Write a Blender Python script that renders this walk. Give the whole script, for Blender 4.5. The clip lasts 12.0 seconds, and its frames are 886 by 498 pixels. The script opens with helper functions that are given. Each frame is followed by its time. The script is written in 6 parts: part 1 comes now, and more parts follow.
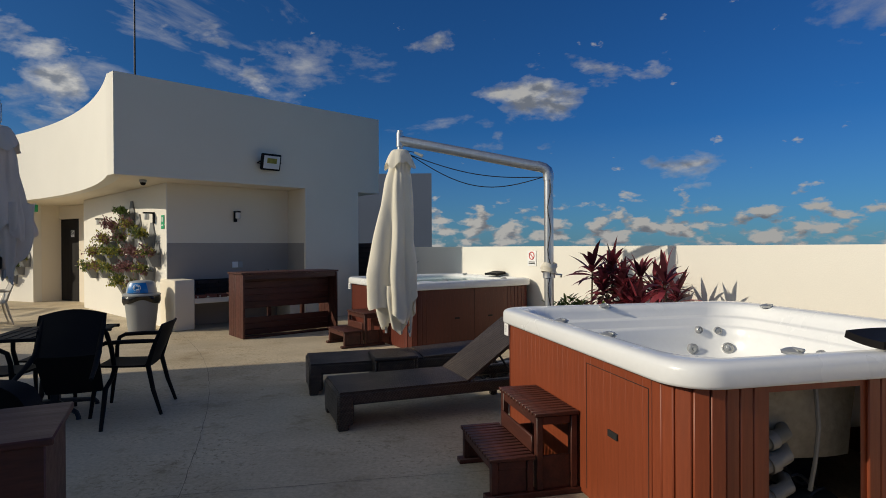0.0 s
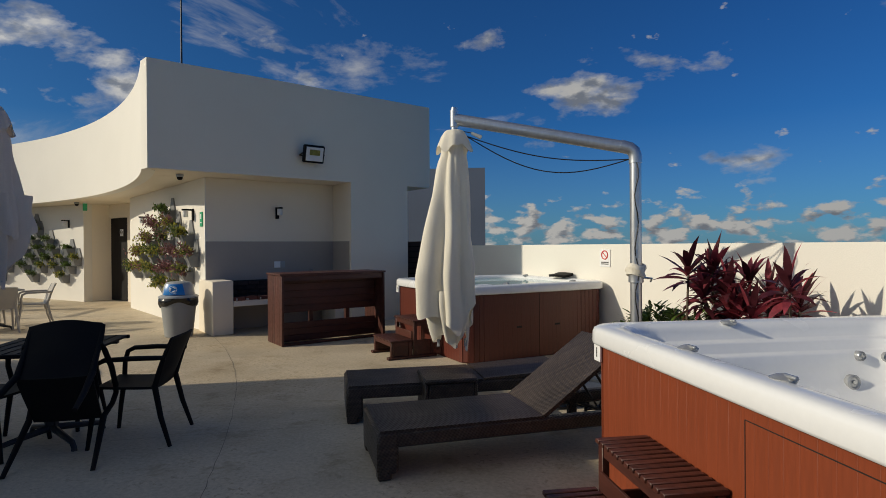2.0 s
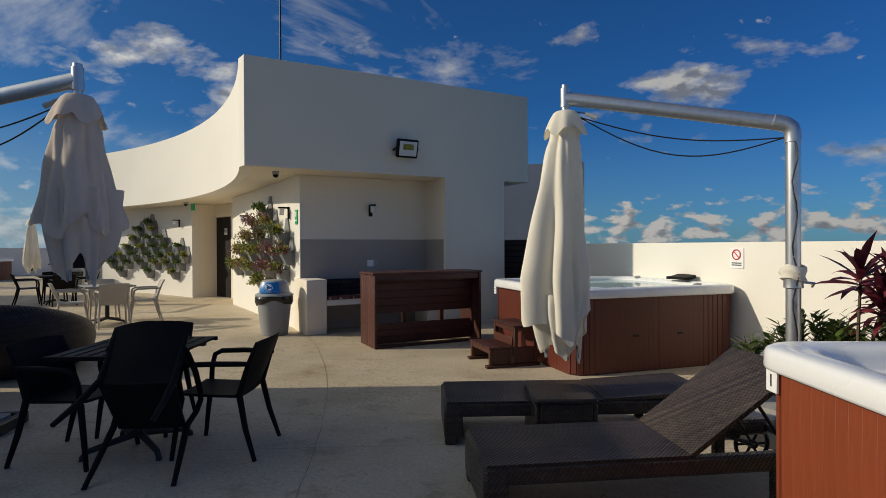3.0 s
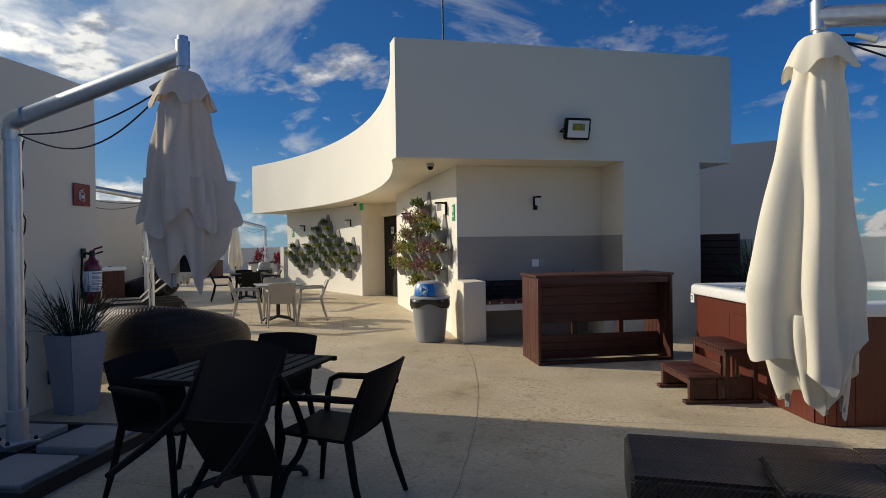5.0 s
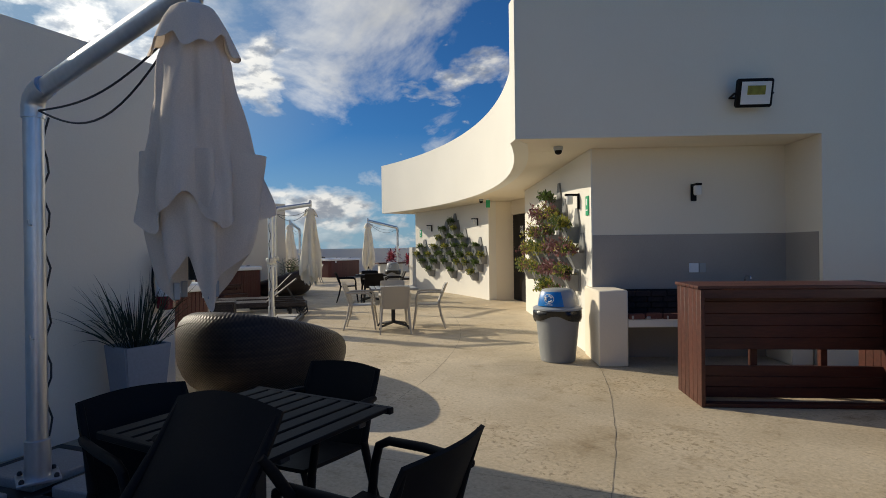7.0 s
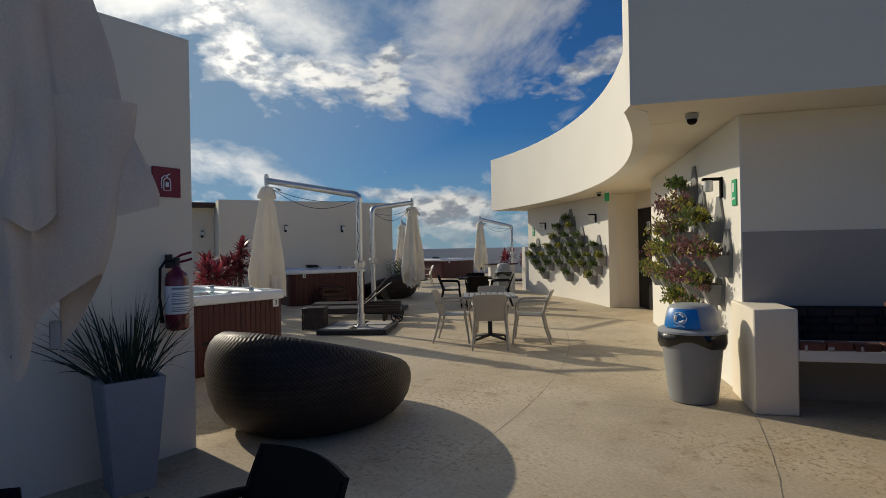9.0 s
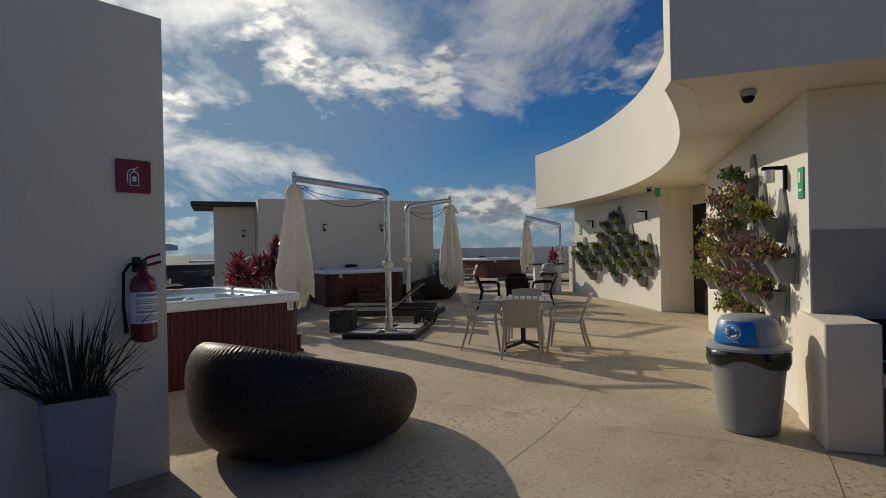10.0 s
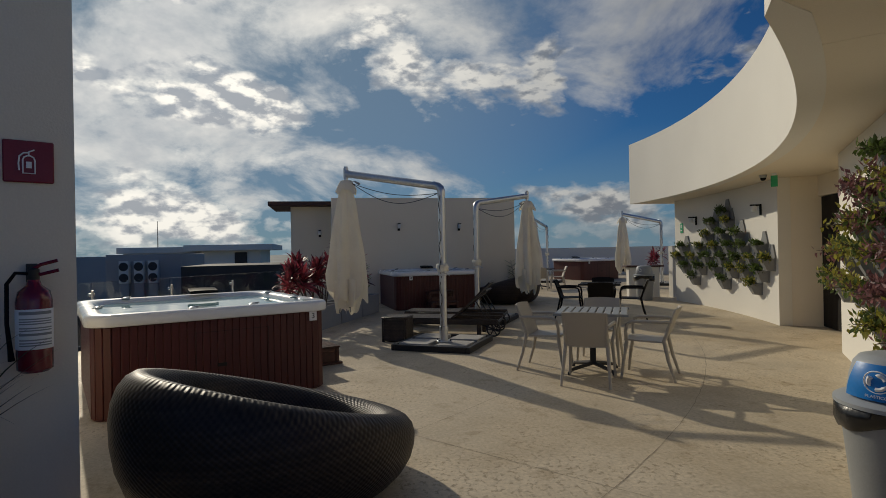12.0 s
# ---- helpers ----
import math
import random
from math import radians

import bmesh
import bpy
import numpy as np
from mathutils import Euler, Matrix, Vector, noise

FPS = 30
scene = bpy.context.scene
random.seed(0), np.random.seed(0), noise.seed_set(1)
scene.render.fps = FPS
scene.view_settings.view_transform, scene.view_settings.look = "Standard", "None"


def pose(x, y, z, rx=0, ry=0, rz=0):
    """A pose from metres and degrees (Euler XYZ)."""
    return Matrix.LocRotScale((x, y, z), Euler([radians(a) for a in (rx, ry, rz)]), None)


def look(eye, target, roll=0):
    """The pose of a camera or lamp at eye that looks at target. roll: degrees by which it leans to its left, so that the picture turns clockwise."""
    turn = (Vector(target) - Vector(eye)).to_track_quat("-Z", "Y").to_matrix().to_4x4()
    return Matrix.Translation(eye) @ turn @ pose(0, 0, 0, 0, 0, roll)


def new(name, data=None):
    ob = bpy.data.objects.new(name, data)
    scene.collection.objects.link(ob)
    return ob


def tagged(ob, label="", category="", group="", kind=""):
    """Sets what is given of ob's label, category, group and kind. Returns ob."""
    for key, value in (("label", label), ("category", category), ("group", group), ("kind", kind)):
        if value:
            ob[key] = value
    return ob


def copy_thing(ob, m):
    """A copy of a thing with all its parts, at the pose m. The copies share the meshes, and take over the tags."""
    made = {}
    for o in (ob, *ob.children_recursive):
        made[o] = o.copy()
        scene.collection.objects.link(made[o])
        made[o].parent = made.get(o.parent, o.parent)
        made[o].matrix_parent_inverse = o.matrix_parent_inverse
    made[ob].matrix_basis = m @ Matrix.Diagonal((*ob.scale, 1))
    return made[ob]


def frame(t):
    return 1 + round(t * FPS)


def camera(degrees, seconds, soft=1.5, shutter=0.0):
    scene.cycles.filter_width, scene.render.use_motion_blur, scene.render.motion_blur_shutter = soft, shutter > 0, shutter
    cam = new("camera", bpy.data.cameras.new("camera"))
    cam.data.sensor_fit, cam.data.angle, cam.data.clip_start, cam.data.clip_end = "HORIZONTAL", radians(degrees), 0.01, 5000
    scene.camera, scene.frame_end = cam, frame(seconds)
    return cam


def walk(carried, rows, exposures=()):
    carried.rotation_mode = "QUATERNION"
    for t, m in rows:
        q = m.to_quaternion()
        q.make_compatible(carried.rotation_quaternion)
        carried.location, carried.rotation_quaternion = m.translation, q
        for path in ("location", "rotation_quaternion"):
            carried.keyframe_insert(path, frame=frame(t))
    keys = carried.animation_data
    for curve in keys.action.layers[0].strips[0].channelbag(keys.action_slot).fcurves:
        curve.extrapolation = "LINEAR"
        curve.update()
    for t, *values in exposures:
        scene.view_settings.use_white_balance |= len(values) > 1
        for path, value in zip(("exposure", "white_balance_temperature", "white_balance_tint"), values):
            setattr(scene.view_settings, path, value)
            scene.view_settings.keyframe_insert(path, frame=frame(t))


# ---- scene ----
cam = camera(76.1, 12.0, soft=0.9)
PATH = [
    (0, (0.285, 0.157, 1.496), (0.112, 2.15, 1.489), -0.3),
    (0.5, (0.275, 0.358, 1.499), (0.097, 2.35, 1.489), -0.5),
    (1, (0.184, 0.649, 1.505), (-0.018, 2.639, 1.492), -0.3),
    (1.5, (0.112, 0.891, 1.495), (-0.137, 2.876, 1.483), -0.3),
    (2, (0.072, 1.206, 1.488), (-0.278, 3.175, 1.478), -0.4),
    (2.5, (-0.054, 1.502, 1.474), (-0.565, 3.435, 1.462), -0.4),
    (3, (-0.194, 1.787, 1.469), (-0.852, 3.676, 1.459), -0.3),
    (3.5, (-0.259, 2.087, 1.454), (-1.066, 3.917, 1.445), -0.4),
    (5.5, (-0.793, 3.185, 1.471), (-2.09, 4.706, 1.46), -0.9),
    (6, (-0.963, 3.433, 1.462), (-2.359, 4.865, 1.453), -0.9),
    (6.5, (-1.175, 3.726, 1.484), (-2.651, 5.076, 1.472), -0.8),
    (7, (-1.336, 4.083, 1.455), (-2.877, 5.357, 1.452), -0.7),
    (9, (-2.247, 5.244, 1.494), (-4.028, 6.155, 1.493), -1.1),
    (9.5, (-2.492, 5.533, 1.506), (-4.315, 6.356, 1.502), -0.9),
    (10, (-2.644, 5.846, 1.507), (-4.501, 6.586, 1.505), -1.1),
    (10.5, (-2.813, 6.143, 1.518), (-4.709, 6.781, 1.52), -1.2),
    (11, (-3.066, 6.388, 1.51), (-4.99, 6.932, 1.509), -1.0),
    (11.5, (-3.321, 6.6, 1.517), (-5.262, 7.084, 1.516), -1.0),
    (12, (-3.554, 6.871, 1.521), (-5.514, 7.268, 1.524), -1.1),
]
walk(cam, [(t, look(eye, target, roll)) for t, eye, target, roll in PATH], exposures=[(0.0, -0.13), (2.0, -0.12), (3.5, 0.0), (5.5, 0.18), (7.0, 0.2), (9.5, -0.29), (12.0, -0.68)])

# ---------- sky, sun ----------
SUN_DIR = Vector((-0.931, -0.365, 0.469)).normalized()
world = bpy.data.worlds.new("sky")
scene.world = world
world.use_nodes = True
wt = world.node_tree
wt.nodes.clear()


def wn(kind, **values):
    n = wt.nodes.new(kind)
    for k, v in values.items():
        n.inputs[k].default_value = v
    return n


def wmath(op, a, b=None, c=None):
    n = wt.nodes.new("ShaderNodeMath")
    n.operation = op
    for i, v in enumerate((a, b, c)):
        if v is None:
            continue
        if isinstance(v, (int, float)):
            n.inputs[i].default_value = v
        else:
            wt.links.new(v, n.inputs[i])
    return n.outputs[0]


def wramp(fac, stops):
    n = wt.nodes.new("ShaderNodeValToRGB")
    e = n.color_ramp.elements
    e[0].position, e[0].color = stops[0][0], (*stops[0][1], 1)
    e[1].position, e[1].color = stops[-1][0], (*stops[-1][1], 1)
    for p, c in stops[1:-1]:
        x = e.new(p)
        x.color = (*c, 1)
    wt.links.new(fac, n.inputs[0])
    return n.outputs[0]


def wmix(fac, a, b, mode="MIX"):
    n = wt.nodes.new("ShaderNodeMix")
    n.data_type = "RGBA"
    n.blend_type = mode
    for i, v in ((0, fac), (6, a), (7, b)):
        if isinstance(v, (int, float)):
            n.inputs[i].default_value = v
        elif isinstance(v, tuple):
            n.inputs[i].default_value = (*v, 1)
        else:
            wt.links.new(v, n.inputs[i])
    return n.outputs[2]


def wramp_v(fac, stops):
    """A curve of plain values, which may lie below nought."""
    ramp = wramp(fac, [(p, (v + 0.5,) * 3) for p, v in stops])
    return wmath("SUBTRACT", ramp, 0.5)


sky_tex = wt.nodes.new("ShaderNodeTexSky")
sky_tex.sky_type = "NISHITA"
sky_tex.sun_disc = False
sky_tex.sun_elevation = radians(25.1)
sky_tex.sun_rotation = radians(248.6)
sky_tex.air_density, sky_tex.dust_density, sky_tex.ozone_density = 1.0, 0.25, 3.0
coord = wt.nodes.new("ShaderNodeTexCoord")
sep = wt.nodes.new("ShaderNodeSeparateXYZ")
wt.links.new(coord.outputs["Generated"], sep.inputs[0])
dx, dy, dz = sep.outputs
up = wmath("MAXIMUM", dz, 0.0)
flat = wmath("ADD", up, 0.34)
comb = wt.nodes.new("ShaderNodeCombineXYZ")
wt.links.new(wmath("DIVIDE", dx, flat), comb.inputs[0])
wt.links.new(wmath("DIVIDE", dy, flat), comb.inputs[1])
comb.inputs[2].default_value = 3.7
# high broken cloud, thicker towards the sun's side
sun_dot = wt.nodes.new("ShaderNodeVectorMath")
sun_dot.operation = "DOT_PRODUCT"
wt.links.new(coord.outputs["Generated"], sun_dot.inputs[0])
sun_dot.inputs[1].default_value = SUN_DIR
side = wmath("MULTIPLY_ADD", sun_dot.outputs["Value"], 0.5, 0.5)
high = wn("ShaderNodeTexNoise", Scale=1.75, Detail=10.0, Roughness=0.60, Distortion=0.40)
wt.links.new(comb.outputs[0], high.inputs["Vector"])
cover = wmath("ADD", high.outputs[0], wramp_v(side, [(0.0, -0.12), (0.42, -0.125), (0.58, -0.045), (0.74, -0.005), (0.84, -0.01), (0.92, 0.04), (1.0, 0.10)]))
cover = wmath("ADD", cover, wramp_v(up, [(0.0, -0.12), (0.10, -0.08), (0.26, 0.0), (1.0, 0.0)]))
high_mask = wramp(cover, [(0.49, (0, 0, 0)), (0.57, (0.42, 0.42, 0.42)), (0.68, (1, 1, 1))])
# low heaps of cumulus along the horizon
low_map = wt.nodes.new("ShaderNodeCombineXYZ")
wt.links.new(wmath("MULTIPLY", dx, 10.5), low_map.inputs[0])
wt.links.new(wmath("MULTIPLY", dy, 10.5), low_map.inputs[1])
wt.links.new(wmath("MULTIPLY", dz, 21.0), low_map.inputs[2])
low = wn("ShaderNodeTexNoise", Scale=2.3, Detail=9.0, Roughness=0.52, Distortion=0.05)
wt.links.new(low_map.outputs[0], low.inputs["Vector"])
band = wramp(up, [(0.0, (0.20, 0.20, 0.20)), (0.02, (0.27, 0.27, 0.27)), (0.045, (0.245, 0.245, 0.245)), (0.07, (0.13, 0.13, 0.13)), (0.10, (0.02, 0.02, 0.02)), (0.5, (0, 0, 0))])
low_sum = wmath("ADD", low.outputs[0], band)
low_mask = wmath("MULTIPLY", wramp(low_sum, [(0.70, (0, 0, 0)), (0.80, (1, 1, 1))]), wramp(side, [(0.60, (1, 1, 1)), (0.82, (0.3, 0.3, 0.3))]))
heap_map = wt.nodes.new("ShaderNodeCombineXYZ")
wt.links.new(wmath("MULTIPLY", dx, 1.0), heap_map.inputs[0])
wt.links.new(wmath("MULTIPLY", dy, 1.0), heap_map.inputs[1])
wt.links.new(wmath("MULTIPLY", dz, 1.9), heap_map.inputs[2])
heap = wn("ShaderNodeTexNoise", Scale=4.4, Detail=9.0, Roughness=0.55, Distortion=0.1)
wt.links.new(heap_map.outputs[0], heap.inputs["Vector"])
heap_fall = wramp(up, [(0.0, (0.02, 0.02, 0.02)), (0.10, (0.06, 0.06, 0.06)), (0.25, (0.045, 0.045, 0.045)), (0.45, (0, 0, 0))])
heap_mask = wramp(wmath("ADD", wmath("ADD", heap.outputs[0], heap_fall), wmath("MULTIPLY_ADD", side, 0.16, -0.07)), [(0.645, (0, 0, 0)), (0.72, (0.9, 0.9, 0.9)), (0.76, (1, 1, 1))])
mask = wmath("MAXIMUM", wmath("MAXIMUM", high_mask, low_mask), heap_mask)
# bright tops, grey bellies
belly_map = wt.nodes.new("ShaderNodeVectorMath")
belly_map.operation = "ADD"
wt.links.new(low_map.outputs[0], belly_map.inputs[0])
belly_map.inputs[1].default_value = (-0.06, -0.02, 0.26)
belly = wn("ShaderNodeTexNoise", Scale=2.3, Detail=6.0, Roughness=0.52, Distortion=0.05)
wt.links.new(belly_map.outputs[0], belly.inputs["Vector"])
shade = wmath("SUBTRACT", low.outputs[0], belly.outputs[0])
toward = wt.nodes.new("ShaderNodeVectorMath")
toward.operation = "ADD"
wt.links.new(comb.outputs[0], toward.inputs[0])
toward.inputs[1].default_value = (-0.10, -0.04, 0.0)
sunward = wn("ShaderNodeTexNoise", Scale=1.75, Detail=6.0, Roughness=0.58, Distortion=0.40)
wt.links.new(toward.outputs[0], sunward.inputs["Vector"])
edge = wmath("MULTIPLY", wmath("SUBTRACT", high.outputs[0], sunward.outputs[0]), 1.5)
thick = wmath("MULTIPLY", wmath("MAXIMUM", wmath("SUBTRACT", cover, 0.60), 0.0), -2.6)
lit = wramp(wmath("ADD", wmath("MULTIPLY", wmath("MULTIPLY", shade, 3.2), wmath("MAXIMUM", low_mask, heap_mask)), wmath("ADD", wmath("ADD", edge, thick), 0.60)), [(0.20, (0.36, 0.39, 0.44)), (0.42, (0.52, 0.54, 0.57)), (0.80, (0.98, 0.96, 0.91))])
cloud = wmix(1.0, lit, wramp(side, [(0.0, (0.25, 0.255, 0.265)), (0.45, (0.33, 0.33, 0.33)), (0.72, (0.42, 0.42, 0.42)), (0.88, (0.58, 0.585, 0.585)), (1.0, (1.3, 1.27, 1.2))]), "MULTIPLY")
tint = wramp(side, [(0.30, (0.153, 0.516, 0.996)), (0.60, (0.175, 0.525, 0.93)), (0.85, (0.23, 0.54, 0.86))])
blue = wmix(1.0, sky_tex.outputs[0], tint, "MULTIPLY")
haze_amount = wmath("MAXIMUM", wmath("MULTIPLY", wramp(up, [(0.0, (0.85, 0.85, 0.85)), (0.05, (0.55, 0.55, 0.55)), (0.20, (0, 0, 0))]), wramp(side, [(0.45, (0.25, 0.25, 0.25)), (0.85, (1, 1, 1))])), wramp(side, [(0.82, (0, 0, 0)), (0.93, (0.7, 0.7, 0.7)), (1.0, (0.9, 0.9, 0.9))]))
blue = wmix(haze_amount, blue, (3.5, 5.0, 6.4))
back_sky = wt.nodes.new("ShaderNodeBackground")
back_sky.inputs[1].default_value = 0.0717
wt.links.new(blue, back_sky.inputs[0])
back_cloud = wt.nodes.new("ShaderNodeBackground")
back_cloud.inputs[1].default_value = 1.45
wt.links.new(cloud, back_cloud.inputs[0])
mixer = wt.nodes.new("ShaderNodeMixShader")
wt.links.new(mask, mixer.inputs[0])
wt.links.new(back_sky.outputs[0], mixer.inputs[1])
wt.links.new(back_cloud.outputs[0], mixer.inputs[2])
world_out = wt.nodes.new("ShaderNodeOutputWorld")
wt.links.new(mixer.outputs[0], world_out.inputs[0])

sun_data = bpy.data.lights.new("sun", "SUN")
sun_data.energy, sun_data.angle, sun_data.color = 3.2, radians(0.6), (1.0, 0.89, 0.70)
sun = new("sun", sun_data)
sun.matrix_world = look((0, 0, 30), Vector((0, 0, 30)) - SUN_DIR)

# ---------- materials ----------


def material(name, col, rough=0.6, metal=0.0, vary=0.12, grain=40.0, patch=1.2, bump=0.15, tint=None, spec=0.5, coat=0.0, stretch=(1, 1, 1), rnd=0.0):
    """A surface with colour variation at two scales and a fine relief."""
    m = bpy.data.materials.new(name)
    m.use_nodes = True
    t = m.node_tree
    b = t.nodes["Principled BSDF"]
    b.inputs["Metallic"].default_value = metal
    b.inputs["Specular IOR Level"].default_value = spec
    b.inputs["Coat Weight"].default_value = coat
    tc = t.nodes.new("ShaderNodeTexCoord")
    mp = t.nodes.new("ShaderNodeMapping")
    mp.inputs["Scale"].default_value = stretch
    t.links.new(tc.outputs["Object"], mp.inputs[0])
    n1 = t.nodes.new("ShaderNodeTexNoise")
    n1.inputs["Scale"].default_value, n1.inputs["Detail"].default_value = patch, 6.0
    n2 = t.nodes.new("ShaderNodeTexNoise")
    n2.inputs["Scale"].default_value, n2.inputs["Detail"].default_value = grain, 5.0
    for n in (n1, n2):
        t.links.new(mp.outputs[0], n.inputs["Vector"])
    mixv = t.nodes.new("ShaderNodeMath")
    mixv.operation = "MULTIPLY_ADD"
    mixv.inputs[1].default_value = 0.45
    t.links.new(n2.outputs[0], mixv.inputs[0])
    half = t.nodes.new("ShaderNodeMath")
    half.operation = "MULTIPLY"
    half.inputs[1].default_value = 0.55
    t.links.new(n1.outputs[0], half.inputs[0])
    t.links.new(half.outputs[0], mixv.inputs[2])
    fac = mixv.outputs[0]
    if rnd:
        oi = t.nodes.new("ShaderNodeObjectInfo")
        r = t.nodes.new("ShaderNodeMath")
        r.operation = "MULTIPLY_ADD"
        r.inputs[1].default_value = rnd
        t.links.new(oi.outputs["Random"], r.inputs[0])
        sub = t.nodes.new("ShaderNodeMath")
        sub.operation = "SUBTRACT"
        t.links.new(fac, sub.inputs[0])
        sub.inputs[1].default_value = rnd / 2
        t.links.new(sub.outputs[0], r.inputs[2])
        fac = r.outputs[0]
    ramp = t.nodes.new("ShaderNodeValToRGB")
    lo = tint or tuple(c * (1 - 1.6 * vary) for c in col)
    hi = tuple(min(1.0, c * (1 + vary)) for c in col)
    e = ramp.color_ramp.elements
    e[0].position, e[0].color = 0.30, (*lo, 1)
    e[1].position, e[1].color = 0.68, (*hi, 1)
    t.links.new(fac, ramp.inputs[0])
    t.links.new(ramp.outputs[0], b.inputs["Base Color"])
    rr = t.nodes.new("ShaderNodeMath")
    rr.operation = "MULTIPLY_ADD"
    rr.inputs[1].default_value, rr.inputs[2].default_value = -0.25, min(1.0, rough + 0.12)
    t.links.new(n1.outputs[0], rr.inputs[0])
    t.links.new(rr.outputs[0], b.inputs["Roughness"])
    bp = t.nodes.new("ShaderNodeBump")
    bp.inputs["Strength"].default_value, bp.inputs["Distance"].default_value = bump, 0.01
    t.links.new(n2.outputs[0], bp.inputs["Height"])
    t.links.new(bp.outputs[0], b.inputs["Normal"])
    return m


def woven(name, col, pitch=0.022, round_body=False, rough=0.38):
    """Flat synthetic cane, over and under, with gaps between the strands."""
    m = material(name, col, rough, vary=0.35, grain=25.0, patch=3.0, bump=0.1, spec=0.35)
    t = m.node_tree
    b = t.nodes["Principled BSDF"]
    tc = t.nodes.new("ShaderNodeTexCoord")
    s = t.nodes.new("ShaderNodeSeparateXYZ")
    t.links.new(tc.outputs["Object"], s.inputs[0])

    def mth(op, a, b2=None, c=None):
        n = t.nodes.new("ShaderNodeMath")
        n.operation = op
        for i, v in enumerate((a, b2, c)):
            if v is None:
                continue
            if isinstance(v, (int, float)):
                n.inputs[i].default_value = v
            else:
                t.links.new(v, n.inputs[i])
        return n.outputs[0]
    if round_body:
        u = mth("MULTIPLY", mth("ARCTAN2", s.outputs[1], s.outputs[0]), 0.75)
        v = mth("ADD", s.outputs[2], mth("MULTIPLY", mth("POWER", mth("ADD", mth("MULTIPLY", s.outputs[0], s.outputs[0]), mth("MULTIPLY", s.outputs[1], s.outputs[1])), 0.5), 0.6))
    else:
        u = mth("ADD", s.outputs[0], mth("MULTIPLY", s.outputs[2], 0.35))
        v = mth("ADD", s.outputs[1], s.outputs[2])
    k = math.pi / pitch
    weave = mth("MULTIPLY", mth("SINE", mth("MULTIPLY", u, k)), mth("SINE", mth("MULTIPLY", v, k)))
    bp = t.nodes.new("ShaderNodeBump")
    bp.inputs["Strength"].default_value, bp.inputs["Distance"].default_value = 0.5, 0.004
    t.links.new(weave, bp.inputs["Height"])
    t.links.new(bp.outputs[0], b.inputs["Normal"])
    src = b.inputs["Base Color"].links[0].from_socket
    mx = t.nodes.new("ShaderNodeMix")
    mx.data_type, mx.blend_type = "RGBA", "MULTIPLY"
    mx.inputs[0].default_value = 0.8
    t.links.new(src, mx.inputs[6])
    rp = t.nodes.new("ShaderNodeValToRGB")
    rp.color_ramp.elements[0].position, rp.color_ramp.elements[0].color = 0.1, (0.35, 0.33, 0.32, 1)
    rp.color_ramp.elements[1].position, rp.color_ramp.elements[1].color = 0.75, (1, 1, 1, 1)
    t.links.new(mth("MULTIPLY_ADD", weave, 0.5, 0.5), rp.inputs[0])
    t.links.new(rp.outputs[0], mx.inputs[7])
    # strands of differing brown run in bands
    bn = t.nodes.new("ShaderNodeTexNoise")
    bn.noise_dimensions = "1D"
    bn.inputs["Scale"].default_value, bn.inputs["Detail"].default_value = 26.0, 3.0
    t.links.new(v, bn.inputs["W"])
    br = t.nodes.new("ShaderNodeValToRGB")
    br.color_ramp.elements[0].position, br.color_ramp.elements[0].color = 0.35, (0.45, 0.44, 0.44, 1)
    br.color_ramp.elements[1].position, br.color_ramp.elements[1].color = 0.68, (1.0, 0.95, 0.88, 1)
    t.links.new(bn.outputs[0], br.inputs[0])
    mb = t.nodes.new("ShaderNodeMix")
    mb.data_type, mb.blend_type = "RGBA", "MULTIPLY"
    mb.inputs[0].default_value = 0.9
    t.links.new(mx.outputs[2], mb.inputs[6])
    t.links.new(br.outputs[0], mb.inputs[7])
    t.links.new(mb.outputs[2], b.inputs["Base Color"])
    return m


STUCCO = material("stucco_cream", (0.83, 0.75, 0.605), 0.85, vary=0.035, grain=90, patch=0.55, bump=0.12)
STUCCO_W = material("stucco_white", (0.82, 0.79, 0.71), 0.85, vary=0.03, grain=90, patch=0.6, bump=0.12)
GREY_TILE = material("grey_render", (0.36, 0.322, 0.28), 0.6, vary=0.06, grain=60, patch=1.5, bump=0.06)
FLOOR = material("brushed_concrete", (0.62, 0.525, 0.38), 0.70, vary=0.20, grain=34, patch=0.9, bump=0.3)
JOINT = material("joint_dark", (0.25, 0.215, 0.16), 0.9, vary=0.3)
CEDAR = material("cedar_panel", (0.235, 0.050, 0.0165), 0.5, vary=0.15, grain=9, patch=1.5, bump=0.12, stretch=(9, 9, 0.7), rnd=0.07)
# cedar darkened all over, the second tub's shaded side put into its colour
CEDAR_SHADED = material("cedar_panel_shaded", (0.105, 0.020, 0.0100), 0.5, vary=0.17, grain=9, patch=1.5, bump=0.12, stretch=(9, 9, 0.7), rnd=0.08)
# dark red stain, deepened further for tubs seen on their shaded side
DARK_RED_SHADED = material("dark_red_panel_shaded", (0.076, 0.0115, 0.0085), 0.5, vary=0.2, grain=9, patch=1.5, bump=0.12, stretch=(9, 9, 0.7), rnd=0.10)
IPE = material("stained_hardwood", (0.072, 0.020, 0.0118), 0.5, vary=0.3, grain=9, patch=2.0, bump=0.15, stretch=(1.2, 8, 8), rnd=0.22)
ACRYLIC = material("white_acrylic", (0.83, 0.84, 0.84), 0.26, vary=0.02, grain=30, patch=2, bump=0.01, coat=0.3)
BLACK = material("black_resin", (0.0085, 0.0075, 0.0075), 0.62, vary=0.2, grain=120, bump=0.08, spec=0.16)
TAUPE = material("taupe_resin", (0.42, 0.385, 0.33), 0.45, vary=0.06, grain=120, bump=0.06)
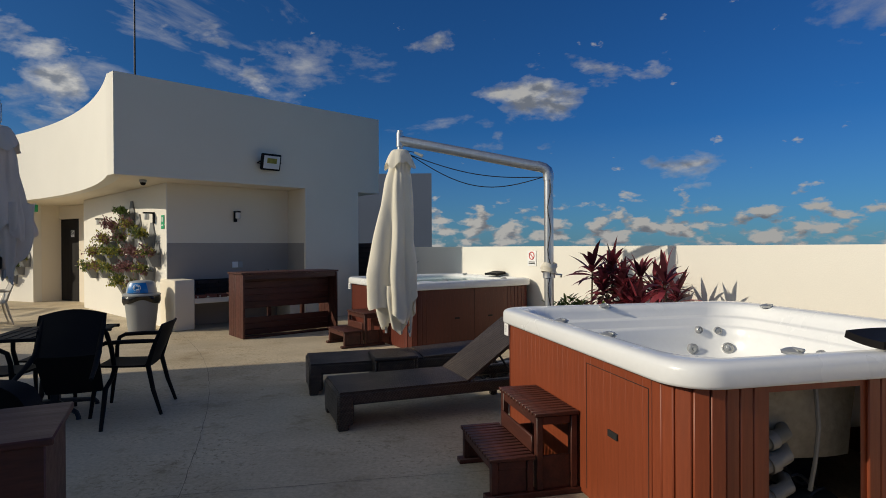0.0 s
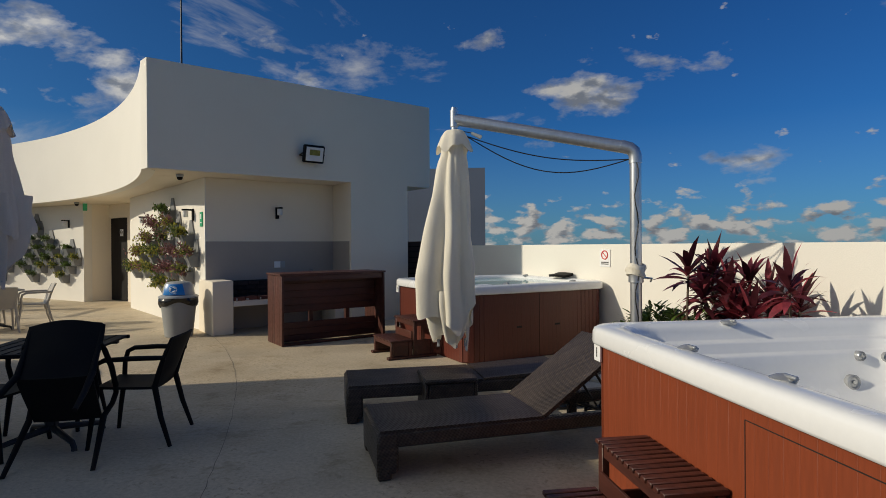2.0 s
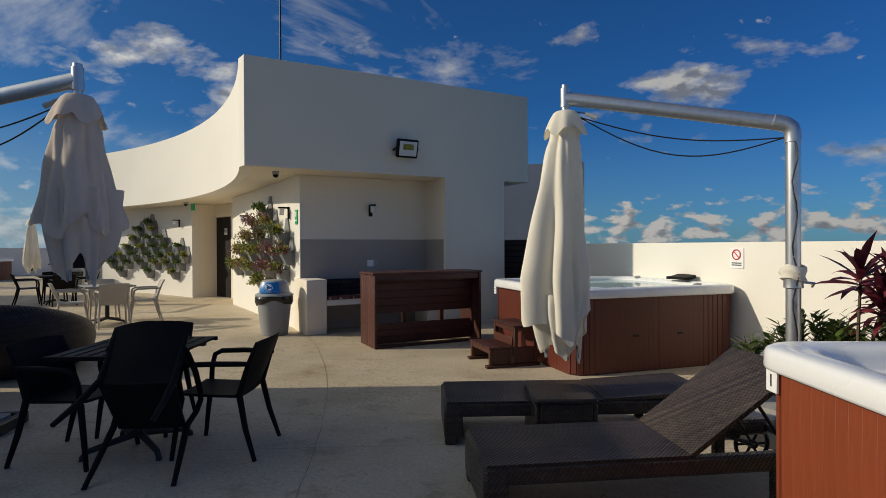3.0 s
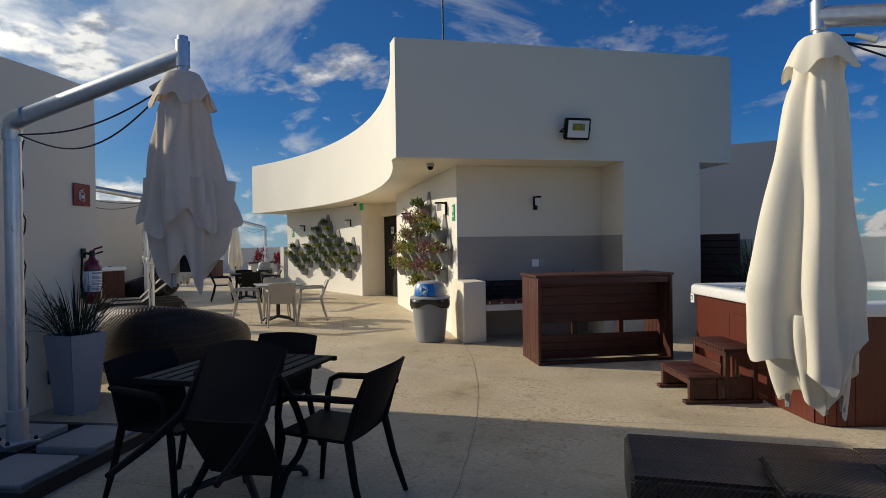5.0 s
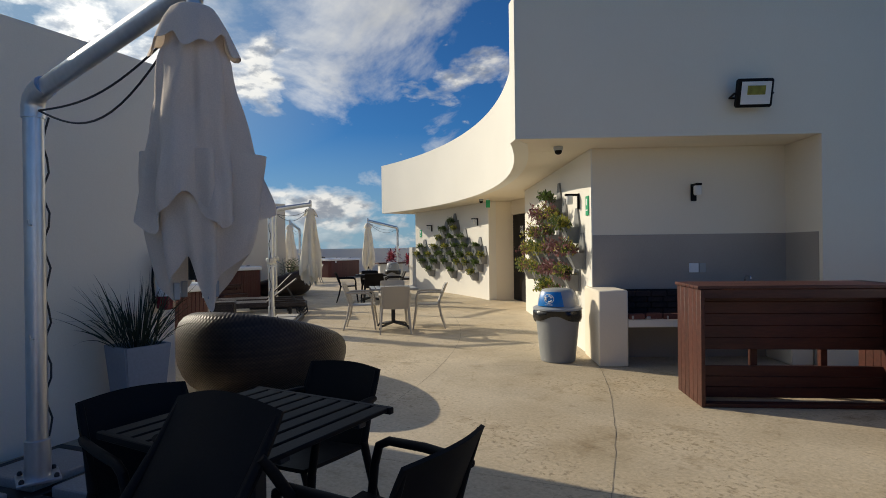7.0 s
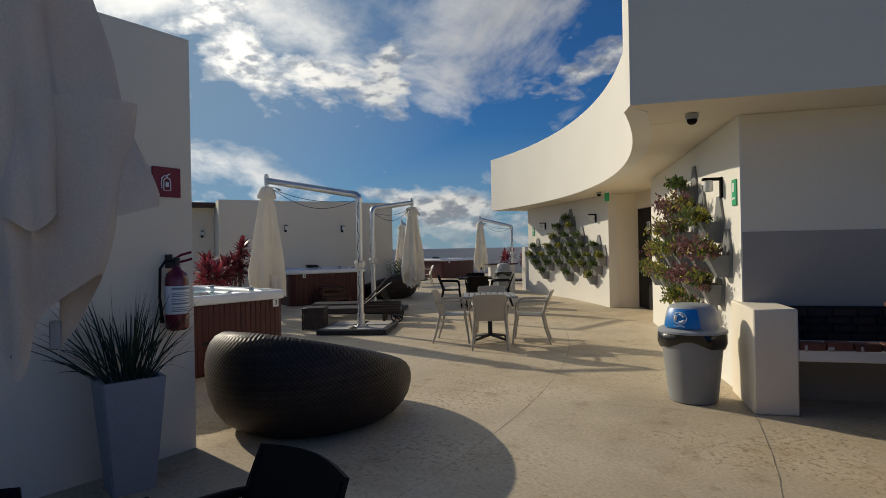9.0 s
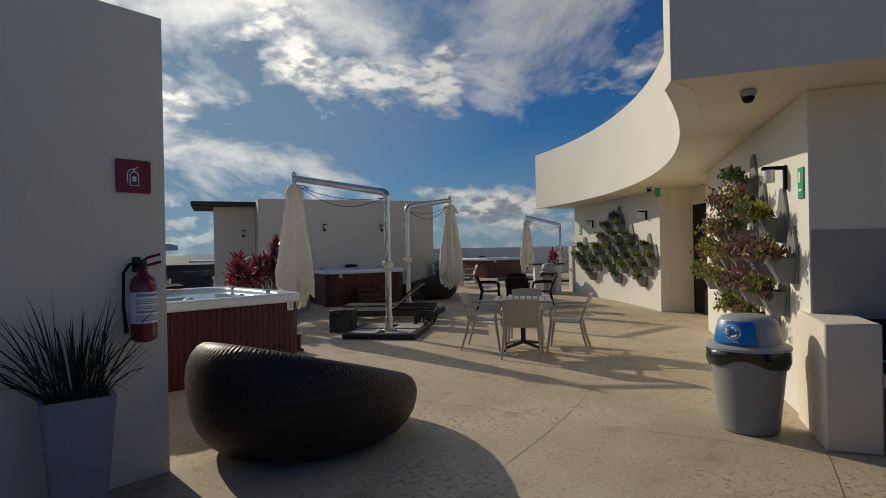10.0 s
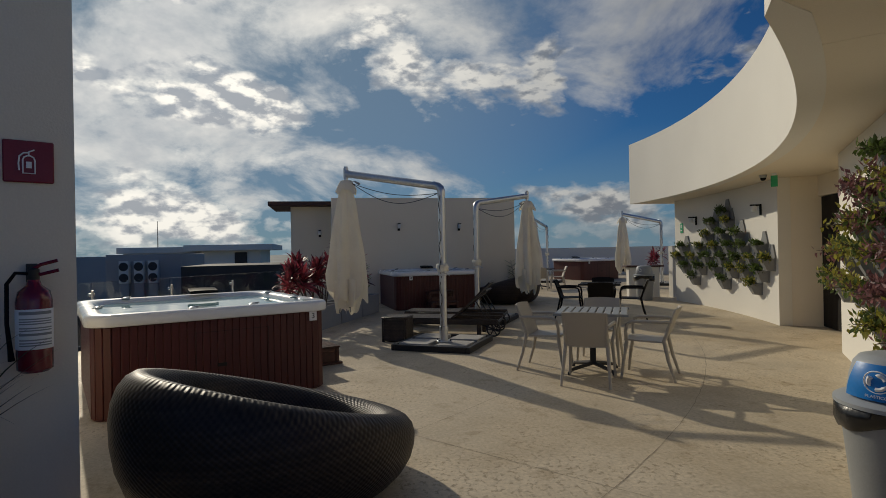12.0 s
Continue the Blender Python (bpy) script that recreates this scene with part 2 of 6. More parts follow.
GREY = material("grey_plastic", (0.27, 0.28, 0.28), 0.5, vary=0.07, grain=90, bump=0.05)
LID_GREY = material("light_grey_plastic", (0.36, 0.38, 0.39), 0.42, vary=0.05, grain=90, bump=0.04)
BLUE = material("blue_plastic", (0.008, 0.20, 0.58), 0.35, vary=0.06, grain=60, bump=0.03)
BAG = material("black_bin_liner", (0.012, 0.012, 0.012), 0.25, vary=0.2, grain=14, bump=0.6)
WHITE = material("white_print", (0.85, 0.85, 0.84), 0.5, vary=0.02)
RED_SIGN = material("maroon_sign", (0.22, 0.012, 0.025), 0.4, vary=0.06)
EXT_RED = material("extinguisher_red", (0.17, 0.006, 0.018), 0.25, vary=0.06, coat=0.4)
SIGN_RED = material("print_red", (0.6, 0.03, 0.03), 0.5, vary=0.02)
GREEN_SIGN = material("green_sign", (0.03, 0.38, 0.16), 0.4, vary=0.05)
METAL = material("galvanised_steel", (0.62, 0.64, 0.66), 0.36, metal=0.85, vary=0.10, grain=30, patch=3, bump=0.05, stretch=(1, 1, 0.4))
DARK_METAL = material("dark_steel", (0.03, 0.03, 0.032), 0.5, metal=0.3, vary=0.25, bump=0.1)
CREAM = material("cream_canvas", (0.90, 0.85, 0.72), 0.9, vary=0.07, grain=160, patch=2.2, bump=0.18)
GREIGE = material("weathered_canvas", (0.76, 0.655, 0.55), 0.9, vary=0.10, grain=160, patch=2.2, bump=0.18)
PAVER = material("paver_concrete", (0.40, 0.385, 0.355), 0.85, vary=0.16, grain=70, bump=0.3)
POT = material("grey_wall_pot", (0.23, 0.235, 0.235), 0.6, vary=0.08, grain=70, bump=0.06)
PLANTER = material("fibre_planter", (0.27, 0.29, 0.32), 0.55, vary=0.09, grain=50, bump=0.08)
SOIL = material("soil", (0.045, 0.03, 0.02), 0.95, vary=0.4, grain=60, bump=0.6)
DOOR = material("black_door", (0.012, 0.010, 0.009), 0.6, spec=0.2, vary=0.2, grain=14, stretch=(6, 6, 0.6), bump=0.08)
BRICK = material("fire_brick", (0.11, 0.040, 0.030), 0.85, vary=0.35, grain=45, bump=0.5, rnd=0.2)
SOOTY_BRICK = material("sooty_brick", (0.034, 0.019, 0.016), 0.92, vary=0.45, grain=30, patch=4, bump=0.5, rnd=0.3)
# soot in the grill; on the tubs a black standing in for shade
SOOT_AND_SHADE = material("soot_and_shade_black", (0.012, 0.011, 0.01), 0.95, vary=0.4, bump=0.4)
ROOF_BROWN = material("brown_fascia", (0.075, 0.032, 0.022), 0.6, vary=0.15)
FAR_GREY = material("far_grey_render", (0.43, 0.42, 0.40), 0.85, vary=0.10, patch=0.3)
FAR_DARK = material("far_dark_cladding", (0.055, 0.052, 0.05), 0.7, vary=0.2, patch=0.3)
LAMP_GLASS = material("frosted_lamp_glass", (0.72, 0.72, 0.70), 0.3, vary=0.03)
PVC = material("pvc_pipe", (0.24, 0.22, 0.19), 0.45, vary=0.12, grain=20)
FOAM = material("insulation", (0.20, 0.18, 0.14), 0.9, vary=0.2, grain=15, bump=0.6)
SHELL_FOAM = material("sprayed_foam", (0.33, 0.28, 0.20), 0.9, vary=0.2, grain=25, patch=5, bump=0.7)
STEEL_TAP = material("chrome", (0.75, 0.76, 0.78), 0.15, metal=1.0, vary=0.03)
JET = material("jet_grey", (0.45, 0.46, 0.46), 0.25, metal=0.5, vary=0.1)
CABLE = material("black_cable", (0.012, 0.012, 0.014), 0.5, vary=0.1)
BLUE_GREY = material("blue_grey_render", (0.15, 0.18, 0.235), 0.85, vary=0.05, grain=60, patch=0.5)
SEA = material("sea_and_scrub", (0.035, 0.06, 0.075), 0.55, vary=0.35, grain=0.02, patch=0.004, bump=0.0)
WICKER = woven("dark_brown_wicker", (0.098, 0.077, 0.063), 0.0135)
WICKER_ROUND = woven("dark_wicker_bowl", (0.052, 0.036, 0.028), 0.017, round_body=True, rough=0.50)
LEAF_RED = material("cordyline_leaf", (0.34, 0.055, 0.075), 0.5, vary=0.5, grain=12, patch=5, bump=0.05, rnd=0.2)
LEAF_DARK = material("cordyline_dark_leaf", (0.105, 0.024, 0.032), 0.36, vary=0.4, grain=12, patch=5, bump=0.05)
LEAF_GREEN = material("glossy_green_leaf", (0.105, 0.165, 0.034), 0.35, vary=0.4, grain=12, patch=6, bump=0.05)
LEAF_MID = material("succulent_leaf", (0.115, 0.165, 0.045), 0.5, vary=0.5, grain=12, patch=7, bump=0.05)
LEAF_YEL = material("yellow_green_leaf", (0.36, 0.34, 0.06), 0.5, vary=0.35, grain=12, patch=7, bump=0.05)
LEAF_PUR = material("purple_trailing_leaf", (0.25, 0.115, 0.12), 0.5, vary=0.5, grain=12, patch=7, bump=0.05)
GRASS = material("dark_grass_blade", (0.024, 0.034, 0.013), 0.7, vary=0.4, grain=12, patch=6, bump=0.05)
STEM = material("woody_stem", (0.12, 0.09, 0.06), 0.8, vary=0.3, grain=30, bump=0.3)


def clear_material(name, col, rough, trans, ior=1.45):
    m = bpy.data.materials.new(name)
    m.use_nodes = True
    b = m.node_tree.nodes["Principled BSDF"]
    b.inputs["Base Color"].default_value = (*col, 1)
    b.inputs["Roughness"].default_value = rough
    b.inputs["Transmission Weight"].default_value = trans
    b.inputs["IOR"].default_value = ior
    return m


GLASS = clear_material("balustrade_glass", (0.90, 0.96, 0.95), 0.02, 1.0)
WATER = clear_material("pool_water", (0.27, 0.47, 0.49), 0.05, 0.10, 1.33)
WATER.node_tree.nodes["Principled BSDF"].inputs["Specular IOR Level"].default_value = 0.22
wn1 = WATER.node_tree.nodes.new("ShaderNodeTexNoise")
wn1.inputs["Scale"].default_value = 6.0
wb = WATER.node_tree.nodes.new("ShaderNodeBump")
wb.inputs["Strength"].default_value, wb.inputs["Distance"].default_value = 0.15, 0.01
WATER.node_tree.links.new(wn1.outputs[0], wb.inputs["Height"])
WATER.node_tree.links.new(wb.outputs[0], WATER.node_tree.nodes["Principled BSDF"].inputs["Normal"])


def thin_cloth(m, share=0.35):
    """Lets daylight glow through a thin cloth or leaf."""
    t = m.node_tree
    b = t.nodes["Principled BSDF"]
    tr = t.nodes.new("ShaderNodeBsdfTranslucent")
    t.links.new(b.inputs["Base Color"].links[0].from_socket, tr.inputs[0])
    mx = t.nodes.new("ShaderNodeMixShader")
    mx.inputs[0].default_value = share
    t.links.new(b.outputs[0], mx.inputs[1])
    t.links.new(tr.outputs[0], mx.inputs[2])
    t.links.new(mx.outputs[0], t.nodes["Material Output"].inputs[0])


for cloth in (LEAF_RED, LEAF_DARK, LEAF_GREEN, LEAF_MID, LEAF_YEL, LEAF_PUR):
    thin_cloth(cloth)

for canvas in (CREAM, GREIGE):
    thin_cloth(canvas, 0.20)

# old stains, tyre-brown scuffs and pale worn patches on the terrace floor
ft = FLOOR.node_tree
fb = ft.nodes["Principled BSDF"]
src = fb.inputs["Base Color"].links[0].from_socket
ftc = ft.nodes.new("ShaderNodeTexCoord")
for scale, lo_p, hi_p, colr, amount in ((0.35, 0.42, 0.62, (0.70, 0.64, 0.52), 0.55), (2.7, 0.56, 0.66, (0.58, 0.51, 0.40), 0.5), (9.0, 0.62, 0.67, (0.46, 0.42, 0.36), 0.5), (22.0, 0.62, 0.70, (0.5, 0.46, 0.4), 0.6), (75.0, 0.58, 0.68, (0.55, 0.52, 0.46), 0.55), (1.1, 0.52, 0.70, (0.66, 0.60, 0.50), 0.5)):
    sn = ft.nodes.new("ShaderNodeTexNoise")
    sn.inputs["Scale"].default_value, sn.inputs["Detail"].default_value, sn.inputs["Roughness"].default_value = scale, 8.0, 0.65
    ft.links.new(ftc.outputs["Object"], sn.inputs["Vector"])
    sr = ft.nodes.new("ShaderNodeValToRGB")
    sr.color_ramp.elements[0].position, sr.color_ramp.elements[0].color = lo_p, (1, 1, 1, 1)
    sr.color_ramp.elements[1].position, sr.color_ramp.elements[1].color = hi_p, (*colr, 1)
    ft.links.new(sn.outputs[0], sr.inputs[0])
    sm = ft.nodes.new("ShaderNodeMix")
    sm.data_type, sm.blend_type = "RGBA", "MULTIPLY"
    sm.inputs[0].default_value = amount
    ft.links.new(src, sm.inputs[6])
    ft.links.new(sr.outputs[0], sm.inputs[7])
    src = sm.outputs[2]
# pitted patches where the topping has worn
worn = ft.nodes.new("ShaderNodeTexNoise")
worn.inputs["Scale"].default_value, worn.inputs["Detail"].default_value = 0.9, 4.0
pits = ft.nodes.new("ShaderNodeTexNoise")
pits.inputs["Scale"].default_value, pits.inputs["Detail"].default_value, pits.inputs["Roughness"].default_value = 21.0, 9.0, 0.7
masks = []
for node, lo_p, hi_p in ((worn, 0.46, 0.60), (pits, 0.545, 0.60)):
    ft.links.new(ftc.outputs["Object"], node.inputs["Vector"])
    rg = ft.nodes.new("ShaderNodeMapRange")
    rg.inputs["From Min"].default_value, rg.inputs["From Max"].default_value = lo_p, hi_p
    ft.links.new(node.outputs[0], rg.inputs["Value"])
    masks.append(rg.outputs[0])
pm_ = ft.nodes.new("ShaderNodeMath")
pm_.operation = "MULTIPLY"
ft.links.new(masks[0], pm_.inputs[0])
ft.links.new(masks[1], pm_.inputs[1])
pit_mix = ft.nodes.new("ShaderNodeMix")
pit_mix.data_type, pit_mix.blend_type = "RGBA", "MULTIPLY"
ft.links.new(pm_.outputs[0], pit_mix.inputs[0])
ft.links.new(src, pit_mix.inputs[6])
pit_mix.inputs[7].default_value = (0.68, 0.65, 0.60, 1)
ft.links.new(pit_mix.outputs[2], fb.inputs["Base Color"])
pit_bump = ft.nodes.new("ShaderNodeBump")
pit_bump.invert = True
pit_bump.inputs["Strength"].default_value, pit_bump.inputs["Distance"].default_value = 0.6, 0.004
ft.links.new(pm_.outputs[0], pit_bump.inputs["Height"])
ft.links.new(fb.inputs["Normal"].links[0].from_socket, pit_bump.inputs["Normal"])
ft.links.new(pit_bump.outputs[0], fb.inputs["Normal"])

# ---------- building blocks ----------
IDENT = Matrix.Identity(4)


def bx(bm, c, s, bev=0.0, m=IDENT):
    """A box of size s round c, its edges chamfered by bev."""
    h = [a / 2 for a in s]
    bev = min(bev, min(h) * 0.9)
    if bev <= 0:
        v = {}
        for i in (0, 1):
            for j in (0, 1):
                for k in (0, 1):
                    v[i, j, k] = bm.verts.new(m @ Vector((c[0] + (2 * i - 1) * h[0], c[1] + (2 * j - 1) * h[1], c[2] + (2 * k - 1) * h[2])))
        for f in (((0, 0, 0), (0, 1, 0), (1, 1, 0), (1, 0, 0)), ((0, 0, 1), (1, 0, 1), (1, 1, 1), (0, 1, 1)), ((0, 0, 0), (1, 0, 0), (1, 0, 1), (0, 0, 1)),
                  ((0, 1, 0), (0, 1, 1), (1, 1, 1), (1, 1, 0)), ((0, 0, 0), (0, 0, 1), (0, 1, 1), (0, 1, 0)), ((1, 0, 0), (1, 1, 0), (1, 1, 1), (1, 0, 1))):
            bm.faces.new([v[k] for k in f])
        return
    v = {}
    for i in (-1, 1):
        for j in (-1, 1):
            for k in (-1, 1):
                for a in range(3):
                    p = [c[n] + (i, j, k)[n] * (h[n] if n == a else h[n] - bev) for n in range(3)]
                    v[i, j, k, a] = bm.verts.new(m @ Vector(p))
    for a in range(3):
        b, d = (a + 1) % 3, (a + 2) % 3
        for sgn in (-1, 1):
            ring = []
            for e, f in ((-1, -1), (1, -1), (1, 1), (-1, 1)):
                key = [0, 0, 0]
                key[a], key[b], key[d] = sgn, e, f
                ring.append(v[(*key, a)])
            bm.faces.new(ring if sgn > 0 else ring[::-1])
            for s2 in (-1, 1):
                q = []
                for f, ax in ((-1, a), (1, a), (1, b), (-1, b)):
                    key = [0, 0, 0]
                    key[a], key[b], key[d] = sgn, s2, f
                    q.append(v[(*key, ax)])
                bm.faces.new(q)
    for i in (-1, 1):
        for j in (-1, 1):
            for k in (-1, 1):
                bm.faces.new([v[i, j, k, a] for a in range(3)])


def tube(bm, pts, r, n=10, closed=False, m=IDENT):
    """A round bar along pts; r is a number or one radius a point."""
    pts = [m @ Vector(p) for p in pts]
    rs = r if isinstance(r, (list, tuple)) else [r] * len(pts)
    rings, side = [], None
    for i, p in enumerate(pts):
        if closed:
            d = pts[(i + 1) % len(pts)] - pts[i - 1]
        else:
            d = pts[min(i + 1, len(pts) - 1)] - pts[max(i - 1, 0)]
        d.normalize()
        if side is None:
            side = d.cross(Vector((0, 0, 1)) if abs(d.z) < 0.9 else Vector((1, 0, 0))).normalized()
        side = (side - d * side.dot(d)).normalized()
        w = d.cross(side)
        rings.append([bm.verts.new(p + (side * math.cos(a) + w * math.sin(a)) * rs[i]) for a in [2 * math.pi * k / n for k in range(n)]])
    for i in range(len(rings) if closed else len(rings) - 1):
        a, b = rings[i], rings[(i + 1) % len(rings)]
        for k in range(n):
            bm.faces.new((a[k], a[(k + 1) % n], b[(k + 1) % n], b[k]))
    if not closed:
        bm.faces.new(rings[0][::-1])
        bm.faces.new(rings[-1])


def lathe(bm, prof, n=32, m=IDENT, capped=True):
    """A turned body from (radius, z) pairs."""
    rings = [[bm.verts.new(m @ Vector((r * math.cos(2 * math.pi * k / n), r * math.sin(2 * math.pi * k / n), z))) for k in range(n)] for r, z in prof]
    skin(bm, rings, capped)


def skin(bm, rings, capped=True):
    n = len(rings[0])
    for a, b in zip(rings, rings[1:]):
        for k in range(n):
            bm.faces.new((a[k], a[(k + 1) % n], b[(k + 1) % n], b[k]))
    if capped:
        bm.faces.new(rings[0][::-1])
        bm.faces.new(rings[-1])


def panel(bm, f, nu, nv, th, m=IDENT):
    """A curved sheet f(u, v), u and v from 0 to 1, of thickness th."""
    g = [[Vector(f(i / nu, j / nv)) for j in range(nv + 1)] for i in range(nu + 1)]
    front, back = {}, {}
    for i in range(nu + 1):
        for j in range(nv + 1):
            du = g[min(i + 1, nu)][j] - g[max(i - 1, 0)][j]
            dv = g[i][min(j + 1, nv)] - g[i][max(j - 1, 0)]
            nn = du.cross(dv).normalized() * th / 2
            front[i, j] = bm.verts.new(m @ (g[i][j] + nn))
            back[i, j] = bm.verts.new(m @ (g[i][j] - nn))
    for i in range(nu):
        for j in range(nv):
            bm.faces.new((front[i, j], front[i + 1, j], front[i + 1, j + 1], front[i, j + 1]))
            bm.faces.new((back[i, j], back[i, j + 1], back[i + 1, j + 1], back[i + 1, j]))
    edge = [(i, 0) for i in range(nu)] + [(nu, j) for j in range(nv)] + [(i, nv) for i in range(nu, 0, -1)] + [(0, j) for j in range(nv, 0, -1)]
    for p, q in zip(edge, edge[1:] + edge[:1]):
        bm.faces.new((front[p], back[p], back[q], front[q]))


def prism(bm, pts, z0, z1):
    lo = [bm.verts.new((x, y, z0)) for x, y in pts]
    hi = [bm.verts.new((x, y, z1)) for x, y in pts]
    n = len(pts)
    for k in range(n):
        bm.faces.new((lo[k], lo[(k + 1) % n], hi[(k + 1) % n], hi[k]))
    caps = [bm.faces.new(lo[::-1]), bm.faces.new(hi)]
    bmesh.ops.triangulate(bm, faces=caps)


def strip(bm, a, b, z0, z1):
    """A wall between two lines of plan points of equal length, closed all round."""
    rows = [[bm.verts.new((*p, z)) for p in line] for line, z in ((a, z0), (a, z1), (b, z1), (b, z0))]
    for r, s in zip(rows, rows[1:] + rows[:1]):
        for k in range(len(a) - 1):
            bm.faces.new((r[k], r[k + 1], s[k + 1], s[k]))
    bm.faces.new([r[0] for r in rows])
    bm.faces.new([r[-1] for r in rows][::-1])


CX, CY = -19.357, -1.491          # the centre round which the terrace is laid out


def arc(r, a0, a1, n=40):
    return [(CX + r * math.cos(radians(a0 + (a1 - a0) * k / n)), CY + r * math.sin(radians(a0 + (a1 - a0) * k / n))) for k in range(n + 1)]


def polar(r, a):
    return (CX + r * math.cos(radians(a)), CY + r * math.sin(radians(a)))


def mesh_of(name, bm, mat, sharp=38):
    bmesh.ops.recalc_face_normals(bm, faces=bm.faces)
    me = bpy.data.meshes.new(name)
    bm.to_mesh(me)
    bm.free()
    me.materials.append(mat)
    me.polygons.foreach_set("use_smooth", [True] * len(me.polygons))
    me.set_sharp_from_angle(angle=radians(sharp))
    return me


def part(name, bm, mat, parent=None, label="", m=None, sharp=38):
    me = bm if isinstance(bm, bpy.types.Mesh) else mesh_of(name, bm, mat, sharp)
    ob = new(name, me)
    if parent is not None:
        ob.parent = parent
    if m is not None:
        ob.matrix_basis = m
    return tagged(ob, label)


def structure(name, bm, mat, label="", category="wall"):
    return tagged(part(name, bm, mat), label, category, kind="structure")


def thing(name, m, label, category, group=""):
    ob = new(name)
    ob.matrix_basis = m
    return tagged(ob, label, category, group)


def frame_xy(origin, xdir, z=0.0):
    return pose(origin[0], origin[1], z, 0, 0, math.degrees(math.atan2(xdir[1], xdir[0])))


def box_part(name, c, s, mat, parent, bev=0.004, label="", m=IDENT):
    bm = bmesh.new()
    bx(bm, c, s, bev, m)
    return part(name, bm, mat, parent, label)


def text_part(body, size, mat, parent, m, depth=0.002, name="number"):
    cu = bpy.data.curves.new("text", "FONT")
    cu.body, cu.size, cu.align_x, cu.align_y, cu.extrude = body, size, "CENTER", "CENTER", depth
    tmp = bpy.data.objects.new("text", cu)
    me = bpy.data.meshes.new_from_object(tmp)
    bpy.data.objects.remove(tmp)
    me.materials.clear()
    me.materials.append(mat)
    ob = new(name, me)
    ob.parent = parent
    ob.matrix_basis = m
    return ob

# ---------- terrace, building, parapets ----------
C = Vector((-5.96, 9.04))                    # corner of the curved fascia and the straight one
FD, FN = Vector((0.668, 0.744)), Vector((-0.744, 0.668))   # along the straight fascia, and into the building


def fac(a, d):
    p = C + FD * a + FN * d
    return (p.x, p.y)


SOFFIT, ROOF = 2.737, 4.449

bm = bmesh.new()
prism(bm, [(9, -7), (9, 3), (-2.0, 17), (-5, 23), (-30, 30), (-36, 22), (-36, 12), (-24.2, 5.6), (-21.5, 5.6), (-17.3, 5.5), (-12.9, 2.4), (-9.8, 0.2), (-9.8, -7)], -0.25, 0.0)
floor = structure("floor", bm, FLOOR, "beige trowelled concrete roof terrace floor with saw-cut joints", "floor")


def joint(pts, w=0.004):
    bm = bmesh.new()
    a, b = [], []
    for i, p in enumerate(pts):
        q0, q1 = Vector(pts[max(i - 1, 0)]), Vector(pts[min(i + 1, len(pts) - 1)])
        d = (q1 - q0).normalized()
        n = Vector((-d.y, d.x)) * w / 2
        k = 1 + 0.35 * math.sin(i * 2.3)
        a.append(Vector(p) + n * k)
        b.append(Vector(p) - n * k)
    for i in range(len(pts) - 1):
        bm.faces.new([bm.verts.new((*v, 0.0025)) for v in (a[i], b[i], b[i + 1], a[i + 1])])
    part("floor_joint", bm, JOINT, floor)


def wander(pts, amp=0.012):
    return [(x + amp * (random.random() - 0.5), y + amp * (random.random() - 0.5)) for x, y in pts]


joint(wander(arc(16.08, 5, 88, 120)))
joint(wander([polar(18.42 - 0.42 * min(1.0, max(0.0, (a - 15.5) / 23.0)) ** 0.75, a) for a in [6 + 33 * k / 80 for k in range(81)]]), 0.0045)
joint(wander(arc(14.30, 30, 88, 90)), 0.0035)
for a, r0, r1 in ((38.9, 11.5, 18.0), (27.7, 16.6, 20.6), (22.1, 14.3, 22.0), (50.5, 11.5, 17.7), (62.0, 11.5, 17.7), (74.0, 11.5, 17.7), (15.5, 14.3, 24.0)):
    p, q = Vector(polar(r0, a)), Vector(polar(r1, a))
    joint(wander([tuple(p.lerp(q, k / 40)) for k in range(41)]), 0.004)

# curved fascia and its soffit
outer = arc(16.96, 38.2, 87.2, 60)
outer[0] = tuple(C)
bm = bmesh.new()
strip(bm, outer, [fac(0.10, 0.2)] + arc(17.16, 39.4, 87.2, 59), SOFFIT, ROOF)
structure("wall_curved_fascia", bm, STUCCO_W, "smooth cream stucco fascia curving round the terrace")
bm = bmesh.new()
strip(bm, [fac(0.002, 0.0), fac(5.45, 0.0)], [fac(0.19, 0.24), fac(5.45, 0.24)], SOFFIT, ROOF)
structure("wall_straight_fascia", bm, STUCCO, "flat cream stucco fascia above the grill niche")
bm = bmesh.new()
strip(bm, [fac(5.21, 0.245), fac(5.21, 6.0)], [fac(5.45, 0.245), fac(5.45, 6.0)], SOFFIT, ROOF)
structure("wall_side_fascia", bm, STUCCO, "cream stucco end of the roof fascia")
bm = bmesh.new()
strip(bm, arc(17.0, 41.5, 87.15, 59), arc(21.5, 41.5, 87.15, 59), SOFFIT + 0.004, SOFFIT + 0.20)
prism(bm, [fac(0.03, 0.03)] + arc(17.0, 38.6, 41.5, 6) + [polar(21.5, 41.5), fac(4.4, 0.03)], SOFFIT + 0.006, SOFFIT + 0.19)
prism(bm, [fac(0.6, 0.02), fac(5.44, 0.02), fac(5.44, 6.0), fac(2.0, 6.0)], SOFFIT + 0.003, SOFFIT + 0.18)
tagged(part("ceiling", bm, STUCCO), "smooth cream plastered soffit under the roof overhang", "ceiling", kind="structure")
bm = bmesh.new()
pts = arc(17.17, 41.8, 87.2, 50)
strip(bm, pts, arc(21.6, 41.8, 87.2, 50), 4.05, 4.15)
structure("roof", bm, FAR_GREY, "flat roof slab behind the fascia", "roof")

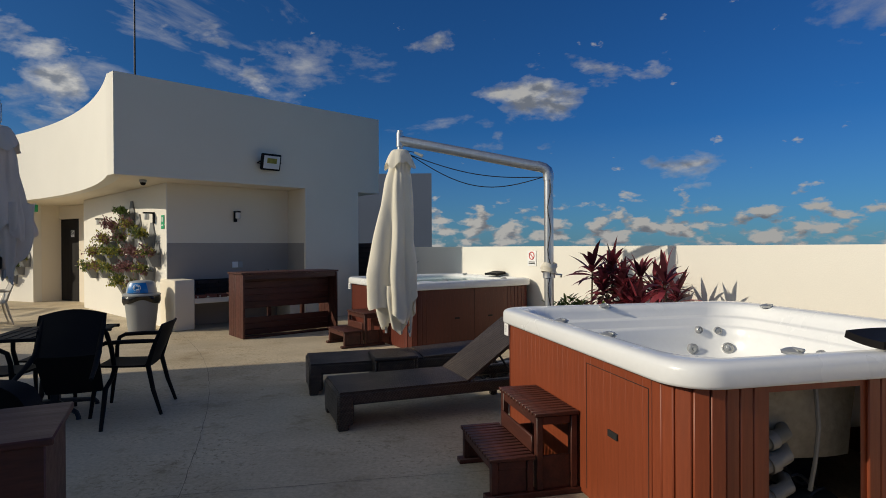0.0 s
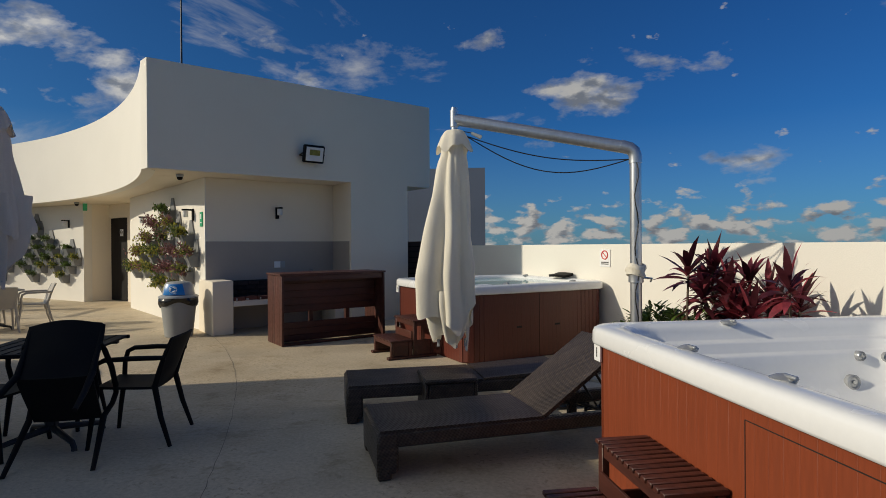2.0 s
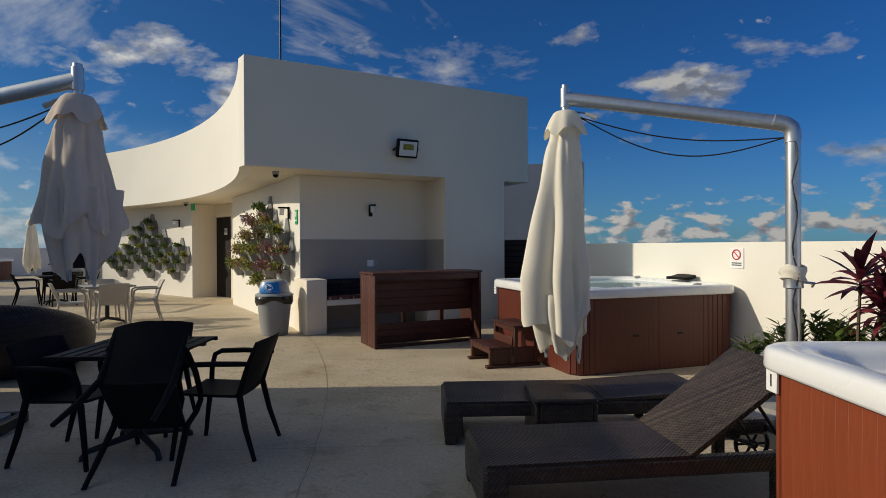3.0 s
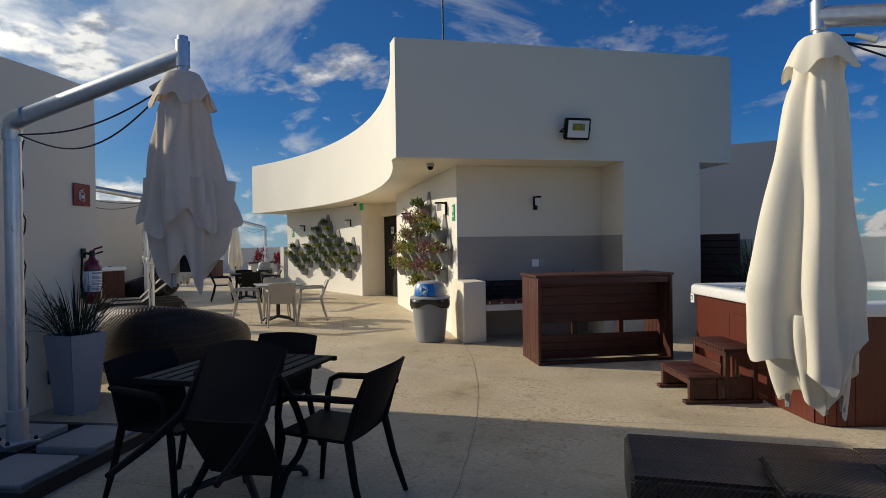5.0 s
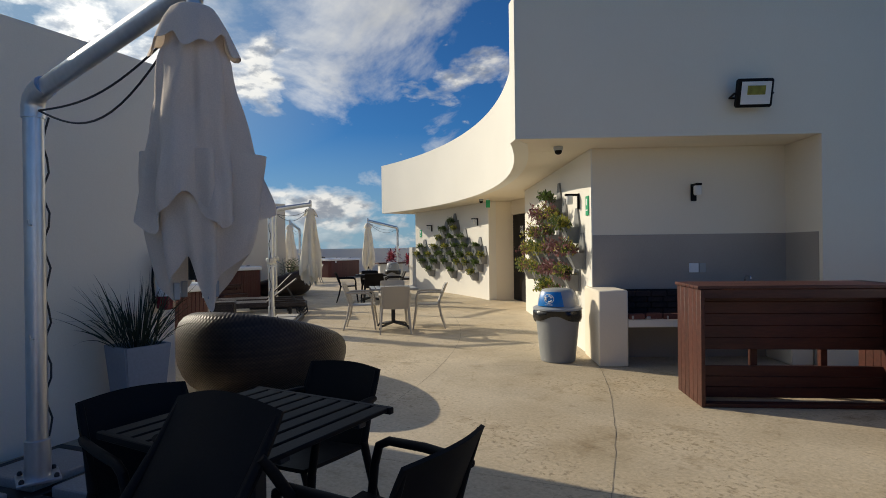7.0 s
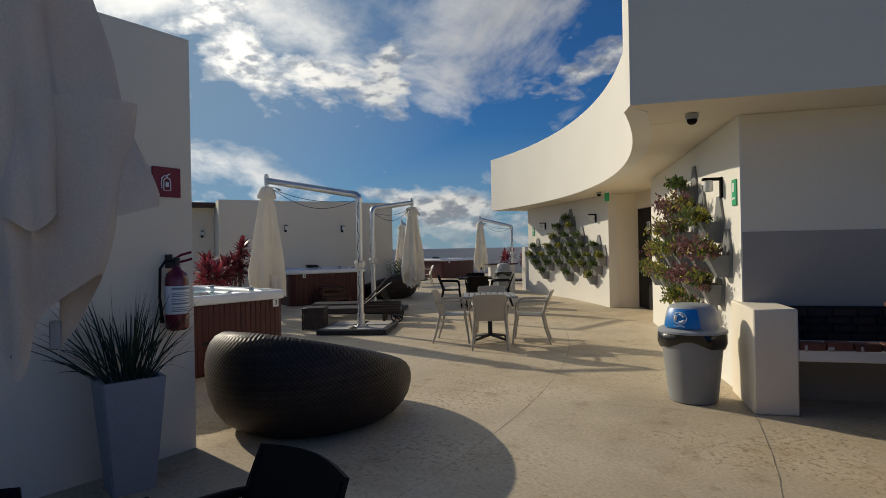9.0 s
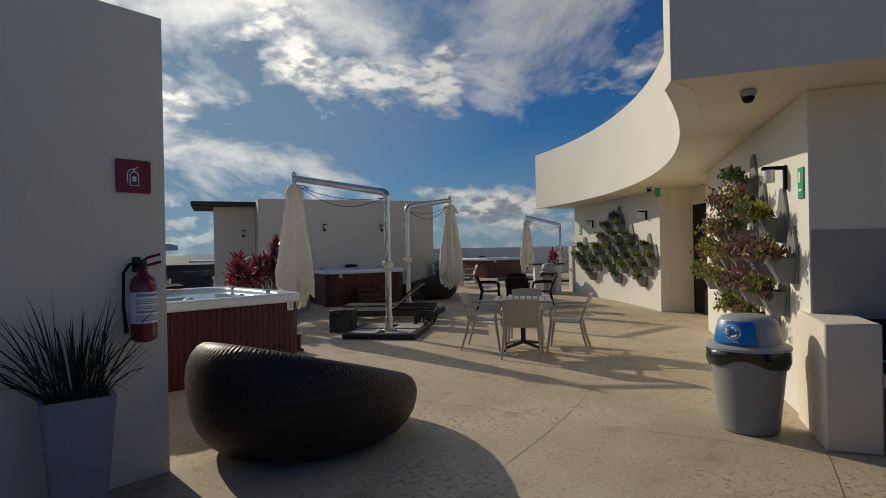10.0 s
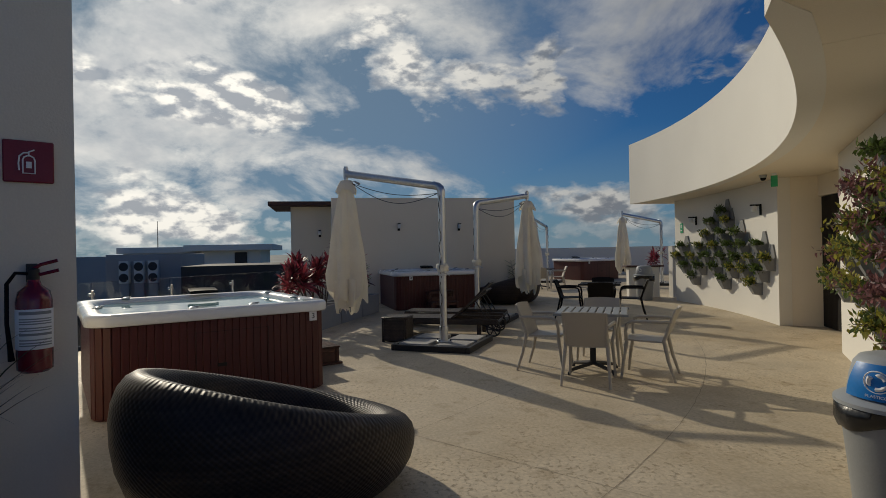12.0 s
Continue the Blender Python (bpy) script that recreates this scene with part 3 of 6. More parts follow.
# planted walls, recess and door
PW = 17.85
bm = bmesh.new()
E0, E1 = Vector(fac(1.05, 0.76)), Vector((-10.12, 13.79))
ED = (E1 - E0).normalized()
EN = Vector((ED.y, -ED.x))          # away from the terrace
strip(bm, [tuple(E0), tuple(E1)], [tuple(E0 + EN * 0.22), tuple(E1 + EN * 0.22)], 0, SOFFIT)
structure("wall_planted_east", bm, STUCCO_W, "sunlit cream stucco wall hung with grey planters")
bm = bmesh.new()
strip(bm, arc(PW, 67.7, 84.4, 30), arc(PW + 0.22, 67.7, 84.4, 30), 0, SOFFIT)
structure("wall_planted_west", bm, STUCCO_W, "sunlit cream stucco wall with a diamond of planters")
J0, J1 = polar(PW + 0.22, 67.72), polar(PW + 0.64, 67.38)
bm = bmesh.new()
strip(bm, [J0, J1, polar(PW + 0.95, 67.40)], [polar(PW + 0.22, 68.5), polar(PW + 0.64, 68.5), polar(PW + 0.95, 68.5)], 0, SOFFIT)
structure("wall_recess_jamb", bm, STUCCO, "cream stucco jamb of the door recess")
bm = bmesh.new()
strip(bm, arc(PW + 0.64, 58.0, 64.2, 10), arc(PW + 0.84, 58.0, 64.2, 10), 0, SOFFIT)
structure("wall_recess_back", bm, STUCCO, "cream stucco back of the door recess")
bm = bmesh.new()
strip(bm, arc(PW + 0.64, 64.2, 67.9, 8), arc(PW + 0.84, 64.2, 67.9, 8), 2.36, SOFFIT)
structure("wall_over_door", bm, STUCCO, "cream stucco above the black door")
bm = bmesh.new()
strip(bm, [tuple(E1 + EN * 0.22), polar(PW + 0.64, 58.8)], [tuple(E1 + EN * 0.22 - ED * 0.2), polar(PW + 0.64, 58.2)], 0, SOFFIT)
structure("wall_recess_return", bm, STUCCO, "cream stucco return of the door recess")
d0, d1 = Vector(polar(PW + 0.69, 67.33)), Vector(polar(PW + 0.69, 64.25))
door_m = frame_xy(d0, d1 - d0)
door = tagged(new("door_1"), "tall black wooden door with a white no-smoking sign", "door", kind="structure")
door.matrix_basis = door_m
L = (d1 - d0).length
box_part("door_leaf", (L / 2, 0.02, 1.18), (L, 0.05, 2.34), DOOR, door, 0.006)
box_part("sign_plate", (0.62, -0.012, 1.93), (0.17, 0.008, 0.19), WHITE, door, 0.002, "white no-smoking sign")
bm = bmesh.new()
tube(bm, [(0.62 + 0.055 * math.cos(a), -0.02, 1.95 + 0.055 * math.sin(a)) for a in [k * math.pi / 10 for k in range(20)]], 0.007, 6, True)
tube(bm, [(0.585, -0.02, 1.985), (0.655, -0.02, 1.915)], 0.006, 6)
part("sign_ring", bm, BLACK, door)
bm = bmesh.new()
tube(bm, [(L - 0.09, -0.005, 1.02), (L - 0.09, -0.05, 1.02), (L - 0.2, -0.05, 1.02)], 0.01, 8)
part("door_handle", bm, STEEL_TAP, door)

# grill niche
A0, A1, NB = 1.05, 3.545, 0.76
bm = bmesh.new()
strip(bm, [fac(A0 + 0.004, NB + 0.001), fac(A1, NB)], [fac(A0 + 0.24, NB + 0.2), fac(A1, NB + 0.2)], 0, SOFFIT)
structure("wall_niche_back", bm, STUCCO, "shaded cream wall at the back of the grill niche")
bm = bmesh.new()
strip(bm, [fac(A1, 0.002), fac(4.87, 0.002)], [fac(A1, 1.3), fac(4.87, 1.3)], 0, SOFFIT)
structure("wall_column", bm, STUCCO, "broad cream stucco pier beside the grill niche")
bm = bmesh.new()
strip(bm, [fac(A0 + 0.012, NB - 0.006), fac(A1 - 0.006, NB - 0.006), fac(A1 - 0.006, 0.07)], [fac(A0 + 0.012, NB), fac(A1, NB), fac(A1, 0.07)], 0.0, 1.60)
structure("wall_splashback", bm, GREY_TILE, "grey rendered splashback band in the niche")
bm = bmesh.new()
strip(bm, [fac(4.87, 1.3), fac(4.87, 7.0)], [fac(4.6, 1.3), fac(4.6, 7.0)], 0, SOFFIT)
structure("wall_side", bm, STUCCO, "shaded cream stucco side wall of the building")

# curved block by the entrance, the wall with the extinguisher
bm = bmesh.new()
strip(bm, arc(14.2, 29.55, -32, 40), arc(12.9, 29.3, -32, 40), 0, 3.137)
structure("wall_service_block", bm, STUCCO, "tall cream stucco wall in shade")

# parapet on the sea side and round the far end
PP, PDIR, PIN = Vector((-0.2, 11.13)), Vector((0.614, -0.789)), Vector((-0.789, -0.614))


def par(k, d=0.0):
    p = PP + PDIR * k + PIN * d
    return (p.x, p.y)


bm = bmesh.new()
strip(bm, [par(-9), par(16)], [par(-9, -0.2), par(16, -0.2)], 0, 1.50)
structure("wall_parapet", bm, STUCCO_W, "cream stucco parapet wall along the sea side", "parapet")
bm = bmesh.new()
strip(bm, [par(16, 0.2), (-9.8, -6.6)], [par(16.2, -0.2), (-9.8, -6.8)], 0, 1.50)
structure("wall_parapet_south", bm, STUCCO_W, "cream stucco parapet wall", "parapet")
bm = bmesh.new()
far = [(-25.5, 11.0), (-35, 14.5), (-34.5, 20), (-30, 26), (-19.5, 22.5), (-18.6, 16.7)]
far_out = [(-25.7, 10.8), (-35.3, 14.3), (-34.8, 20.2), (-30.1, 26.3), (-19.3, 22.7), (-18.4, 16.7)]
strip(bm, far, far_out, 0, 1.50)
structure("wall_parapet_far", bm, STUCCO_W, "cream stucco parapet at the far end of the terrace", "parapet")

# block behind the fourth tub
bm = bmesh.new()
strip(bm, [(-20.2, 6.98), (-20.2, 12.5)], [(-22.6, 6.98), (-22.6, 12.5)], 0, 3.08)
structure("wall_far_block", bm, STUCCO, "cream stucco service block across the terrace")
bm = bmesh.new()
strip(bm, [(-21.6, 5.75), (-21.6, 6.97)], [(-24, 5.75), (-24, 6.97)], 0, 2.93)
structure("wall_far_block_low", bm, STUCCO, "cream stucco annex under a brown roof")
bm = bmesh.new()
bx(bm, (-22.4, 6.05, 3.0), (2.6, 1.85, 0.13), 0.01)
structure("roof_far_block", bm, ROOF_BROWN, "thin dark brown canopy roof", "roof")

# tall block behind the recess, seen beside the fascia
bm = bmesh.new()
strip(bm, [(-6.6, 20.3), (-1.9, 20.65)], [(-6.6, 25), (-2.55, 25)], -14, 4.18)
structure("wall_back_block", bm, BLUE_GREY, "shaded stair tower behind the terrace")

ground_bm = bmesh.new()
prism(ground_bm, [(-4500, -4500), (4500, -4500), (4500, 4500), (-4500, 4500)], -15, -14)
structure("ground", ground_bm, SEA, "dark blue-green sea and scrub reaching the horizon", "ground")

# ---------- hot tubs ----------


def rounded(x0, y0, x1, y1, r, z, n=6):
    """A loop round a rectangle with rounded corners."""
    out = []
    for cx, cy, a in ((x1 - r, y0 + r, -90), (x1 - r, y1 - r, 0), (x0 + r, y1 - r, 90), (x0 + r, y0 + r, 180)):
        for k in range(n + 1):
            t = radians(a + 90 * k / n)
            out.append(Vector((cx + r * math.cos(t), cy + r * math.sin(t), z)))
    return out


def hot_tub(m, label, number, plate_x, water=True, size=2.3, pieces=True, bare=None, plain=None, wood=CEDAR, hatch_x=(0.905, 1.625), hatch_top=0.74, hole=(1.15, 0.40), cover=True, pillow=(0.62, 0.956, 0)):
    """x runs along the front, y into the tub; bare: (from, to) an open hatch in the side x = size."""
    S = size
    tub = thing("hot_tub", m, label, "hot tub", "hot tubs on the terrace")
    bm = bmesh.new()
    loops = []
    for inset, z, r in ((0.03, 0.0, 0.16), (0.03, 0.86, 0.16)):
        loops.append([bm.verts.new(v) for v in rounded(inset, inset, S - inset, S - inset, r, z)])
    n = len(loops[0])
    for k in range(n):
        a, b = loops[0][k].co, loops[0][(k + 1) % n].co
        if bare and abs(a.x - (S - 0.03)) < 0.002 and abs(b.x - (S - 0.03)) < 0.002:
            lo = [loops[0][k], loops[0][(k + 1) % n]]
            hi = [loops[1][k], loops[1][(k + 1) % n]]
            p0, p1 = bare
            x = S - 0.03
            q = [bm.verts.new((x, p0, 0.03)), bm.verts.new((x, p1, 0.03)), bm.verts.new((x, p1, 0.825)), bm.verts.new((x, p0, 0.825))]
            bm.faces.new((lo[0], lo[1], q[1], q[0]))
            bm.faces.new((lo[1], hi[1], q[2], q[1]))
            bm.faces.new((hi[1], hi[0], q[3], q[2]))
            bm.faces.new((hi[0], lo[0], q[0], q[3]))
        else:
            bm.faces.new((loops[0][k], loops[0][(k + 1) % n], loops[1][(k + 1) % n], loops[1][k]))
    part("cabinet", bm, wood, tub, "red-brown wooden cabinet")
    # moulded shell: lip, seat ledge, well
    bm = bmesh.new()
    prof = [(-0.012, 0.865, 0.20), (-0.032, 0.872, 0.21), (-0.036, 0.885, 0.21), (-0.034, 0.948, 0.21), (-0.026, 0.967, 0.205), (-0.008, 0.979, 0.20), (0.03, 0.983, 0.20), (0.085, 0.981, 0.22), (0.115, 0.973, 0.25), (0.135, 0.955, 0.26), (0.146, 0.93, 0.27),
            (0.158, 0.880, 0.28), (0.172, 0.868, 0.28), (0.196, 0.864, 0.30), (0.206, 0.852, 0.30), (0.214, 0.800, 0.30), (0.224, 0.790, 0.30), (0.240, 0.785, 0.30), (0.248, 0.770, 0.30), (0.255, 0.70, 0.30), (0.27, 0.60, 0.28), (0.34, 0.50, 0.26), (0.62, 0.46, 0.22), (0.67, 0.42, 0.20), (0.70, 0.18, 0.20), (0.76, 0.14, 0.18)]
    rings = [[bm.verts.new(v) for v in rounded(i, i, S - i, S - i, r, z, 8)] for i, z, r in prof]
    skin(bm, rings, False)
    bm.faces.new(rings[-1])
    part("shell", bm, ACRYLIC, tub, "glossy white acrylic shell", sharp=60)
    # head rests moulded into the seats
    for sx, sy in ((0.62, 0.33), (S - 0.62, 0.33)):
        bm = bmesh.new()
        panel(bm, lambda u, v, sx=sx, sy=sy: (sx + (u - 0.5) * 0.5, sy + (0.02 + 0.10 * v + 0.04 * math.sin(u * math.pi)) * (1 if sy < S / 2 else -1) - 0.06, 0.82 - 0.32 * v + 0.05 * math.cos((u - 0.5) * 2 * math.pi)), 10, 6, 0.03)
        part("seat_back", bm, ACRYLIC, tub, sharp=70)
    # jets, two big and small ones, on the seat backs facing the front
    jets = [(0.50, 0.62, 0.036), (0.66, 0.62, 0.036), (0.53, 0.70, 0.024), (0.63, 0.70, 0.024), (0.58, 0.55, 0.03)]
    h0, h1 = hatch_x
    for z0_, x0_, wx, hz in ((hatch_top, (h0 + h1) / 2, h1 - h0, 0.004), (hatch_top / 2 + 0.03, h0, 0.004, hatch_top - 0.06), (hatch_top / 2 + 0.03, h1, 0.004, hatch_top - 0.06)):
        box_part("panel_seam", (x0_, 0.0125, z0_), (wx, 0.003, hz), SOOT_AND_SHADE, tub, 0.0)
    corner = [(1.64, 0.60, 0.036), (1.93, 0.61, 0.036), (1.72, 0.76, 0.024), (1.88, 0.755, 0.024), (1.84, 0.50, 0.03)]
    for side in (0, 1, 2):
        for jx, jz, jr in (corner if side == 0 else jets):
            q = 0.72 - jz
            if side == 0:        # on the seat back at the far end
                cv = max(0.0, jx - (S - 0.57))
                mm = pose(0.262 + q * 0.16 + 0.3 - math.sqrt(0.09 - cv * cv), jx, jz, 0, 84, -math.degrees(math.asin(cv / 0.3)))
            elif side == 1:
                mm = pose(0.25 + jx + 0.35, S - 0.262 - q * 0.16, jz, 96, 0, 0)
            else:
                mm = pose(S - 0.262 - q * 0.16, 0.30 + jx, jz, 0, -84, 0)
            bm = bmesh.new()
            jr *= 1.35
            lathe(bm, [(jr, -0.02), (jr, 0.014), (jr * 0.82, 0.022), (jr * 0.62, 0.012), (jr * 0.3, 0.014), (jr * 0.26, 0.026), (jr * 0.1, 0.027)], 16, mm)
            part("jet", bm, JET, tub)
    for x, y in ((0.12, 0.9), (S - 0.14, 0.7), (0.9, 0.11), (S - 0.8, 0.11), (0.5, S - 0.12), (S - 0.12, S - 0.5)):
        bm = bmesh.new()
        lathe(bm, [(0.045, 0.97), (0.05, 0.985), (0.03, 0.995), (0.012, 1.0)], 14, Matrix.Translation((x, y, 0)))
        bx(bm, (x + 0.03, y, 0.996), (0.07, 0.022, 0.014), 0.005)
        part("valve_knob", bm, JET, tub)
    if cover:
        bm = bmesh.new()
        lathe(bm, [(0.10, 0.975), (0.105, 0.985), (0.08, 0.988), (0.07, 0.983), (0.01, 0.984)], 24, Matrix.Translation((S - 0.12, 0.32, 0)) @ Matrix.Diagonal((0.7, 1.4, 1, 1)))
        part("filter_cover", bm, ACRYLIC, tub)
    bm = bmesh.new()
    pm = pose(S * pillow[0], S * pillow[1], 0, 0, 0, pillow[2])
    panel(bm, lambda u, v: ((u - 0.5) * 0.36, (v - 0.5) * 0.19, 1.012 + 0.03 * v * v + 0.006 * math.sin(math.pi * u)), 8, 6, 0.038, pm)
    part("pillow", bm, BLACK, tub, "black head cushion on the rim", sharp=60)
    if water:
        bm = bmesh.new()
        bm.faces.new([bm.verts.new(v) for v in rounded(0.1465, 0.1465, S - 0.1465, S - 0.1465, 0.27, 0.928, 8)])
        w = part("water", bm, WATER, tub, "still clear pale blue water")
        w.visible_shadow = False
    # number plate
    np_ = box_part("number_plate", (plate_x, -0.002, 0.815), (0.085, 0.012, 0.105), WHITE, tub, 0.002, "white number plate")
    text_part(number, 0.085, BLACK, np_, pose(plate_x, -0.0095, 0.815, 90, 0, 0), 0.001)
    # flat black patch painted as the shade inside the finger hole
    bm = bmesh.new()
    panel(bm, lambda u, v: (hole[0] + (u - 0.5) * 0.09, 0.009, hole[1] + (v - 0.5) * 0.035), 4, 2, 0.012)
    part("finger_hole", bm, SOOT_AND_SHADE, tub)
    if not bare:
        # side slots and seam, their inner shade drawn as flat black
        for y in (0.36 * S, 0.63 * S):
            box_part("finger_hole", (S - 0.0125, y, 0.42), (0.004, 0.085, 0.026), SOOT_AND_SHADE, tub, 0.001)
        box_part("panel_seam", (S - 0.0125, 0.5 * S, 0.43), (0.004, 0.004, 0.84), SOOT_AND_SHADE, tub, 0.0)
    if pieces:
        w = 0.0715
        bm = bmesh.new()
        bx(bm, (0, 0, 0.43), (w - 0.0016, 0.018, 0.85), 0.0055)
        plank = mesh_of("plank", bm, wood)
        bm = bmesh.new()
        bx(bm, (0, 0, 0.43), (w - 0.0003, 0.018, 0.85), 0.0005)
        flat_plank = mesh_of("plank", bm, wood)
        loop = rounded(0.022, 0.022, S - 0.022, S - 0.022, 0.165, 0.008, 6)
        pts = loop + loop[:1]
        total = sum((b - a).length for a, b in zip(pts, pts[1:]))
        count = int(total / w)
        step, at, i, done = total / count, 0.0, 0, 0.0
        for k in range(count):
            s = (k + 0.5) * step
            while done + (pts[i + 1] - pts[i]).length < s:
                done += (pts[i + 1] - pts[i]).length
                i += 1
            d = (pts[i + 1] - pts[i]).normalized()
            p = pts[i] + d * (s - done)
            if bare and p.x > S - 0.05 and bare[0] < p.y < bare[1]:
                continue
            part("plank", flat_plank if plain and plain(p) else plank, wood, tub, "", pose(p.x, p.y, p.z, 0, 0, math.degrees(math.atan2(d.y, d.x))))
    return tub


U1 = (0.31, -0.951)
TUB1 = frame_xy((0.36, 5.0), U1) @ Matrix.Diagonal((1.06, 1, 1, 1))      # a longer model than the others
hot_tub(TUB1, "empty white hot tub in a red-brown cedar cabinet, hatch open", "1", 0.135, water=False, bare=(0.455, 0.972), plain=lambda p: p.y < 0.05 and p.x < 2.02, hatch_x=(1.42, 2.02), hatch_top=0.805, hole=(1.71, 0.475), cover=False, pillow=(0.955, 0.55, 90))
hot_tub(frame_xy((-2.28, 10.04), (0.6, -0.8)), "filled white hot tub in a red-brown slatted cabinet beside the bar", "2", 0.10, plain=lambda p: p.y < 0.05 or (p.x > 2.25 and 0.3 < p.y < 1.8), wood=CEDAR_SHADED)
hot_tub(frame_xy((-9.19, 4.74), (-0.394, 0.919)), "filled white hot tub in a slatted cabinet, shaded side", "3", 2.12, wood=DARK_RED_SHADED)
hot_tub(frame_xy((-17.8, 8.5), (-0.09, 0.995)), "filled hot tub in front of the service block", "4", 0.42, wood=DARK_RED_SHADED)
hot_tub(frame_xy((-27.6, 18.2), (-0.25, 0.97)), "hot tub by the far parapet", "5", 0.42, pieces=False, wood=DARK_RED_SHADED)

# pump hatch of the first tub
hatch = thing("pump_set", TUB1, "grey pump, foam and white pipes inside the open hatch", "pump")
bm = bmesh.new()
lathe(bm, [(0.10, -0.2), (0.11, -0.18), (0.11, 0.1), (0.08, 0.14), (0.03, 0.2)], 18, pose(2.08, 0.80, 0.14, 90, 0, 0))
part("pump", bm, DARK_METAL, hatch)
for z, r, y0, mat in ((0.56, 0.036, 0.44, FOAM), (0.455, 0.042, 0.44, PVC), (0.30, 0.034, 0.46, PVC), (0.16, 0.040, 0.46, FOAM)):
    bm = bmesh.new()
    tube(bm, [(2.15, y0, z - 0.03), (2.17, y0 + 0.12, z), (2.16, y0 + 0.21, z + 0.025), (2.09, y0 + 0.26, z + 0.03), (1.99, y0 + 0.27, z + 0.02)], r, 12)
    part("pipe", bm, mat, hatch)
    bm = bmesh.new()
    tube(bm, [(2.168, y0 + 0.10, z - 0.004), (2.168, y0 + 0.145, z + 0.008)], r * 1.22, 12)
    part("pipe_collar", bm, PVC, hatch)
for k in range(5):
    bm = bmesh.new()
    tube(bm, [(2.17 - 0.03 * k, 0.48 + 0.46 * t, 0.06 + 0.07 * k + 0.07 * math.sin(t * (4 + k) + k)) for t in [i / 14 for i in range(15)]], 0.008, 6)
    part("hose", bm, CABLE, hatch)
bm = bmesh.new()
tube(bm, [(2.19, 0.80, 0.82), (2.20, 0.81, 0.62), (2.19, 0.80, 0.45), (2.17, 0.79, 0.30)], 0.010, 8)
part("hose", bm, PVC, hatch)
bm = bmesh.new()
panel(bm, lambda u, v: (2.115 - 0.05 * (1 - v) ** 2 + 0.012 * math.sin(9 * u + 4 * v), 0.40 + 0.72 * u, 0.42 + 0.415 * v), 14, 8, 0.03)
part("insulation", bm, SHELL_FOAM, hatch, "beige sprayed foam under the shell")
# added black board, painted as the shade deep in the hatch
box_part("back_board", (1.90, 0.76, 0.24), (0.02, 0.74, 0.44), SOOT_AND_SHADE, hatch, 0.005)
box_part("base_board", (2.05, 0.73, 0.02), (0.36, 0.66, 0.03), FOAM, hatch, 0.004)

# ---------- slatted two-step stools ----------


def step_stool(m, label):
    st = thing("step_stool", m, label, "step stool", "step stools at the hot tubs")
    bm = bmesh.new()
    bx(bm, (0, 0, 0), (0.040, 0.325, 0.024), 0.004)
    slat = mesh_of("slat", bm, IPE)
    for y0, z in ((0.0, 0.50), (-0.325, 0.25)):
        for k in range(13):
            part("slat", slat, IPE, st, "", pose(-0.318 + 0.053 * k, y0 - 0.16, z - 0.012))
        for x in (-0.305, 0.305):
            for yy in (y0 - 0.03, y0 - 0.285):
                box_part("leg", (x, yy, (z - 0.025) / 2 + 0.018), (0.05, 0.045, z - 0.062), IPE, st)
            box_part("side_rail", (x, y0 - 0.157, z - 0.052), (0.03, 0.205, 0.05), IPE, st)
            box_part("end_panel", (x, y0 - 0.157, 0.135), (0.022, 0.208, 0.20), IPE, st)
        box_part("apron", (0, y0 - 0.290, z - 0.055), (0.555, 0.024, 0.055), IPE, st)
    for x in (-0.305, 0.305):
        box_part("skid", (x, -0.325, 0.018), (0.075, 0.70, 0.034), IPE, st)
    box_part("riser_board", (0, -0.315, 0.30), (0.555, 0.02, 0.10), IPE, st)
    return st


def along(origin, u, s, d):
    v = (-u[1], u[0])
    return (origin[0] + u[0] * s - v[0] * d, origin[1] + u[1] * s - v[1] * d)


step_stool(frame_xy(along((0.36, 5.0), U1, 1.09, 0.0), U1) @ Matrix.Diagonal((1, 0.87, 1, 1)), "dark red-brown slatted wooden step stool at the empty tub")
step_stool(frame_xy(along((-2.28, 10.04), (0.6, -0.8), 1.25, 0.07), (0.6, -0.8)), "dark slatted wooden step stool at the filled tub by the bar")
step_stool(frame_xy((-11.43, 6.28), (-0.919, -0.394)) , "dark wooden step stool at the shaded tub")
step_stool(frame_xy((-17.72, 9.6), (-0.09, 0.995)), "dark wooden step stool in front of the fourth tub")

# ---------- cantilever umbrellas, folded ----------


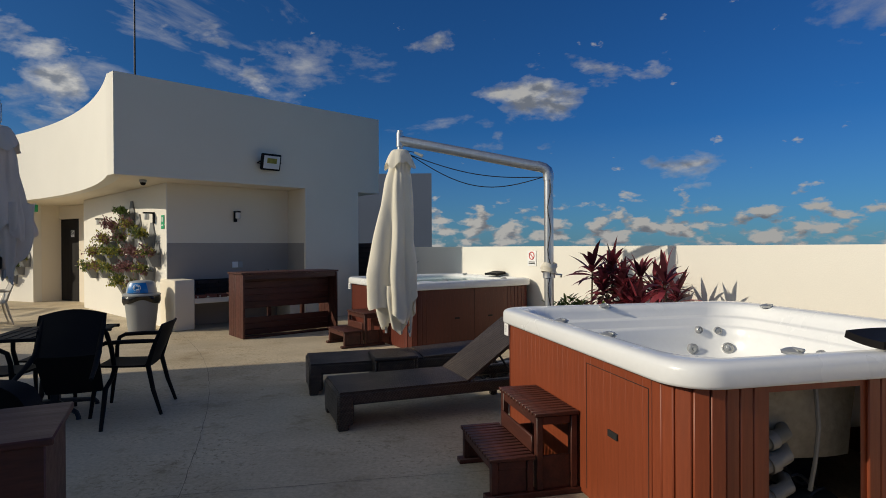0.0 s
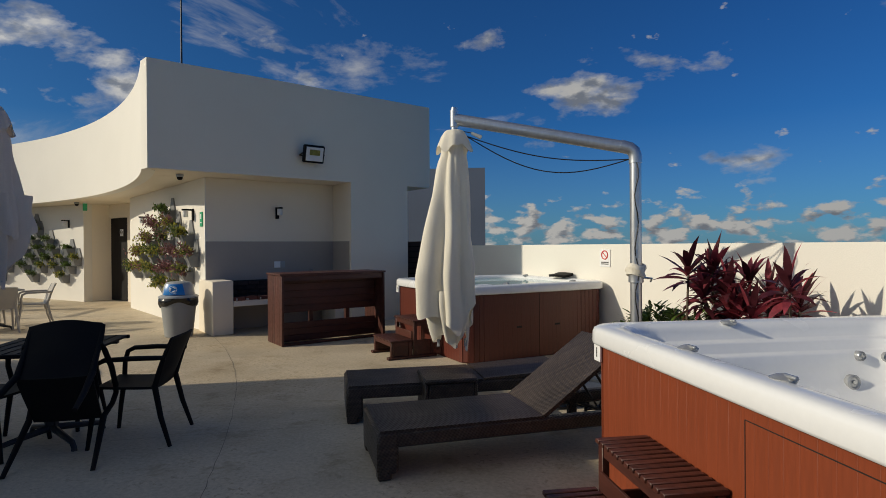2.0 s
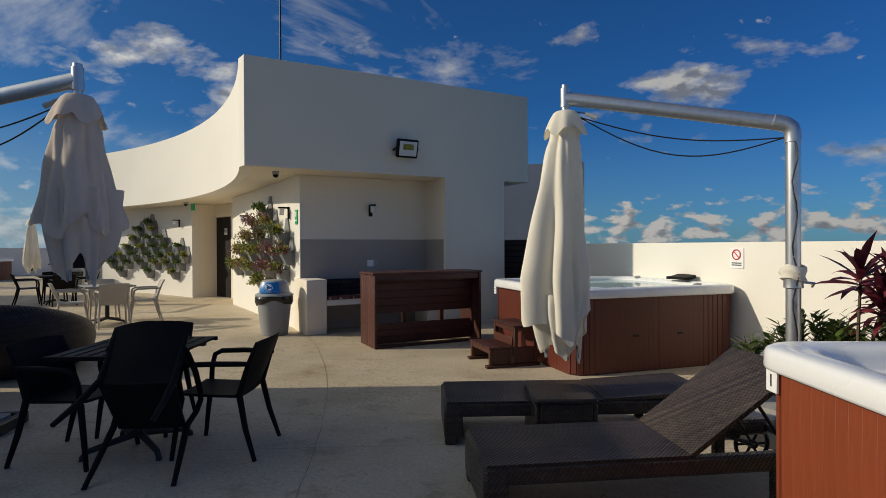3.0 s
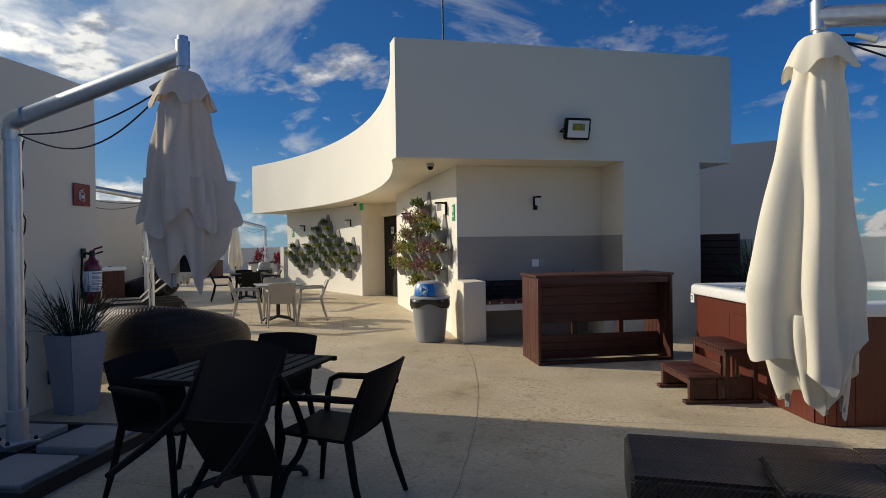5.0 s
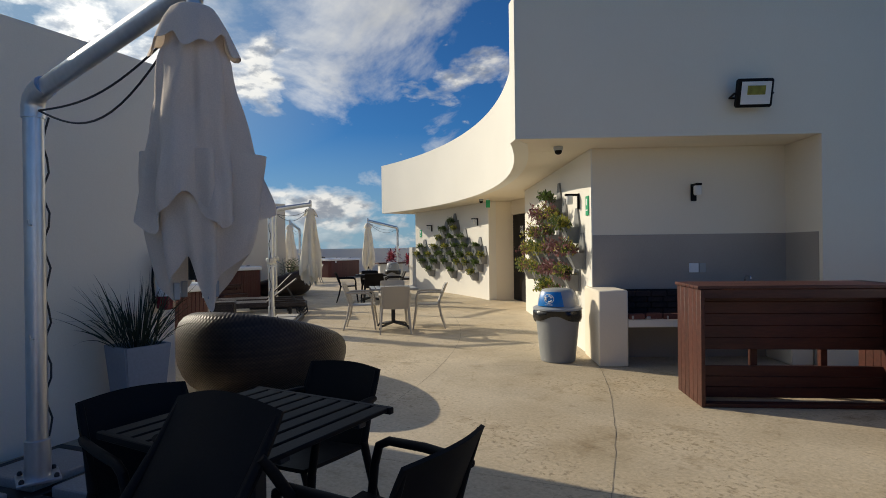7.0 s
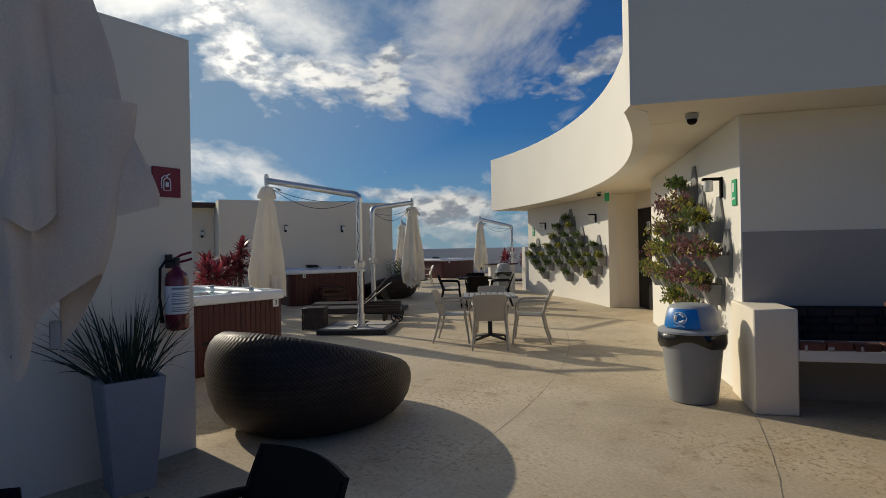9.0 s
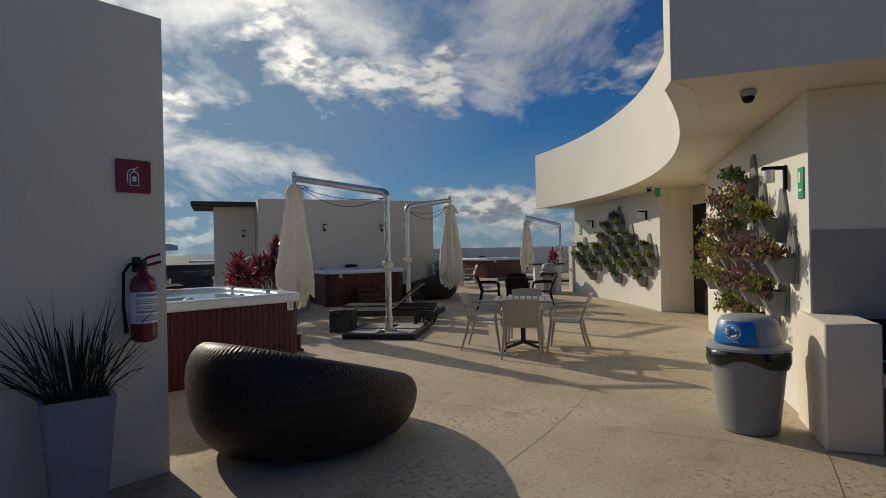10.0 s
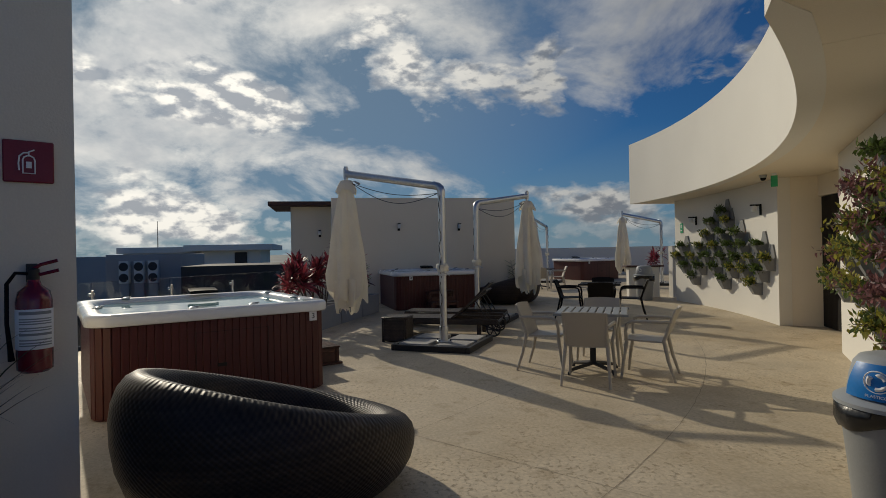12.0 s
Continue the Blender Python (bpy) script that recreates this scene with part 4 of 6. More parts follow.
def umbrella(pole, tip, elbow_z, tip_z, label, cloth=CREAM, low=0.42, seed=1, base=True, base_dir=(0.53, 0.85), off=(0, 0), rag=1.0, skirt=0.78, slab=PAVER, lobes=None, wide=0.85, hooks=False):
    rnd = random.Random(seed)
    P = Vector((pole[0], pole[1], 0))
    T = Vector((tip[0] - pole[0], tip[1] - pole[1], 0))
    um = thing("cantilever_umbrella", Matrix.Translation(P), label, "umbrella", "folded cantilever umbrellas")
    z0 = 0.12 if base else 0.0
    bm = bmesh.new()
    d = T.normalized()
    tube(bm, [(0, 0, z0), (0, 0, 0.8), (0, 0, elbow_z - 0.13)], 0.055, 16)
    part("pole", bm, METAL, um, "round galvanised steel pole")
    bm = bmesh.new()
    tube(bm, [(0, 0, elbow_z - 0.14), (0, 0, elbow_z - 0.07), tuple(d * 0.015 + Vector((0, 0, elbow_z - 0.025))), tuple(d * 0.05 + Vector((0, 0, elbow_z + 0.005))), tuple(d * 0.14 + Vector((0, 0, elbow_z + 0.035)))], 0.063, 16)
    part("elbow", bm, METAL, um)
    bm = bmesh.new()
    w = d.cross(Vector((0, 0, 1)))
    a, b = d * 0.10 + Vector((0, 0, elbow_z + 0.02)), T + Vector((0, 0, tip_z - 0.12))
    rings = []
    for p in (a, b):
        rings.append([bm.verts.new(p + w * (0.045 * math.cos(t)) + Vector((0, 0, 0.062 * math.sin(t)))) for t in [2 * math.pi * k / 14 for k in range(14)]])
    skin(bm, rings)
    part("arm", bm, METAL, um, "oval steel cantilever arm")
    bm = bmesh.new()
    tube(bm, [tuple(T + Vector((0, 0, tip_z - 0.38))), tuple(T + Vector((0, 0, tip_z)))], 0.034, 14)
    tube(bm, [tuple(T + Vector((0, 0, tip_z - 0.20))), tuple(T + Vector((0, 0, tip_z - 0.03)))], 0.044, 14)
    part("mast", bm, METAL, um)
    # folded canopy: cloth hanging in a few deep lobes between the ribs
    top = tip_z - 0.24
    ph = rnd.random() * 6
    lobes = [(radians(a), r) for a, r in (lobes or [(25 + 60 * k + 14 * rnd.random(), 0.29 + 0.09 * rnd.random()) for k in range(6)])]
    n = 120

    def reach(t):
        total = 0.16 ** 7
        for a, r in lobes:
            x = (t - a + math.pi) % (2 * math.pi) - math.pi
            total += (r * math.exp(-(x / 0.60) ** 2)) ** 7
        return total ** (1 / 7)

    def cloth_sheet(name, z_top, z_hem, r_of, hem_of, levels, parent):
        bm = bmesh.new()
        rings = []
        for i in range(levels + 1):
            f = i / levels
            ring = []
            for k in range(n):
                t = 2 * math.pi * k / n
                rr = r_of(t, f)
                zz = z_top + (z_hem + hem_of(t) * f - z_top) * f
                ring.append(bm.verts.new(T + Vector((rr * math.cos(t), rr * math.sin(t), zz))))
            rings.append(ring)
        skin(bm, rings, False)
        return part(name, bm, cloth, parent, "folded fabric canopy hanging in pleats" if name == "canopy" else "", sharp=80)

    def outer_r(t, f):
        swirl = t + 0.08 * math.sin(1.7 * f + ph) + 0.05 * math.sin(6 * f + 2 * t)
        grow = (min(f, wide) / wide) ** 1.05 * (1 - 0.30 * max(0.0, f - wide))
        r = 0.135 + (reach(swirl) - 0.135) * grow
        crease = 0.007 * math.sin(11 * t + 5 * f + ph) + 0.004 * math.sin(17 * t - 8 * f) + 0.009 * math.sin(5 * t + 13 * f + ph)
        crease += 0.020 * (abs(math.sin(5.5 * t + ph + 0.3 * math.sin(4 * f))) - 0.62)
        return r + crease * (0.35 + 0.65 * f) - 0.022 * math.exp(-((f - 0.06) / 0.05) ** 2)

    def outer_hem(t):
        return rag * (0.10 * math.cos(3 * t + ph) + 0.055 * math.cos(5 * t + 2 * ph) + 0.02 * math.sin(11 * t))

    def inner_r(t, f):
        r = 0.10 + 0.62 * (reach(t + 0.3) - 0.10)
        return r * (1.10 - 0.30 * f * f) * (1 + 0.13 * math.cos(4 * t + ph + 0.9 * f) + 0.07 * math.cos(9 * t - 3 * f))

    def inner_hem(t):
        return 0.085 * math.cos(4 * t + ph + 0.9) + 0.045 * math.cos(3 * t + 2 * ph) + 0.012 * math.cos(11 * t)

    canopy = cloth_sheet("canopy", top - 0.12, skirt, outer_r, outer_hem, 26, um)
    cloth_sheet("inner_fold", skirt + 0.30, low + 0.09, inner_r, inner_hem, 14, canopy)
    for k in range(4):
        t = (math.pi * (2 * k + 1) - ph - 0.9) / 4
        r = inner_r(t, 1.0) * 0.9
        box_part("rib_end", (T.x + r * math.cos(t), T.y + r * math.sin(t), low + 0.05), (0.028, 0.028, 0.08), LID_GREY, canopy, 0.004)
    bm = bmesh.new()
    rings = []
    for f, r in ((0, 0.05), (0.03, 0.088), (0.12, 0.108), (0.45, 0.143), (0.8, 0.168), (1.0, 0.180), (0.97, 0.168)):
        ring = []
        for t in [2 * math.pi * k / 64 for k in range(64)]:
            w_ = 1 + 0.13 * f * math.cos(4 * t + ph) + 0.07 * f * math.cos(7 * t + 2 * ph)
            ring.append(bm.verts.new(T + Vector((r * w_ * math.cos(t), r * w_ * math.sin(t), top + 0.005 - 0.20 * f - 0.035 * f * math.cos(4 * t + ph) + 0.018 * f * math.cos(9 * t + ph)))))
        rings.append(ring)
    skin(bm, rings, False)
    part("vent_cap", bm, cloth, canopy, sharp=80)
    bm = bmesh.new()
    tube(bm, [tuple(T + Vector((0, 0, tip_z - 0.3))), tuple(T + Vector((0, 0, low + 0.18)))], 0.022, 10)
    tube(bm, [tuple(T + Vector((0, 0, low + 0.10))), tuple(T + Vector((0, 0, low + 0.22)))], 0.04, 10)
    part("runner", bm, DARK_METAL, um)
    # cables under the arm and down the pole
    for sag, e in ((0.10, 0.06), (0.24, 0.10)):
        bm = bmesh.new()
        p0, p1 = d * 0.06 + Vector((0, 0, elbow_z - 0.10)), T * 0.93 + Vector((0, 0, tip_z - 0.30))
        tube(bm, [tuple(p0.lerp(p1, k / 16) - Vector((0, 0, sag * math.sin(math.pi * k / 16)))) for k in range(17)], 0.006, 6)
        part("cable", bm, CABLE, um)
    bm = bmesh.new()
    tube(bm, [(-0.065 * w.x + 0.018 * math.sin(k * 1.1), -0.065 * w.y + 0.018 * math.cos(k * 1.7), elbow_z - 0.12 - (elbow_z - 0.4) * k / 24) for k in range(25)], 0.006, 6)
    part("cable", bm, CABLE, um)
    bm = bmesh.new()
    g0 = T * 0.90 + Vector((0, 0, tip_z - 0.27))
    tube(bm, [tuple(g0), tuple(g0 - d * 0.10 - Vector((0, 0, 0.05)))], [0.014, 0.022], 10)
    part("cable_grip", bm, LID_GREY, um, "grey cable grip on a loop")
    bm = bmesh.new()
    tube(bm, [tuple(T * 0.985 + Vector((0, 0, tip_z - 0.235))), tuple(g0)], 0.005, 6)
    part("cable", bm, CABLE, um)
    if not hooks:
        bm = bmesh.new()
        rings = []
        for z, r in ((1.185, 0.070), (1.195, 0.090), (1.225, 0.084), (1.25, 0.098), (1.285, 0.088), (1.30, 0.068)):
            rings.append([bm.verts.new((r * (1 + 0.10 * math.sin(3 * t + 40 * z) + 0.05 * math.sin(8 * t)) * math.cos(t), r * (1 + 0.10 * math.sin(3 * t + 40 * z)) * math.sin(t), z + 0.012 * math.sin(2 * t))) for t in [2 * math.pi * k / 28 for k in range(28)]])
        skin(bm, rings, False)
        part("tie_strap", bm, cloth, um, "cream cloth strap wound round the pole", sharp=60)
        bm = bmesh.new()
        lathe(bm, [(0.055, 0.0), (0.072, 0.005), (0.070, 0.05), (0.074, 0.09), (0.055, 0.095)], 16, pose(0, 0, 1.12, 0, 0, 0))
        tube(bm, [(0.06, 0.0, 1.17), (0.15, 0.02, 1.16), (0.15, 0.08, 1.13)], 0.010, 8)
        part("crank_handle", bm, METAL, um, "steel crank on the pole")
    else:
        for z in (0.95, 1.62):
            bm = bmesh.new()
            tube(bm, [(0.05, -0.02, z), (0.085, -0.035, z), (0.09, -0.04, z + 0.03)], 0.006, 6)
            part("cleat", bm, METAL, um)
    if base:
        B = frame_xy(off, base_dir)
        bm = bmesh.new()
        h = 0.60
        for s in (-1, 1):
            bx(bm, (s * h, 0, 0.045), (0.06, 2 * h + 0.06, 0.09), 0.006, B)
            bx(bm, (0, s * h, 0.045), (2 * h - 0.06, 0.06, 0.09), 0.006, B)
        bx(bm, (0, 0, 0.03), (0.09, 2 * h - 0.06, 0.06), 0.004, B)
        bx(bm, (0, 0, 0.034), (2 * h - 0.06, 0.09, 0.06), 0.004, B)
        part("base_frame", bm, DARK_METAL, um, "black steel cross frame")
        for s in (-1, 1):
            for q in (-1, 1):
                box_part("paver", (s * 0.307, q * 0.307, 0.052), (0.47, 0.47, 0.098), slab, um, 0.008, "concrete ballast slab", B)
        bm = bmesh.new()
        bx(bm, (0, 0, 0.112), (0.22, 0.22, 0.02), 0.004)
        lathe(bm, [(0.068, 0.12), (0.068, 0.34), (0.058, 0.345)], 16)
        socket = part("pole_socket", bm, METAL, um)
        for s in (-1, 1):
            for q in (-1, 1):
                bm = bmesh.new()
                lathe(bm, [(0.014, 0.12), (0.014, 0.135), (0.008, 0.145)], 8, Matrix.Translation((s * 0.085, q * 0.085, 0)))
                part("bolt", bm, DARK_METAL, socket)
    return um


umbrella((0.955, 6.95), (-0.83, 7.0), 2.42, 2.92, "folded cream cantilever umbrella on a galvanised pole beside the loungers", low=0.44, skirt=0.74, seed=3, wide=0.76,
         lobes=[(221, 0.47), (323, 0.26), (272, 0.33), (172, 0.31), (100, 0.28), (40, 0.20)])
umbrella((-5.50, 4.36), (-4.17, 4.90), 2.40, 2.85, "folded weathered cantilever umbrella beside the black dining table", GREIGE, low=1.22, skirt=1.62, seed=8, rag=0.6, wide=0.97, hooks=True, base_dir=(0.49, -0.87), off=(0.15, -0.05),
         lobes=[(222, 0.31), (84, 0.36), (315, 0.26), (150, 0.22), (28, 0.21), (270, 0.25)])
umbrella((-12.15, 8.6), (-13.4, 7.19), 2.50, 2.98, "folded cream cantilever umbrella on a paver-weighted base", low=0.46, skirt=0.76, seed=5, off=(-0.25, 0.05))
umbrella((-15.09, 9.93), (-16.18, 11.46), 2.48, 2.87, "folded cream cantilever umbrella further along the terrace", low=0.46, skirt=0.74, seed=12, off=(-0.2, 0.2))
umbrella((-23.5, 19.6), (-23.4, 17.9), 2.45, 2.87, "folded cream cantilever umbrella near the far tub", low=0.46, skirt=0.74, seed=14)
umbrella((-27.3, 16.4), (-26.0, 15.3), 2.45, 2.86, "distant folded cream cantilever umbrella", low=0.42, skirt=0.72, seed=15)

# ---------- resin armchairs and slatted tables ----------


def armchair(mat):
    ch = new("armchair")
    bm = bmesh.new()
    panel(bm, lambda u, v: ((u - 0.5) * (0.46 - 0.03 * v), -0.20 + 0.43 * v, 0.435 - 0.012 * math.sin(math.pi * u) * (1 - 0.4 * v) + 0.02 * (1 - v) ** 3 * 0 + 0.012 * v * v), 8, 8, 0.018)
    part("seat", bm, mat, ch)
    bm = bmesh.new()
    panel(bm, lambda u, v: ((u - 0.5) * (0.44 + 0.05 * math.sin(v * 2.2)), -0.19 - 0.14 * v ** 1.3 - 0.045 * math.sin(math.pi * u) * min(1.0, 3.0 * v), 0.425 + 0.385 * v + 0.012 * math.sin(math.pi * u) * v), 10, 8, 0.016)
    part("backrest", bm, mat, ch)
    for s in (-1, 1):
        bm = bmesh.new()
        tube(bm, [(s * 0.235, 0.20, 0.425), (s * 0.25, 0.235, 0.20), (s * 0.262, 0.26, 0.0)], [0.022, 0.019, 0.015], 10)
        part("leg", bm, mat, ch)
        bm = bmesh.new()
        tube(bm, [(s * 0.225, -0.20, 0.46), (s * 0.245, -0.25, 0.22), (s * 0.262, -0.32, 0.0)], [0.023, 0.02, 0.015], 10)
        part("leg", bm, mat, ch)
        bm = bmesh.new()
        tube(bm, [(s * 0.235, 0.20, 0.42), (s * 0.262, 0.205, 0.55), (s * 0.27, 0.185, 0.635), (s * 0.27, 0.13, 0.662), (s * 0.268, -0.05, 0.668), (s * 0.25, -0.22, 0.665), (s * 0.235, -0.285, 0.662)], [0.02, 0.019, 0.019, 0.019, 0.02, 0.019, 0.016], 10)
        part("armrest", bm, mat, ch)
        bm = bmesh.new()
        tube(bm, [(s * 0.225, -0.20, 0.44), (s * 0.225, -0.26, 0.63), (s * 0.225, -0.325, 0.80)], [0.022, 0.018, 0.012], 10)
        part("back_post", bm, mat, ch)
    return ch


def cafe_table(mat, slat_mat):
    tb = new("cafe_table")
    bm = bmesh.new()
    bx(bm, (0, 0, 0), (0.076, 0.80, 0.020), 0.004)
    slat = mesh_of("slat", bm, slat_mat)
    for k in range(9):
        part("slat", slat, slat_mat, tb, "", pose(-0.372 + 0.093 * k, 0, 0.738))
    for y in (-0.40, 0.40):
        box_part("end_rail", (0, y, 0.734), (0.85, 0.03, 0.03), slat_mat, tb)
    for y in (-0.22, 0.22):
        box_part("cross_rail", (0, y, 0.716), (0.80, 0.05, 0.022), mat, tb)
    bm = bmesh.new()
    lathe(bm, [(0.03, 0.10), (0.03, 0.70)], 14)
    bx(bm, (0, 0, 0.4), (0.07, 0.07, 0.6), 0.006)
    part("pedestal", bm, mat, tb)
    for a in (0, 90, 180, 270):
        mm = pose(0, 0, 0, 0, 0, a + 45)
        bm = bmesh.new()
        tube(bm, [(0.0, 0, 0.11), (0.16, 0, 0.085), (0.34, 0, 0.055), (0.37, 0, 0.02), (0.37, 0, 0.0)], [0.028, 0.024, 0.02, 0.02, 0.022], 8, m=mm)
        part("foot", bm, mat, tb)
    return tb


def chair_at(src, back, face, label, group):
    """back: where the backrest's foot stands on plan; face: the way that the sitter looks."""
    f = Vector(face).normalized()
    c = Vector(back) + f * 0.26
    ch = copy_thing(src, frame_xy(c, (f.y, -f.x)))
    return tagged(ch, label, "chair", group)


black_chair = armchair(BLACK)
black_table = cafe_table(DARK_METAL, BLACK)
taupe_chair = armchair(TAUPE)
G1, G2, G3, G4 = "chairs round the near table", "chairs round the taupe table", "chairs round the second black table", "chairs at the far tables"
table_dir = (0.935, 0.355)
black_table.matrix_basis = frame_xy((-3.68, 4.98), table_dir)
tagged(black_table, "square black slatted table on a pedestal, in shade", "table", "slatted tables")
black_chair.matrix_basis = frame_xy(Vector((-2.83, 5.25)) + Vector((-0.955, -0.295)) * 0.26, (-0.295, 0.955))
tagged(black_chair, "black resin armchair pulled up to the black table", "chair", G1)
tip_f = Vector((-0.42, 0.91)).normalized()
tip_c = Vector((-3.15, 4.41)) - tip_f * 0.26
tipped = copy_thing(black_chair, frame_xy(tip_c, (tip_f.y, -tip_f.x)) @ Matrix.Translation((0, 0.26, 0)) @ pose(0, 0, 0, -58, 0, 0) @ Matrix.Translation((0, -0.26, 0)))
tagged(tipped, "black resin armchair tipped forward against the black table", "chair", G1)
chair_at(black_chair, (-4.10, 5.60), (0.36, -0.93), "black resin armchair tucked under the black table", G1)
chair_at(black_chair, (-4.20, 4.66), (0.975, 0.22), "black resin armchair beside the weathered umbrella", G1)

grey_table = cafe_table(DARK_METAL, GREY)
grey_table.matrix_basis = frame_xy((-9.98, 10.02), (0.5, 0.866))
tagged(grey_table, "square grey slatted table among taupe chairs, in sun", "table", "slatted tables")
taupe_chair.matrix_basis = frame_xy(Vector((-9.30, 9.60)) + Vector((-0.83, 0.55)) * 0.26, (0.55, 0.83))
tagged(taupe_chair, "taupe resin armchair with its back to the walkway", "chair", G2)
chair_at(taupe_chair, (-9.42, 10.72), (-0.62, -0.78), "taupe resin armchair beside the slatted table in sun", G2)
chair_at(taupe_chair, (-10.48, 9.36), (0.6, 0.8), "taupe resin armchair seen from behind the table", G2)
chair_at(taupe_chair, (-10.72, 10.52), (0.83, -0.55), "taupe resin armchair tucked in behind the table", G2)

tagged(copy_thing(black_table, frame_xy((-14.75, 12.55), (0.5, 0.866))), "square black slatted table further along", "table", "slatted tables")
for b, f in (((-13.95, 12.15), (-0.87, 0.5)), ((-14.3, 13.3), (-0.5, -0.87)), ((-15.2, 11.8), (0.5, 0.87)), ((-15.5, 13.0), (0.87, -0.5))):
    chair_at(black_chair, b, f, "black resin armchair at the second black table", G3)
tagged(copy_thing(black_table, frame_xy((-23.6, 14.6), (0.8, 0.6))), "dark slatted table near the far umbrellas", "table", "slatted tables")
for b, f in (((-22.8, 14.3), (-0.8, 0.4)), ((-23.4, 15.5), (-0.3, -0.95))):
    chair_at(taupe_chair, b, f, "taupe resin armchair at a far table", G4)

# ---------- wicker loungers, cube tables, bowls ----------


def lounger(m, label, lift=42.0, length=2.0, hinge=1.22):
    """x from the foot end to the head, y across."""
    lo = thing("sun_lounger", m, label, "sun lounger", "wicker sun loungers")
    W, H = 0.66, 0.31
    bm = bmesh.new()
    bx(bm, (0.07, 0, H / 2 + 0.02), (0.14, W, H - 0.04), 0.02)
    part("foot_panel", bm, WICKER, lo)
    for s in (-1, 1):
        box_part("side_rail", (length / 2 + 0.05, s * (W / 2 - 0.04), H - 0.055), (length - 0.14, 0.075, 0.10), WICKER, lo, 0.014)
        box_part("leg", (0.05, s * (W / 2 - 0.05), 0.14), (0.09, 0.09, 0.28), WICKER, lo, 0.01)
        box_part("leg", (length - 0.36, s * (W / 2 - 0.05), 0.14), (0.07, 0.06, 0.28), WICKER, lo, 0.01)
        bm = bmesh.new()
        ax = Matrix.Translation((length - 0.10, s * (W / 2 - 0.02), 0.13)) @ pose(0, 0, 0, 90, 0, 0)
        tube(bm, [(0.115 * math.cos(a), 0.115 * math.sin(a), 0) for a in [k * math.pi / 12 for k in range(24)]], 0.014, 8, True, ax)
        for k in range(6):
            tube(bm, [(0, 0, 0), (0.11 * math.cos(k * math.pi / 3), 0.11 * math.sin(k * math.pi / 3), 0)], 0.009, 6, False, ax)
        lathe(bm, [(0.028, -0.03), (0.028, 0.03)], 10, ax)
        part("wheel", bm, DARK_METAL, lo, "black spoked wheel")
        bm = bmesh.new()
        tube(bm, [(length - 0.40, s * (W / 2 - 0.05), 0.24), (length - 0.10, s * (W / 2 - 0.05), 0.13)], 0.014, 8)
        part("axle_stay", bm, DARK_METAL, lo)
    bm = bmesh.new()
    panel(bm, lambda u, v: (0.02 + (hinge - 0.03) * u, (v - 0.5) * (W - 0.02), H - 0.004 + 0.008 * math.sin(math.pi * v)), 12, 6, 0.024)
    part("deck", bm, WICKER, lo)
    hb = Matrix.Translation((hinge, 0, H)) @ Matrix.Rotation(radians(-lift), 4, "Y")
    bm = bmesh.new()
    panel(bm, lambda u, v: (0.80 * u, (v - 0.5) * (W - 0.03), 0.006 * math.sin(math.pi * v)), 10, 6, 0.028, hb)
    part("backrest", bm, WICKER, lo, "woven backrest raised on a stay")
    if lift > 10:
        for s in (-0.2, 0.2):
            bm = bmesh.new()
            top = hb @ Vector((0.52, s, -0.02))
            tube(bm, [tuple(top), (length - 0.22, s, H - 0.06)], 0.011, 8)
            part("back_stay", bm, DARK_METAL, lo)
    bm = bmesh.new()
    tube(bm, [(length - 0.03, -W / 2 + 0.05, H - 0.06), (length - 0.03, W / 2 - 0.05, H - 0.06)], 0.022, 8)
    part("head_rail", bm, DARK_METAL, lo)
    return lo


def lounger_m(foot_mid, d):
    return frame_xy(foot_mid, d)


lounger(lounger_m((-1.11, 4.93), (0.90, 0.436)), "dark woven wicker lounger with raised back, beside the empty tub", 35, 2.05, 1.16)
lounger(lounger_m((-1.68, 6.02), (0.93, 0.368)), "dark woven wicker lounger lying flat under the umbrella", 3, 2.05, 1.2)
lounger(lounger_m((-14.05, 8.05), (0.42, 0.907)), "dark wicker lounger with raised back by the paver base", 38, 2.0, 1.15)
lounger(lounger_m((-15.0, 8.45), (0.42, 0.907)), "dark wicker lounger behind the first, back raised", 45, 2.0, 1.15)


def cube_table(m, label, w=0.45, h=0.43):
    cb = thing("side_table", m, label, "side table", "wicker side tables")
    bm = bmesh.new()
    bx(bm, (0, 0, h - 0.02), (w, w, 0.04), 0.014)
    part("tabletop", bm, WICKER, cb)
    for s in (-1, 1):
        box_part("side_panel", (s * (w / 2 - 0.02), 0, (h - 0.04) / 2 + 0.01), (0.03, w - 0.02, h - 0.06), WICKER, cb, 0.008)
        box_part("side_panel", (0, s * (w / 2 - 0.02), (h - 0.04) / 2 + 0.01), (w - 0.08, 0.03, h - 0.06), WICKER, cb, 0.008)
        for q in (-1, 1):
            box_part("leg", (s * (w / 2 - 0.03), q * (w / 2 - 0.03), 0.02), (0.04, 0.04, 0.04), DARK_METAL, cb, 0.004)
    return cb


cube_table(frame_xy((-0.77, 6.08), (0.93, 0.36)), "low woven wicker side table between two loungers", 0.46, 0.375)
cube_table(frame_xy((-13.12, 8.0), (0.42, 0.9)), "dark wicker cube table by the lounger", 0.44, 0.42)


